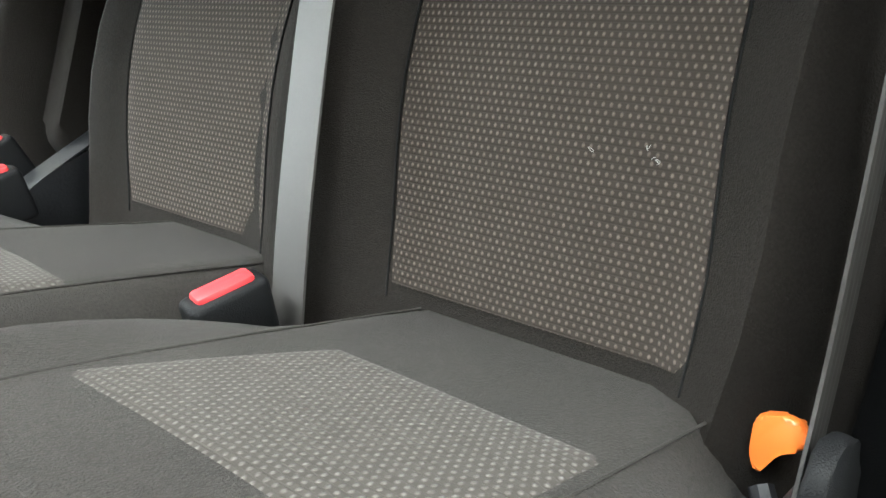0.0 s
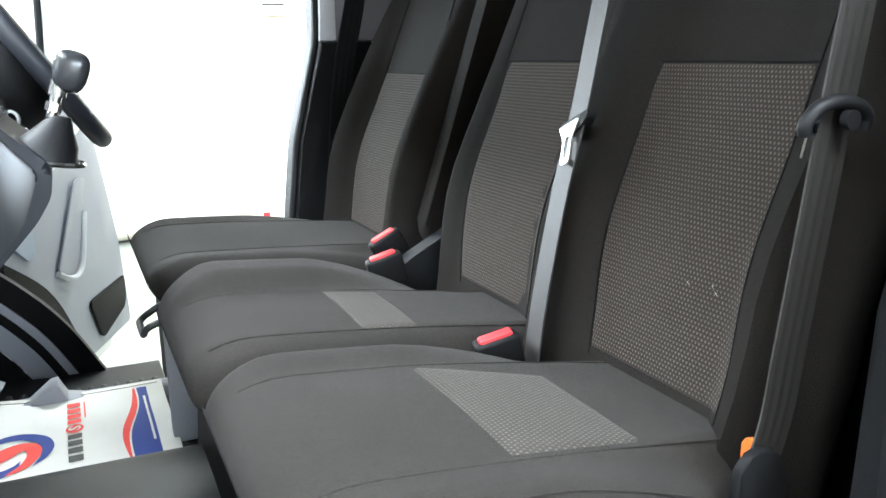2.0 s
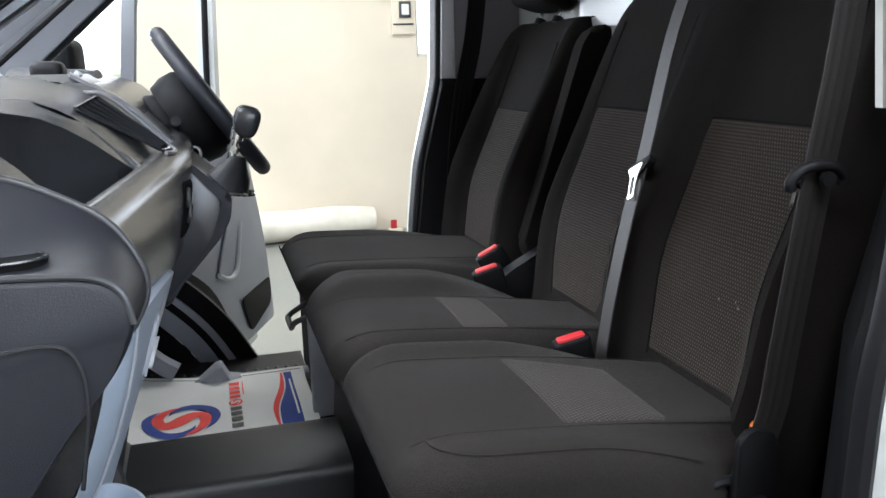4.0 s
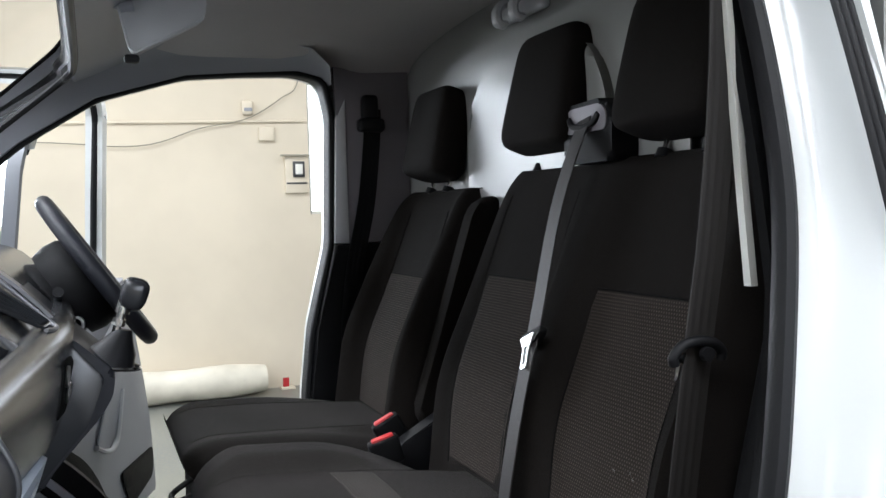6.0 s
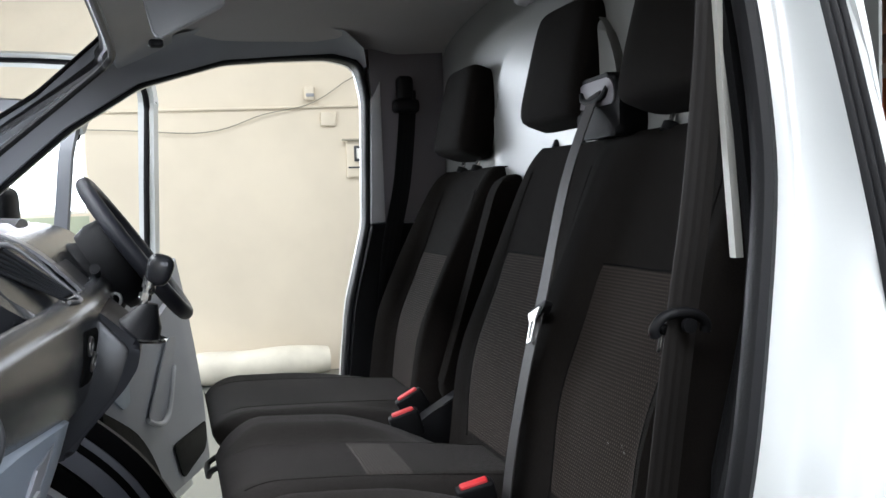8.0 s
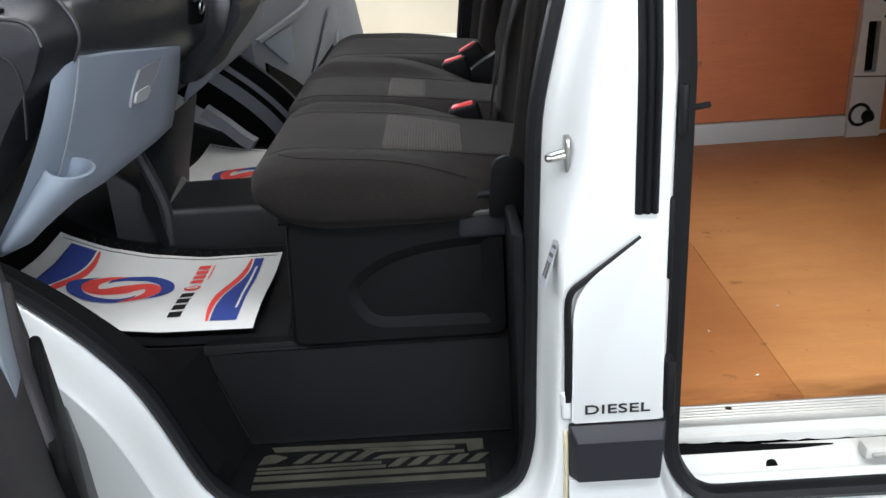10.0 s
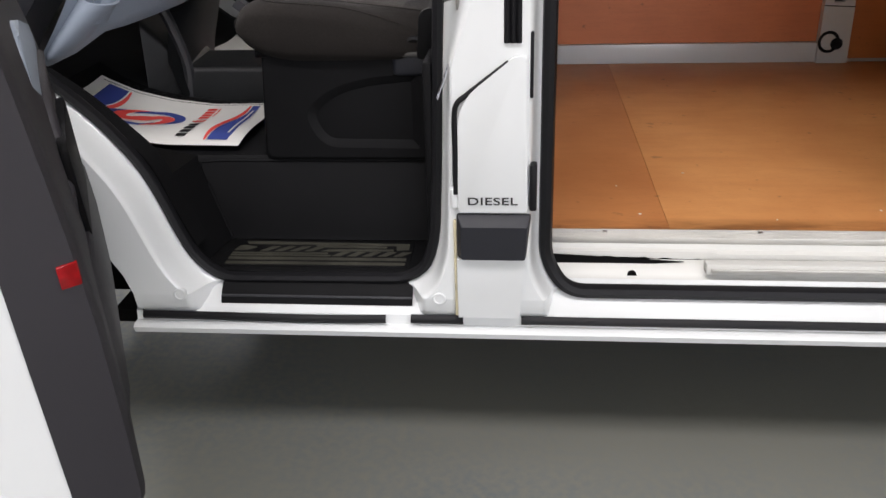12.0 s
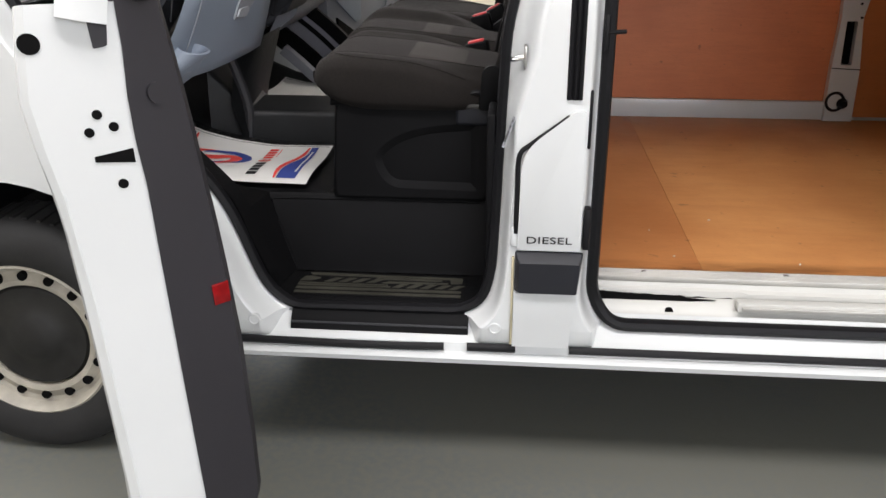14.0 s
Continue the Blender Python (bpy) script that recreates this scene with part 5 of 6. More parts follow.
def mat_and_paper(y0, y1, xa, xb, py0, py1, pxa, pxb, which, logo, word, ends):
    m = thing("rubber_mat", f"black ridged rubber mat on the {which} footwell floor", "mat", "rubber mats")
    xs = [xa + (xb - xa) * i / 18 for i in range(19)]
    part("mat_sheet", loft([[(x, y, floor_z(x) + 0.007) for x in xs] for y in (y0, (y0 + y1) / 2, y1)]), RUBBER, m)
    for i in range(16):
        x = pxa + 0.05 + 0.027 * i
        z = floor_z(x)
        part("mat_rib", box((x - 0.006, py1 + 0.012, z + 0.006), (x + 0.006, py1 + 0.050, z + 0.024), 0.005, 2), RUBBER, m)
    # printed paper mat
    p = thing("paper_mat", f"white paper mat printed red and blue, {which} side floor", "paper mat", "paper mats")

    def put(u, v, lift=0.0):
        x, y = pxb + (pxa - pxb) * u, py0 + (py1 - py0) * v
        wave = 0.006 * math.sin(u * 5 + 1) * math.sin(v * 3.2) + 0.012 * max(0, v - 0.75) * 4 * max(0, 0.35 - u) + 0.004 * math.sin(v * 7)
        return Vector((x, y, floor_z(x) + 0.022 + wave + 0.004 + lift))

    part("sheet", loft([[put(i / 24, j / 12) for j in range(13)] for i in range(25)]), PAPER, p)
    long_, wide = abs(pxb - pxa), abs(py1 - py0)

    def shape(name, pts, ink, lift=0.0022):
        bm = bmesh.new()
        vs = [bm.verts.new((a, b, 0)) for a, b in pts]
        f = bm.faces.new(vs)
        bmesh.ops.triangulate(bm, faces=[f])
        bmesh.ops.subdivide_edges(bm, edges=list(bm.edges), cuts=2, use_grid_fill=True)
        for v in bm.verts:
            v.co = put(v.co.x, v.co.y, lift)
        return part(name, bm, ink, p)

    # swirl: two crescents round a thick wave
    cu_, cv, R, tall = logo
    asp = long_ / wide * tall

    def arm(spine, flip, cu=cu_, cv=cv, R=R):
        """A tapering curved arm through (x, y, half-width) points about the swirl's middle."""
        run = smooth_path([(a * flip, b * flip, w_) for a, b, w_ in spine], 5)
        left, right = [], []
        for i, q in enumerate(run):
            d = (run[min(i + 1, len(run) - 1)] - run[max(i - 1, 0)]).to_2d().normalized()
            n_ = Vector((-d.y, d.x)) * max(q.z, 0.004)
            left.append((cu - (q.x + n_.x) * R, cv + (q.y + n_.y) * R * asp))
            right.append((cu - (q.x - n_.x) * R, cv + (q.y - n_.y) * R * asp))
        for i in range(len(run) - 1):
            yield left[i], left[i + 1], right[i + 1], right[i]

    def swirl(name, spine, ink, lift, flip, *at):
        bm = bmesh.new()
        for quad in arm(spine, flip, *at):
            bm.faces.new([bm.verts.new(put(a, b, lift)) for a, b in quad])
        bmesh.ops.remove_doubles(bm, verts=bm.verts, dist=1e-5)
        return part(name, bm, ink, p)

    RED_ARM = [(0.0, 0.0, 0.25), (0.20, 0.22, 0.22), (0.46, 0.36, 0.20), (0.68, 0.20, 0.19), (0.72, -0.15, 0.17), (0.56, -0.52, 0.12), (0.30, -0.78, 0.06), (0.10, -0.90, 0.0)]
    BLUE_ARM = [(-0.42, 0.34, 0.0), (-0.30, 0.62, 0.08), (0.02, 0.86, 0.13), (0.46, 0.90, 0.16), (0.88, 0.60, 0.17), (1.04, 0.12, 0.15), (0.95, -0.30, 0.09), (0.70, -0.64, 0.0)]
    for flip in (1, -1):
        swirl("blue_swirl", BLUE_ARM, INK_BLUE, 0.0022, flip)
        swirl("red_swirl", RED_ARM, INK_RED, 0.0028, flip)
    # wordmark drawn as plain shapes
    for i in range(4):
        shape("dark_mark", [(0.308 + word, 0.14 + i * 0.085), (0.362 + word, 0.14 + i * 0.085), (0.362 + word, 0.20 + i * 0.085), (0.308 + word, 0.20 + i * 0.085)], INK_BLACK)
        shape("red_mark", [(0.308 + word, 0.61 + i * 0.068), (0.362 + word, 0.61 + i * 0.068), (0.362 + word, 0.658 + i * 0.068), (0.308 + word, 0.658 + i * 0.068)], INK_RED)
    shape("small_text_bar", [(0.288 + word, 0.66), (0.294 + word, 0.66), (0.294 + word, 0.86), (0.288 + word, 0.86)], INK_RED)
    disc = [(0.335 + word + 0.036 * math.cos(a), 0.535 + 0.036 * asp * math.sin(a)) for a in [2 * math.pi * k / 16 for k in range(16)]]
    shape("red_disc", disc, INK_RED)
    for flip in (1, -1):
        swirl("pale_swirl", RED_ARM, PAPER, 0.0034, flip, 0.335 + word, 0.535, 0.028)
    # blue and red end bands with a curved edge
    for sign, e in ends:
        vv = [0.08 + 0.84 * i / 14 for i in range(15)]
        fs = [(v - 0.08) / 0.84 if sign > 0 else (0.92 - v) / 0.84 for v in vv]
        curve = [(e + sign * (0.105 - 0.062 * f + 0.014 * math.sin(2 * math.pi * f)), v) for f, v in zip(fs, vv)]
        red = [(u + sign * 0.008, v) for u, v in curve]
        red2 = [(u + sign * (0.010 + 0.030 * math.sin(math.pi * (0.08 + 0.84 * f))), v) for f, (u, v) in zip(fs, curve)]
        shape("blue_band", [(e, 0.08)] + curve + [(e, 0.92)], INK_BLUE)
        shape("red_band", red + red2[::-1], INK_RED)
    shape("text_bar", [(0.088, 0.20), (0.098, 0.20), (0.098, 0.80), (0.088, 0.80)], PAPER, 0.0036)
    edge = [put(0.02 + 0.96 * i / 20, 0.955, 0.0015) for i in range(21)]
    part("printed_border", ribbon(edge, (0, 1, 0), 0.002, 0.0006), INK_BLACK, p)
    return p


mat_and_paper(0.315, 0.80, -1.15, -0.53, 0.335, 0.70, -1.10, -0.595, "passenger", (0.625, 0.50, 0.178, 0.80), 0.0, ((1, 0.075), (-1, 0.935)))
mat_and_paper(1.16, 1.80, -1.15, -0.50, 1.19, 1.60, -0.98, -0.515, "driver", (0.652, 0.335, 0.155, 1.40), 0.055, ((1, 0.075),))

# ---------------------------------------------------------------- dashboard
dash = thing("dashboard", "charcoal plastic dashboard with a blue-grey glovebox", "dashboard")


def dash_profile(y):
    """Outline of the dashboard in x, z from the screen over the top, the open tray and the rolled nose to its underside."""
    k = max(0.0, min(1.0, (y - 0.76) / 0.20))
    k = k * k * (3 - 2 * k)
    nose = -0.80 + 0.092 * max(0.0, min(0.67, y - 0.33))
    xr, zr, r = nose - 0.034, 1.318 + 0.006 * k, 0.034

    def slope(x):
        d = max(0.0, xr - 0.012 - x)
        return zr + r * 0.97 + 0.11 * math.tanh(11 * d) + 0.014 * k * min(1.0, d / 0.08)

    xb = -0.975 if y < 0.45 else (-0.975 + 0.068 * (y - 0.45) / 0.134 if y < 0.584 else -0.907 + 0.115 * (y - 0.584) / 0.126)
    xb = min(xb, nose - 0.045)
    top = [(-1.55, 1.30), (-1.42, 1.37), (-1.30, 1.42 + 0.03 * k), (-1.18, slope(-0.99) + 0.002), (-1.08, slope(-0.99) + 0.004), (-1.02, slope(-0.99) + 0.001)]
    if 0.325 < y < 0.712:
        xs = [-1.0 + (xb + 1.0) * i / 3 for i in range(4)]
        well = [(x, slope(x)) for x in xs] + [(xb - 0.006, slope(xb) - 0.012), (xb - 0.010, min(slope(xb) - 0.02, 1.315)), (nose - 0.044, 1.305), (nose - 0.034, 1.340), (nose - 0.030, 1.350)]
    else:
        well = [(x, slope(x)) for x in [-1.0 + (xr - 0.012 + 1.0) * i / 8 for i in range(9)]]
    roll = [(xr + r * math.sin(a), zr + r * math.cos(a)) for a in [radians(8 + 82 * i / 7) for i in range(8)]]
    return top + well + roll + [(nose + 0.001, 1.29), (nose - 0.003, 1.255), (nose - 0.012, 1.215), (nose - 0.03, 1.165), (-0.85, 1.10), (-0.92, 1.0), (-1.0, 0.95), (-1.3, 0.95)]


ys = [0.262, 0.30, 0.318, 0.3245, 0.3255, 0.36, 0.41, 0.45, 0.49, 0.52, 0.55, 0.584, 0.61, 0.64, 0.67, 0.69, 0.711, 0.713, 0.73, 0.76, 0.79, 0.82, 0.85, 0.88, 0.92, 0.96, 1.0, 1.05, 1.3, 1.6, 1.85]
part("dash_moulding", loft([[(x, y, z) for x, z in dash_profile(y)] for y in ys], False, False), DASH, dash, "charcoal grained dash moulding", smooth=50)
# rounded end by the door: raised rim, falling shelf, ledge and end face
END_RIM = [(-1.2, 1.445), (-1.05, 1.430), (-0.96, 1.412), (-0.89, 1.393), (-0.846, 1.374), (-0.806, 1.348), (-0.784, 1.316), (-0.775, 1.282), (-0.79, 1.245), (-0.828, 1.20), (-0.862, 1.15), (-0.915, 1.08), (-0.985, 1.0), (-1.05, 0.90)]
END_LOW = [(-1.2, 1.345), (-1.05, 1.338), (-0.96, 1.334), (-0.89, 1.331), (-0.846, 1.329), (-0.806, 1.325), (-0.784, 1.311), (-0.777, 1.284), (-0.795, 1.245), (-0.832, 1.20), (-0.868, 1.15), (-0.92, 1.08), (-0.99, 1.0), (-1.055, 0.90)]


def end_row(y):
    f = max(0.0, min(1.0, (0.262 - y) / 0.125))
    f = 1 - (1 - f) ** 2.2
    pts = [Vector((a[0] + (b[0] - a[0]) * f, y, a[1] + (b[1] - a[1]) * f)) for a, b in zip(END_RIM, END_LOW)]
    return smooth_path(pts, 3)


rows = [end_row(y) for y in (0.264, 0.255, 0.24, 0.22, 0.20, 0.18, 0.16, 0.14, 0.132)]
low = [Vector((p.x - 0.006, 0.126, p.z - 0.006)) for p in rows[-1]]
pod = part("dash_end", loft(rows + [low, [Vector((-1.05, 0.1255, p.z * 0.5 + 0.58)) for p in low]]), DASH_LOW, dash, "rounded charcoal dash end", smooth=50)
part("end_rim", tube(smooth_path([Vector((x, 0.266, z + 0.001)) for x, z in END_RIM[:10]], 4), 0.0042, 10), SATIN, pod, "raised rim round the dash end")
part("end_rim", tube(smooth_path([Vector((x - 0.012, 0.246, z - 0.016)) for x, z in END_RIM[:8]], 4), 0.002, 8), SATIN, pod)
part("end_ledge", tube(smooth_path([Vector((x, 0.131, z + 0.001)) for x, z in END_LOW[:8]], 4), 0.0032, 8), SATIN, pod)
part("end_panel_line", tube(smooth_path([(-1.0, 0.124, 1.24), (-0.90, 0.124, 1.268), (-0.845, 0.124, 1.276), (-0.822, 0.124, 1.262), (-0.818, 0.124, 1.22), (-0.83, 0.124, 1.15)]), 0.002, 6), DASH, pod)
oval = [(-0.885 + 0.042 * math.cos(a), 0.178 + 0.026 * math.sin(a)) for a in [2 * math.pi * k / 24 for k in range(24)]]
part("cup_recess", prism(oval, "z", 1.325, 1.3378), SEAM, pod)
part("recess_rim", tube([Vector((x, y, 1.3375)) for x, y in oval], 0.0016, 6, True, (0, 0, 1)), DASH, pod)
part("tray_lip", tube([(-0.832, 0.327, 1.351), (-0.821, 0.45, 1.351), (-0.797, 0.71, 1.351)], 0.004, 8), DASH, dash)
# centre stack: silver frame, vents, buttons, dark block and lever
cs = part("centre_console", loft([[(-1.02, 0.93, 1.474), (-0.93, 0.93, 1.472), (-0.85, 0.95, 1.420), (-0.765, 0.98, 1.335), (-0.752, 0.985, 1.30)],
                                [(-1.02, 1.05, 1.484), (-0.93, 1.05, 1.482), (-0.845, 1.05, 1.430), (-0.755, 1.05, 1.335), (-0.742, 1.05, 1.30)],
                                [(-1.02, 1.32, 1.484), (-0.93, 1.32, 1.482), (-0.845, 1.30, 1.430), (-0.755, 1.28, 1.335), (-0.742, 1.28, 1.30)]]), SATIN, dash, "satin grey centre stack")
part("silver_strip", ribbon(smooth_path([(-0.925, 1.03, 1.482), (-0.85, 1.045, 1.437), (-0.80, 1.05, 1.390), (-0.757, 1.058, 1.338), (-0.744, 1.058, 1.31)]), (0, 1, 0), 0.046, 0.006), SILVER, cs, "silver trim strip")


def dash_z(x, y):
    """Height of the dashboard's top at x, y."""
    pr = dash_profile(y)
    for (a, za), (b, zb) in zip(pr, pr[1:]):
        if a <= x <= b:
            return za + (zb - za) * (x - a) / (b - a)
    return 1.33


VA, VB, VC, VD = [Vector((x, y, dash_z(x, y) + 0.005)) for x, y in ((-0.890, 0.765), (-0.778, 0.858), (-0.768, 0.915), (-0.872, 0.90))]
vt = part("centre_vent", loft([[VA, VB], [VD, VC]]), SEAM, cs, "black slatted air vent")
for i in range(5):
    f = (i + 0.5) / 5
    part("vent_slat", tube([(VA.lerp(VD, f)).lerp(VB.lerp(VC, f), 0.05) + Vector((0, 0, 0.001)), (VA.lerp(VD, f)).lerp(VB.lerp(VC, f), 0.95) + Vector((0, 0, 0.001))], 0.0028, 6, up=(0, 0, 1)), DASH, vt)
part("vent_frame", tube(rounded([VA, VB, VC, VD], 0.012, 4), 0.0024, 8, True, (0, 0, 1)), DASH, vt)
part("silver_strip", tube(smooth_path([VD + Vector((-0.02, 0.012, 0.006)), VD + Vector((0.02, 0.018, -0.006)), VC + Vector((-0.004, 0.012, 0.004)), VC + Vector((0.008, -0.01, -0.008)), VB + Vector((0.006, 0.0, -0.004))]), 0.0036, 8), SILVER, vt, "silver trim strip")
for i in range(5):
    f = i / 4
    part("console_button", box((-0.006, -0.012, -0.003), (0.006, 0.012, 0.005), 0.002, m=Matrix.Translation((-0.92 + 0.13 * f, 1.095, 1.482 - 0.112 * f)) @ Euler((0, radians(47), 0)).to_matrix().to_4x4()), PILLAR, cs)
part("console_block", prism(rounded([(-0.765, 1.325), (-0.74, 1.322), (-0.672, 1.257), (-0.678, 1.215), (-0.70, 1.18), (-0.775, 1.098), (-0.80, 1.06), (-0.86, 1.05)], 0.012, 4), "y", 1.0, 1.27, 0.012, 3), DASH_LOW, dash, "dark slate centre block")
part("console_cheek", prism(rounded([(-0.775, 1.32), (-0.745, 1.315), (-0.69, 1.25), (-0.72, 1.17), (-0.79, 1.09), (-0.84, 1.05)], 0.012, 4), "y", 0.985, 1.0, 0.004), DASH, dash)


def dash_face(y, z, lift):
    """A point on the dashboard's upright face."""
    pr = dash_profile(y)[::-1]
    for (a, za), (b, zb) in zip(pr, pr[1:]):
        if za <= z <= zb:
            return Vector((a + (b - a) * (z - za) / (zb - za) + lift, y, z))
    return Vector((-0.77, y, z))


rim_ = [(p.x, p.y) for p in rounded([(0.845, 1.215), (0.945, 1.205), (0.955, 1.30), (0.845, 1.305)], 0.016, 4)]
sw = part("socket_panel", loft([[dash_face(y, z, -0.012) for y, z in rim_], [dash_face(y, z, 0.002) for y, z in rim_], [dash_face(0.90 + (y - 0.90) * 0.93, 1.26 + (z - 1.26) * 0.92, 0.004) for y, z in rim_]], True, True), SEAM, dash, "black socket panel")
for yy, zz in ((0.875, 1.278), (0.918, 1.245)):
    part("socket_ring", tube([dash_face(yy + 0.015 * math.cos(a), zz + 0.015 * math.sin(a), 0.005) for a in [2 * math.pi * k / 16 for k in range(16)]], 0.0025, 6, True, (1, 0, 0)), STEEL, sw)
# gear lever
gv = thing("gear_lever", "black gear knob on a chrome stalk with a leather gaiter", "gear lever")
bm = bmesh.new()
bmesh.ops.create_uvsphere(bm, u_segments=24, v_segments=16, radius=1.0)
turn = Matrix.Translation((-0.634, 1.07, 1.385)) @ Euler((0, radians(18), 0)).to_matrix().to_4x4()
for v in bm.verts:
    k = 0.92 + 0.10 * v.co.z
    v.co = turn @ Vector([math.copysign(abs(c) ** 0.72, c) * r for c, r in zip(v.co, (0.027 * k, 0.024 * k, 0.031))])
part("knob", bm, DASH, gv)
part("stalk", rod((-0.672, 1.07, 1.305), (-0.648, 1.07, 1.378), 0.008, 16), CHROME, gv)
part("stalk_nut", rod((-0.664, 1.07, 1.330), (-0.660, 1.07, 1.342), 0.0115, 6), CHROME, gv)
part("stalk_collar", rod((-0.656, 1.07, 1.352), (-0.650, 1.07, 1.372), 0.0125, 16), CHROME, gv)
part("gaiter", loft([[(-0.69 + r * math.cos(a) * 1.1 + 0.012 * i, 1.07 + r * math.sin(a), 1.262 + 0.020 * i - 0.2 * r * math.cos(a)) for a in [2 * math.pi * k / 14 for k in range(14)]] for i, r in enumerate((0.046, 0.039, 0.025, 0.013))], True, True), RUBBER, gv)
part("gaiter_ring", tube([Vector((-0.69 + 0.06 * math.cos(a), 1.07 + 0.055 * math.sin(a), 1.262 - 0.012 * math.cos(a))) for a in [2 * math.pi * k / 20 for k in range(20)]], 0.004, 6, True, (0, 0, 1)), CHROME, gv)
# glovebox lid, its latch, the cup pocket and the long side panel
cols = [[(-0.812, 0.215, 1.225), (-0.858, 0.165, 1.095), (-0.955, 0.160, 0.955)], [(-0.797, 0.235, 1.238), (-0.842, 0.195, 1.10), (-0.960, 0.215, 0.930)], [(-0.789, 0.275, 1.243), (-0.832, 0.25, 1.105), (-0.925, 0.265, 0.945)],
        [(-0.787, 0.33, 1.236), (-0.827, 0.33, 1.10), (-0.870, 0.32, 0.985)], [(-0.785, 0.42, 1.226), (-0.821, 0.425, 1.095), (-0.862, 0.43, 0.980)], [(-0.782, 0.55, 1.208), (-0.816, 0.56, 1.09), (-0.860, 0.57, 0.976)],
        [(-0.778, 0.70, 1.187), (-0.812, 0.725, 1.08), (-0.855, 0.75, 0.975)], [(-0.776, 0.795, 1.174), (-0.810, 0.832, 1.075), (-0.850, 0.862, 0.980)], [(-0.784, 0.802, 1.171), (-0.818, 0.84, 1.074), (-0.858, 0.869, 0.980)]]
rows = []
for c_ in cols:
    p = [Vector(q) for q in c_]
    mid = [p[0] * (1 - t) * (1 - 2 * t) + p[1] * 4 * t * (1 - t) + p[2] * t * (2 * t - 1) for t in [i / 8 for i in range(9)]]
    rows.append([p[0] + Vector((-0.03, 0, 0.0)), p[0] + Vector((-0.006, 0, 0.004))] + mid + [p[2] + Vector((-0.012, 0, -0.004)), p[2] + Vector((-0.04, 0, 0.002))])
rows.append([q + Vector((-0.05, 0.004, 0)) for q in rows[-1]])
gb = part("glovebox_lid", loft(rows), BLUEGREY, dash, "blue-grey plastic glovebox lid", smooth=55)
part("lid_seam", tube([Vector(q) + Vector((0.0015, 0, 0)) for q in rows[2][2:10]], 0.0016, 5), TRIMGREY, gb)
def on_lid(y, z, lift):
    return Vector((-0.7885 - 0.30 * (1.18 - z) + 0.03 * (y - 0.55) + lift, y, z))


def lid_plate(pts, lift, thick):
    ring = [(p.x, p.y) for p in rounded(pts, 0.006, 3)]
    return loft([[on_lid(y, z, lift - thick) for y, z in ring], [on_lid(y, z, lift) for y, z in ring]], True, True)


LATCH = [(0.545, 1.172), (0.675, 1.172), (0.655, 1.14), (0.590, 1.100), (0.512, 1.106), (0.520, 1.14)]
lt = part("lid_latch", lid_plate(LATCH, 0.004, 0.01), TRIMGREY, gb, "triangular latch recess")
part("latch_lip", tube([on_lid(y, z, 0.003) for y, z in LATCH], 0.0015, 6, True), TRIMGREY, lt)
part("latch_pull", lid_plate([(0.524, 1.110), (0.592, 1.104), (0.612, 1.118), (0.600, 1.131), (0.530, 1.131)], 0.009, 0.01), PILLAR, lt)
def cup_ring(c, rx, ry, tilt=0.3):
    return [Vector((c[0] + rx * math.cos(a), c[1] + ry * math.sin(a), c[2] - tilt * rx * math.cos(a))) for a in [2 * math.pi * k / 24 for k in range(24)]]


CUP_TOP, CUP_TIP = Vector((-0.828, 0.238, 1.070)), Vector((-0.944, 0.205, 0.948))
rows = [cup_ring(CUP_TOP.lerp(CUP_TIP, t), rx, ry) for t, rx, ry in ((1.0, 0.012, 0.030), (0.9, 0.024, 0.044), (0.6, 0.030, 0.052), (0.3, 0.034, 0.056), (0.03, 0.037, 0.058), (0.0, 0.036, 0.057))]
rows += [cup_ring(CUP_TOP + Vector((0, 0, 0.001)), 0.031, 0.052), cup_ring(CUP_TOP + Vector((-0.004, 0, -0.006)), 0.029, 0.050), cup_ring(CUP_TOP + Vector((-0.022, 0, -0.045)), 0.024, 0.044)]
part("cup_pocket", loft(rows, True, True), BLUEGREY, dash, "blue-grey moulded cup pocket", smooth=50)

# steering wheel, column and cowl
swl = thing("steering_wheel", "black steering wheel on its column", "steering wheel")
C, A = Vector((-0.690, 1.50, 1.407)), Vector((0.83, 0, 0.56)).normalized()
e1, e2 = Vector((0, 1, 0)), A.cross(Vector((0, 1, 0)))
part("rim", tube([C + (e1 * math.cos(a) + e2 * math.sin(a)) * 0.187 for a in [2 * math.pi * k / 48 for k in range(48)]], 0.0185, 12, True, A), DASH_LOW, swl)
part("hub", loft([[C - A * t + (e1 * math.cos(a) + e2 * math.sin(a)) * r for a in [2 * math.pi * k / 28 for k in range(28)]] for t, r in ((0.09, 0.105), (0.06, 0.112), (0.03, 0.108), (0.012, 0.095), (0.002, 0.07), (-0.002, 0.03))], True, True), PLASTIC, swl)
for a in (0.1, math.pi - 0.1, -math.pi / 2):
    d_ = e1 * math.cos(a) + e2 * math.sin(a)
    part("spoke", ribbon([C - A * 0.015 + d_ * 0.05, C - A * 0.006 + d_ * 0.18], A.cross(d_), 0.045, 0.014), PLASTIC, swl)
part("column_shroud", loft([[C - A * t + (e1 * math.cos(a) * 0.075 + e2 * math.sin(a) * 0.065) * s for a in [2 * math.pi * k / 20 for k in range(20)]] for t, s in ((0.085, 1.3), (0.11, 1.55), (0.17, 1.6), (0.24, 1.5))], True, True), PLASTIC, swl)
for sg in (-1, 1):
    part("column_stalk", rod(C - A * 0.10 + e1 * sg * 0.06, C - A * 0.08 + e1 * sg * 0.19 + e2 * 0.02, 0.008, 10, 0.011), RUBBER, swl)
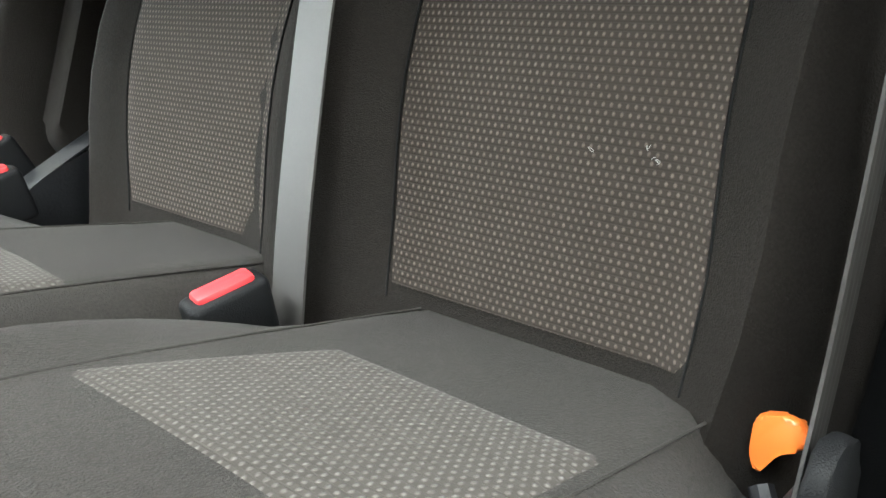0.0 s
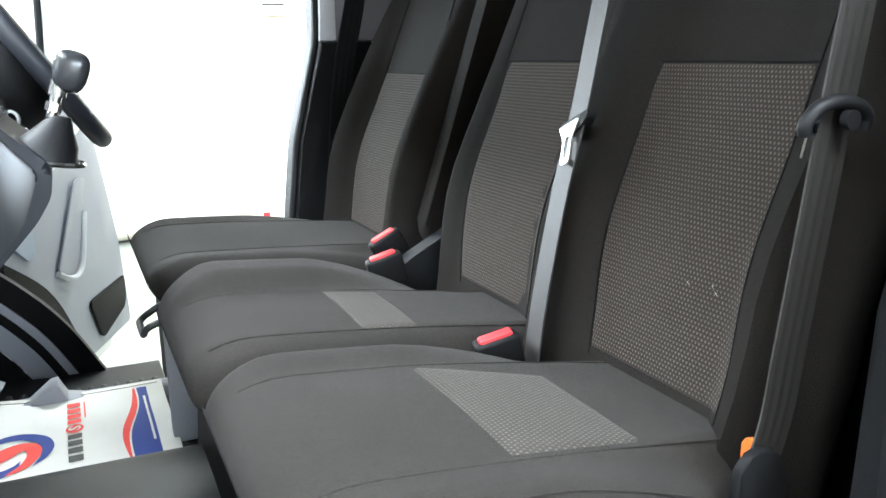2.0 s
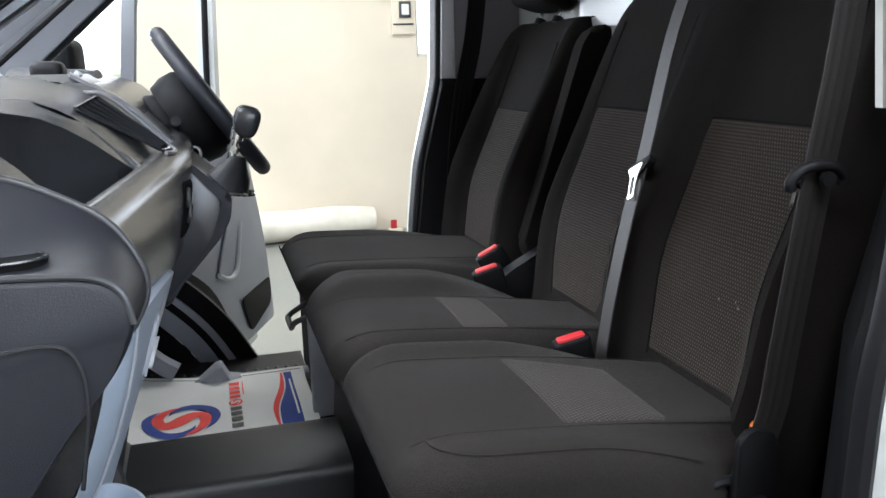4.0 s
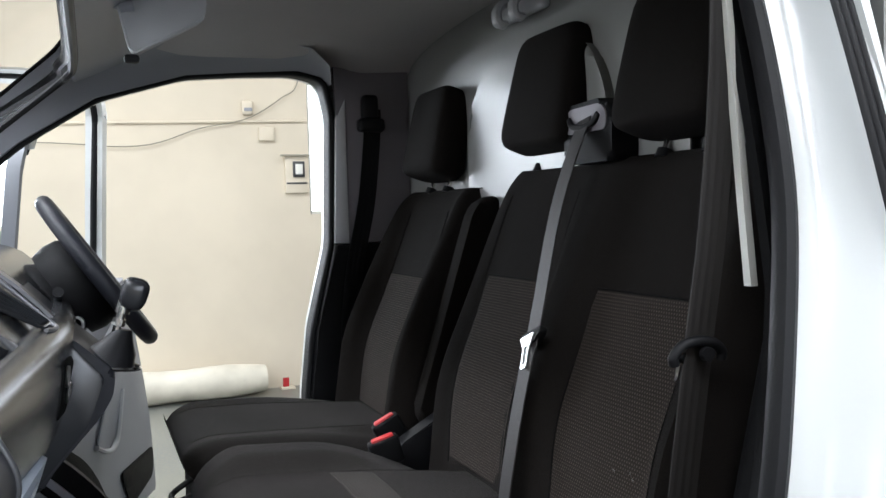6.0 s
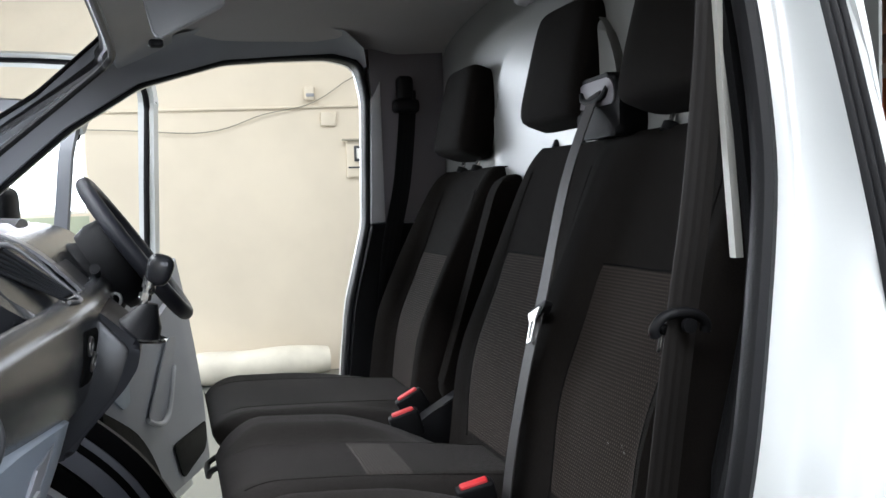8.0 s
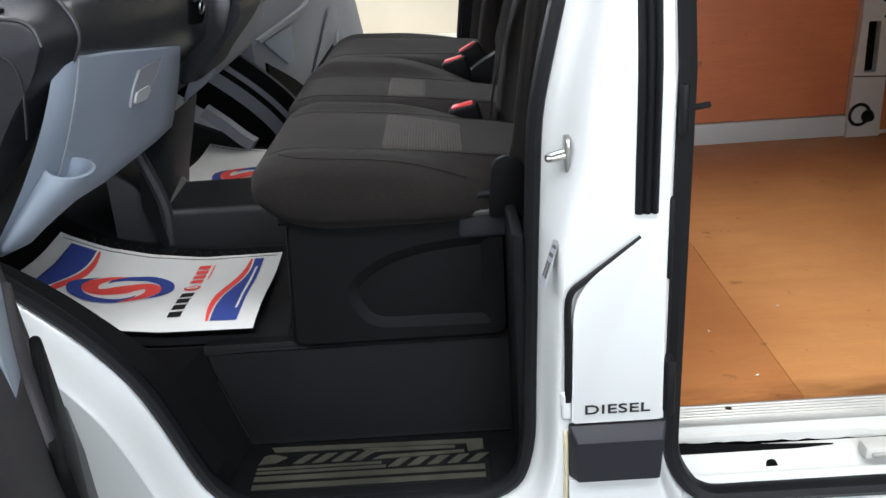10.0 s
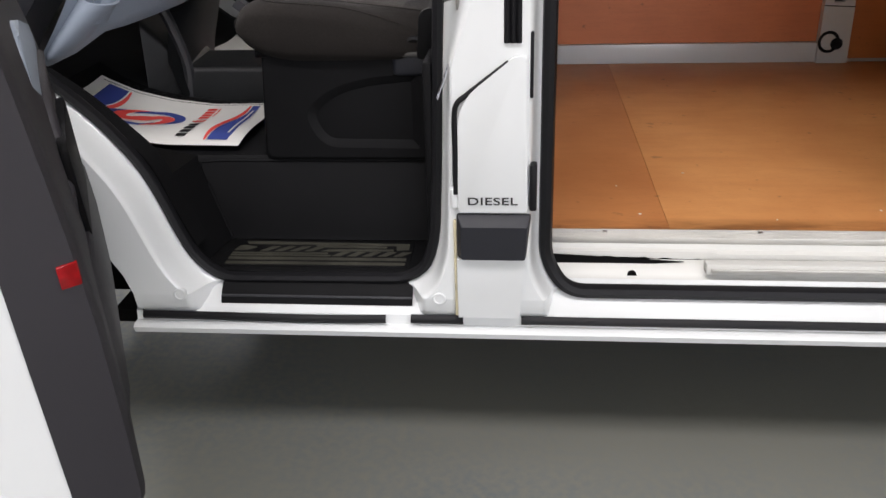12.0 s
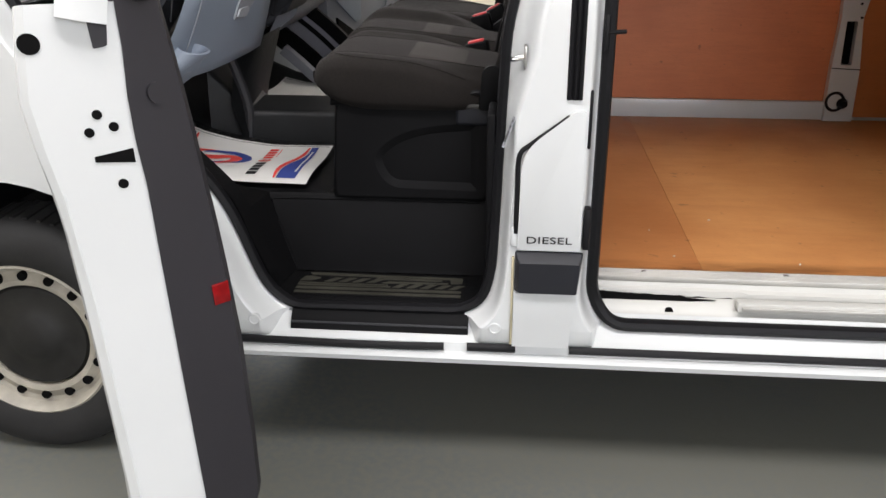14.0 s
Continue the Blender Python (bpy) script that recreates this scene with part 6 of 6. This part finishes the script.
part("ignition_ring", tube([Vector((-0.74 + 0.016 * math.cos(a), 1.41, 1.30 + 0.016 * math.sin(a))) for a in [2 * math.pi * k / 16 for k in range(16)]], 0.004, 6, True), STEEL, swl)
part("cluster_cowl", loft([[(-1.10, 1.50 + 0.19 * math.cos(a), 1.40 + 0.10 * math.sin(a)) for a in [math.pi * k / 12 for k in range(13)]], [(-0.93, 1.50 + 0.175 * math.cos(a), 1.40 + 0.09 * math.sin(a)) for a in [math.pi * k / 12 for k in range(13)]]], True, True), DASH_LOW, dash)
part("cluster_face", box((-0.934, 1.36, 1.39), (-0.926, 1.64, 1.465), 0.004), SEAM, dash)
part("dash_top_pod", box((-1.02, 1.20, 1.47), (-0.96, 1.27, 1.508), 0.015, 3), RUBBER, dash)
# driver's knee panel and pedals' side trims
part("knee_panel", prism(rounded([(-0.79, 1.24), (-0.76, 1.20), (-0.84, 1.02), (-0.95, 0.94)], 0.02), "y", 1.28, 1.82, 0.01), TRIMGREY, dash)
sd = thing("far_sill_trim", "grey and black trim bands beside the driver footwell", "trim", kind="structure")
for mt, off, wd in ((PLASTIC, -0.075, 0.085), (TRIMGREY, 0.0, 0.046), (PLASTIC, 0.034, 0.020), (TRIMGREY, 0.054, 0.018), (PLASTIC, 0.090, 0.050)):
    part("trim_band", ribbon(smooth_path([(-1.12 + off * 0.72, 1.80, 1.02 + off * 0.70), (-0.92 + off * 0.72, 1.80, 0.87 + off * 0.70), (-0.80 + off * 0.8, 1.80, 0.75 + off * 0.6), (-0.72 + off * 0.95, 1.80, 0.62 + off * 0.3)]), (0.7, 0, 0.7), wd, 0.03), mt, sd)



part("foot_rest", ribbon(smooth_path([(-0.985, 1.62, 0.845), (-0.92, 1.62, 0.79), (-0.87, 1.615, 0.745), (-0.836, 1.61, 0.722)]), (0.5, 0, 0.8), 0.036, 0.05), TRIMGREY, sd)

# ---------------------------------------------------------------- doors
def cab_door(name, m, label, mirror=False, full=True):
    """A cab door in its own frame: x from the hinge to the free edge, y towards the cab, z up; the window is wound down."""
    d = thing(name, label, "door")
    L, zb, belt, top = (0.93 if mirror else 0.95), 0.40, 1.295, 1.84
    def hip(z):
        """The painted face steps back a little round the latch."""
        return -0.006 * max(0.0, 1 - abs(z - 1.15) / 0.09) if not mirror else 0.0

    # outer skin and shut face, from a plan section carried up the door
    zs = [0.40, 0.46, 0.60, 0.80, 0.92, 1.0, 1.06, 1.12, 1.18, 1.24, belt]
    bulge = {0.40: 0.02, 0.46: 0.008, 0.60: 0.0, 0.80: 0.0, 0.92: 0.002, 1.0: 0.004, 1.06: 0.010, 1.12: 0.020, 1.18: 0.026, 1.24: 0.016, belt: 0.004}
    rows = []
    for z in zs:
        o = (-0.138 if mirror else -0.113) - bulge[z] * (1.0 if mirror else 0.8)
        o += 0.03 if z < 0.45 else 0
        rows.append([(0.02, -0.01, z), (0.0, -0.06, z), (0.0, o + 0.02, z), (0.02, o, z), (0.45, o - 0.008, z), (L - 0.03, o, z), (L - 0.006, o + 0.004, z), (L, o + 0.014, z), (L, -0.06, z), (L, -0.002 + hip(z), z), (L - 0.03, hip(z), z)])
    part("door_shell", loft(rows, True, True), WHITE, d, "white painted door shell", smooth=30)
    part("shut_face_seam", tube([(L - 0.001, -0.096, 0.47), (L - 0.001, -0.098, 0.90), (L - 0.001, -0.106, 1.06)], 0.003, 6), WHITE, d)
    # holes for bolts and latch
    for y, z, r in ((-0.106, 1.250, 0.013), (-0.047, 1.159, 0.0062), (-0.030, 1.142, 0.0062), (-0.060, 1.137, 0.0062), (-0.032, 1.066, 0.0065)):
        part("bolt_hole", rod((L - 0.01, y, z), (L + 0.0012, y, z), r, 18), SEAM, d)
    part("latch_slot", prism([(-0.060, 1.105), (-0.012, 1.112), (-0.012, 1.093), (-0.060, 1.098)], "x", L - 0.01, L + 0.0014), SEAM, d)
    part("latch_plate", prism(rounded([(-0.036, 1.240), (-0.019, 1.243), (-0.006, 1.330), (-0.040, 1.330)], 0.003), "x", L, L + 0.0022), DOORTRIM, d)
    # inner trim that wraps round the free edge
    trim = [(0.05, 0.0), (0.05, 0.05), (0.12, 0.07), (0.5, 0.075), (0.80, 0.084), (L - 0.040, 0.088), (L - 0.025, 0.080), (L + 0.004, -0.004)] if not mirror else [(0.05, 0.0), (0.05, 0.05), (0.12, 0.07), (0.5, 0.075), (0.80, 0.084), (L - 0.014, 0.086), (L + 0.004, 0.074), (L + 0.006, -0.004)]
    rows = []
    for z, k, dz in ((0.50, 0.94, 1), (0.52, 0.99, 1), (0.62, 1.03, 0), (0.80, 1.05, 0), (0.92, 0.99, 0), (1.0, 0.93, 0), (1.06, 0.88, 0), (1.12, 0.83, 0), (1.18, 0.77, 0), (1.24, 0.70, 0), (belt - 0.01, 0.64, 0), (belt + 0.022, 0.60, 0)):
        rows.append([(x, y * k + (hip(z) if n_ == 7 else 0.0), z - (0.035 * (1 - y / 0.086) if dz else 0)) for n_, (x, y) in enumerate(trim)])
    part("door_trim", loft(rows, True, True), DOORTRIM if not mirror else TRIMGREY, d, "slate plastic door trim" if not mirror else "grey plastic door trim", smooth=35)
    if not mirror:
        part("door_pocket", loft([[(0.16, 0.076, z), (0.18, 0.076 + w_, z), (0.70, 0.076 + w_, z), (0.80, 0.076, z)] for z, w_ in ((0.52, 0.006), (0.56, 0.014), (0.70, 0.018), (0.78, 0.014), (0.79, 0.010))], False, True), DOORTRIM, d)
    if mirror:
        part("armrest", ribbon([(0.03, 0.086, 1.03), (0.40, 0.09, 1.12), (0.76, 0.088, 1.225)], (0.3, 0, 1), 0.035, 0.02), TRIMGREY, d)
        part("map_panel", prism(rounded([(0.08, 1.0), (0.30, 1.06), (0.29, 0.90), (0.24, 0.89)], 0.012, 3), "y", 0.074, 0.081, 0.002), BLUEGREY, d)
        part("bin_opening", prism(rounded([(0.58, 0.675), (0.915, 0.680), (0.885, 0.575), (0.64, 0.53)], 0.03, 3), "y", 0.084, 0.092, 0.003), PLASTIC, d, "dark door bin opening")
        part("pull_recess", prism(rounded([(0.40, 0.82), (0.50, 0.785), (0.57, 0.82), (0.72, 1.06), (0.64, 1.07)], 0.025, 4), "y", 0.0835, 0.0885, 0.002), TRIMGREY, d)
        part("pull_ledge", tube(smooth_path([(0.40, 0.086, 0.815), (0.45, 0.096, 0.79), (0.51, 0.098, 0.785), (0.57, 0.096, 0.82), (0.66, 0.09, 0.95)]), 0.009, 8, up=(0, 1, 0)), PILLAR, d)
        part("lower_trim", prism(smooth_path([(0.06, 0.48), (0.30, 0.475), (0.475, 0.47), (0.475, 0.50), (0.42, 0.65), (0.29, 0.80), (0.06, 0.93)], 4), "y", 0.082, 0.096, 0.004), PLASTIC, d)
    else:
        part("armrest", prism(rounded([(0.30, 0.95), (0.58, 0.935), (0.63, 0.99), (0.63, 1.14), (0.57, 1.19), (0.30, 1.16)], 0.03, 4), "y", 0.050, 0.069, 0.016, 4), BLUEGREY, d, "blue-grey door armrest panel")
        part("door_pull", tube(smooth_path([(0.60, 0.070, 0.84), (0.575, 0.074, 0.89), (0.55, 0.074, 0.935), (0.45, 0.070, 1.02), (0.30, 0.068, 1.07)]), 0.012, 10, up=(0, 1, 0)), DOORTRIM, d)
        part("map_panel", prism(rounded([(0.25, 0.76), (0.56, 0.76), (0.60, 0.95), (0.25, 0.95)], 0.03, 4), "y", 0.076, 0.09, 0.006), PLASTIC, d)
    if full:
        part("edge_reflector", prism(rounded([(L - 0.0135, 0.058), (L - 0.0225, 0.0835), (L - 0.040, 0.0835), (L - 0.032, 0.058)], 0.002, 2), "z", 0.862, 0.894, 0.002, 2), REFLECT, d, "red plastic edge reflector")
        part("trim_screw_cover", rod((L - 0.028, 0.022, 1.18), (L - 0.0075, 0.031, 1.18), 0.014, 20), DOORTRIM, d)
        part("bottom_rubber", box((0.5, -0.11, 0.385), (L - 0.01, -0.075, 0.43), 0.012, 2), RUBBER, d)
    # rear window post above the waist, leaning in; the far door shows its whole frame
    fr = [(0.13, 1.22), (0.20, 1.70), (0.34, 1.89), (0.60, 1.95), (0.86, 1.965), (L - 0.015, 1.90), (L - 0.01, belt)] if mirror else [(L - 0.06, top), (L - 0.02, 1.74), (L - 0.008, belt - 0.02)]
    pts = smooth_path([(x, -0.05 + (0.3 if mirror else 0.85) * lean(z), z) for x, z in rounded([(*p,) for p in fr], 0.06, 4, False)], 2)
    if mirror:
        front = [p for p in pts if p.x < 0.24]
        pts = pts[len(front) - 1:]
        part("window_post", sweep(front, [(-0.010, -0.02), (0.010, -0.02), (0.010, 0.02), (-0.010, 0.02)], False, (0, 1, 0)), TRIMGREY, d)
    part("window_frame", sweep(pts, [(-0.028, -0.03), (0.022, -0.03), (0.03, 0.0), (0.022, 0.028), (-0.028, 0.028), (-0.032, 0.0)], False, (0, 1, 0)), WHITE, d, smooth=35)
    if mirror:
        pts2 = [p + (Vector((0.47, p.y, 1.45)) - p).normalized() * 0.036 for p in pts]
        part("glass_channel", sweep(pts2, circle(0.011, 8), False, (0, 1, 0)), RUBBER, d)
    else:
        part("post_trim", box((L - 0.05, -0.02, belt), (L + 0.004, 0.045, 1.70), 0.015, 3), DOORTRIM, d, "slate window post trim")
    part("waist_seal", tube([(0.12, -0.03, belt + 0.006), (L - 0.02, -0.03, belt + 0.006)], 0.009, 8), RUBBER, d)
    if mirror:
        part("mirror_housing", box((0.10, -0.36, 1.30), (0.22, -0.17, 1.58), 0.03, 3), RUBBER, d, "black door mirror")
    # the waist dips towards the hinge, and the near door leans as it hangs
    for o in d.children:
        for v in o.data.vertices:
            x, y, z = v.co
            if 1.0 < z < 1.33:
                z -= 0.19 * max(0.0, 1 - x / L) * min(1.0, (z - 1.0) / 0.295)
            if not mirror:
                y -= 0.043 * (z - 0.525)
            else:
                x *= (0.98 - 0.205 * (z - 0.45) if z < 1.33 else 0.80 - 0.085 * (z - 1.33)) / L
            v.co = (x, y, z)
    d.matrix_world = m
    return d


cab_door("passenger_door", pose(-0.94, 0.07, 0, 0, 0, -62), "white passenger door standing open with slate trim")
M2 = Matrix.Translation((-0.93, 1.92, 0)) @ Euler((0, 0, radians(69))).to_matrix().to_4x4() @ Matrix.Diagonal((1, -1, 1, 1))
cab_door("driver_door", M2, "white driver door standing open with grey trim", True, False)

# ---------------------------------------------------------------- front wheel
wh = thing("front_wheel", "dusty cream steel wheel with a black tyre", "wheel", at=(-1.29, 0.0, 0.335))


def spun(prof, n=56):
    return [[(r * math.cos(a), y, r * math.sin(a)) for r, y in prof] for a in [2 * math.pi * k / n for k in range(n + 1)]]


ty = loft(spun([(0.215, 0.055), (0.225, 0.045), (0.27, 0.034), (0.305, 0.04), (0.325, 0.058), (0.333, 0.08), (0.335, 0.15), (0.333, 0.22), (0.30, 0.25), (0.22, 0.25)]))
part("tyre", ty, TYRE, wh)
for k in range(60):
    a = 2 * math.pi * k / 60
    b = box((-0.006, 0.085, 0.331), (0.006, 0.215, 0.3385), 0.001, 1, m=Euler((0, a, 0)).to_matrix().to_4x4())
    part("tread_block", b, TYRE, wh, smooth=0)
rim = part("rim", loft(spun([(0.217, 0.075), (0.219, 0.052), (0.213, 0.048), (0.206, 0.056), (0.20, 0.085), (0.188, 0.09), (0.165, 0.078), (0.150, 0.082), (0.148, 0.12)])), RIM, wh, "dusty cream steel rim")
part("hub_cover", loft(spun([(0.150, 0.10), (0.140, 0.083), (0.10, 0.085), (0.07, 0.075), (0.05, 0.06), (0.0001, 0.058)], 40)), DUST, rim, "dusty black hub cover")
for k in range(16):
    a = 2 * math.pi * k / 16
    part("rim_hole", rod((0.177 * math.cos(a), 0.076, 0.177 * math.sin(a)), (0.177 * math.cos(a), 0.10, 0.177 * math.sin(a)), 0.0125, 14), SEAM, rim)
part("wheel_arch_liner", loft([[(-1.29 + (arch_radius(a) - 0.004) * math.cos(a), y, 0.36 + (arch_radius(a) - 0.004) * math.sin(a)) for a in [math.pi * k / 24 for k in range(25)]] for y in (0.03, 0.10)]), SEAM, van)
part("arch_back", box((-1.72, 0.40, 0.25), (-0.98, 0.42, 0.66)), SEAM, van, smooth=0)

# ---------------------------------------------------------------- load space
ld = thing("load_floor", "varnished brown plywood load floor with scuffs", "floor", kind="structure")
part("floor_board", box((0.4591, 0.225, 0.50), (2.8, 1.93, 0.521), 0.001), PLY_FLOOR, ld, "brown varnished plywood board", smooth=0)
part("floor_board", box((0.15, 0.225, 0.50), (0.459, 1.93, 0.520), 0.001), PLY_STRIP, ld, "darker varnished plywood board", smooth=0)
al = part("edge_trim", box((0.16, 0.185, 0.508), (2.8, 0.236, 0.5235), 0.002), ALU, ld, "ribbed aluminium floor edge")
for k in range(5):
    part("edge_rib", tube([(0.16, 0.190 + 0.009 * k, 0.524), (2.8, 0.190 + 0.009 * k, 0.524)], 0.0018, 5), ALU, al)
for x in (0.305, 0.66, 1.02):
    part("edge_screw", rod((x, 0.214, 0.523), (x, 0.214, 0.5265), 0.006, 12), STEEL, al)
random.seed(31)
rows = []
for i in range(26):
    x = 0.165 + 0.0152 * i
    k = min(1.0, (x - 0.16) / 0.36)
    rows.append([(x, 0.186, 0.508), (x, 0.182, 0.498), (x, 0.172, 0.494), (x, 0.169, 0.487 - 0.010 * k + random.uniform(-0.002, 0.002))])
rows += [[(x, 0.186, 0.508), (x, 0.182, 0.495), (x, 0.17, 0.490), (x, 0.168, 0.477)] for x in (0.56, 0.9, 2.8)]
part("edge_skirt", loft(rows), WHITE_IN, ld)
part("inner_sill", loft([[(x, 0.165, 0.478), (x, 0.15, 0.474), (x, 0.135, 0.455), (x, 0.12, 0.440), (x, 0.10, 0.436)] for x in (0.16, 0.5, 1.0, 2.8)]), WHITE_IN, ld)
part("sill_gap", prism([(0.165, 0.497), (0.48, 0.479), (0.34, 0.468), (0.165, 0.464)], "y", 0.150, 0.1535), SEAM, ld, smooth=0)
part("sill_hole", rod((0.363, 0.140, 0.452), (0.363, 0.132, 0.4505), 0.011, 18), SEAM, ld)
part("door_rail", box((0.525, 0.118, 0.463), (2.8, 0.150, 0.488), 0.004), WHITE_IN, ld)
part("door_rail_lip", box((0.535, 0.112, 0.470), (2.8, 0.118, 0.480), 0.002), ALU, ld)
sw_ = thing("load_wall", "plywood-lined side wall of the load space", "wall", kind="structure")
part("wall_board", box((0.25, 1.945, 0.60), (1.32, 1.955, 1.90), 0.001), PLY_WALL, sw_, "red-brown varnished plywood panel", smooth=0)
part("wall_board", box((1.38, 1.948, 0.53), (2.8, 1.958, 1.90), 0.001), PLY_WALL2, sw_, "orange-brown varnished plywood panel", smooth=0)
part("skirting", box((0.25, 1.925, 0.521), (1.29, 1.944, 0.60), 0.003), WHITE, sw_, "white painted lower rail")
post = rounded([(1.283, 0.505), (1.403, 0.505), (1.400, 0.74), (1.378, 0.95), (1.395, 1.05), (1.462, 1.20), (1.47, 1.60), (1.47, 1.92), (1.268, 1.92), (1.275, 1.3), (1.29, 0.95), (1.283, 0.75)], 0.012, 3)
slot = [(p.x, p.y) for p in rounded([(1.318, 0.76), (1.362, 0.76), (1.358, 0.94), (1.314, 0.94)], 0.006)]
bm = panel_with_holes([(p.x, p.y) for p in post], [slot], 1.905, 1.94)
part("wall_post", bm, WHITE, sw_, "white painted steel post with a slot")
part("post_slot", box((1.31, 1.938, 0.75), (1.37, 1.941, 0.95)), SEAM, sw_, smooth=0)
part("post_seam", tube([(1.284, 1.903, 0.748), (1.402, 1.903, 0.742)], 0.002, 6, up=(0, 0, 1)), SEAM, sw_)
for x, z in ((1.37, 0.955), (1.36, 1.01), (1.44, 1.26)):
    part("post_hole", rod((x, 1.90, z), (x, 1.906, z), 0.005, 12), SEAM, sw_)
tr_ = thing("lashing_ring", "black lashing ring at the foot of the post", "ring")
part("ring", tube([Vector((1.318 + 0.036 * math.cos(a), 1.897, 0.607 + 0.038 * math.sin(a))) for a in [2 * math.pi * k / 24 for k in range(24)]], 0.006, 8, True, (0, 1, 0)), RUBBER, tr_)
part("ring_anchor", rod((1.352, 1.905, 0.598), (1.352, 1.88, 0.598), 0.024, 16, 0.014), RUBBER, tr_)
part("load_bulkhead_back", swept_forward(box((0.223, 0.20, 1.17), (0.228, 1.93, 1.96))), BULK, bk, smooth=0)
for x, y, a in ((0.40, 0.33, 0.4), (0.72, 0.30, 1.2), (0.98, 0.36, 2.0), (0.55, 0.62, 0.1), (0.36, 0.52, 1.6)):
    solo("wood_chip", box((-0.004, -0.0018, 0.0), (0.004, 0.0018, 0.0016), 0.0007, 1, m=Matrix.Translation((x, y, 0.5212)) @ Euler((0, 0, a)).to_matrix().to_4x4()), PAPER, "tiny pale chip lying on the plywood load floor", "debris", "wood chips")
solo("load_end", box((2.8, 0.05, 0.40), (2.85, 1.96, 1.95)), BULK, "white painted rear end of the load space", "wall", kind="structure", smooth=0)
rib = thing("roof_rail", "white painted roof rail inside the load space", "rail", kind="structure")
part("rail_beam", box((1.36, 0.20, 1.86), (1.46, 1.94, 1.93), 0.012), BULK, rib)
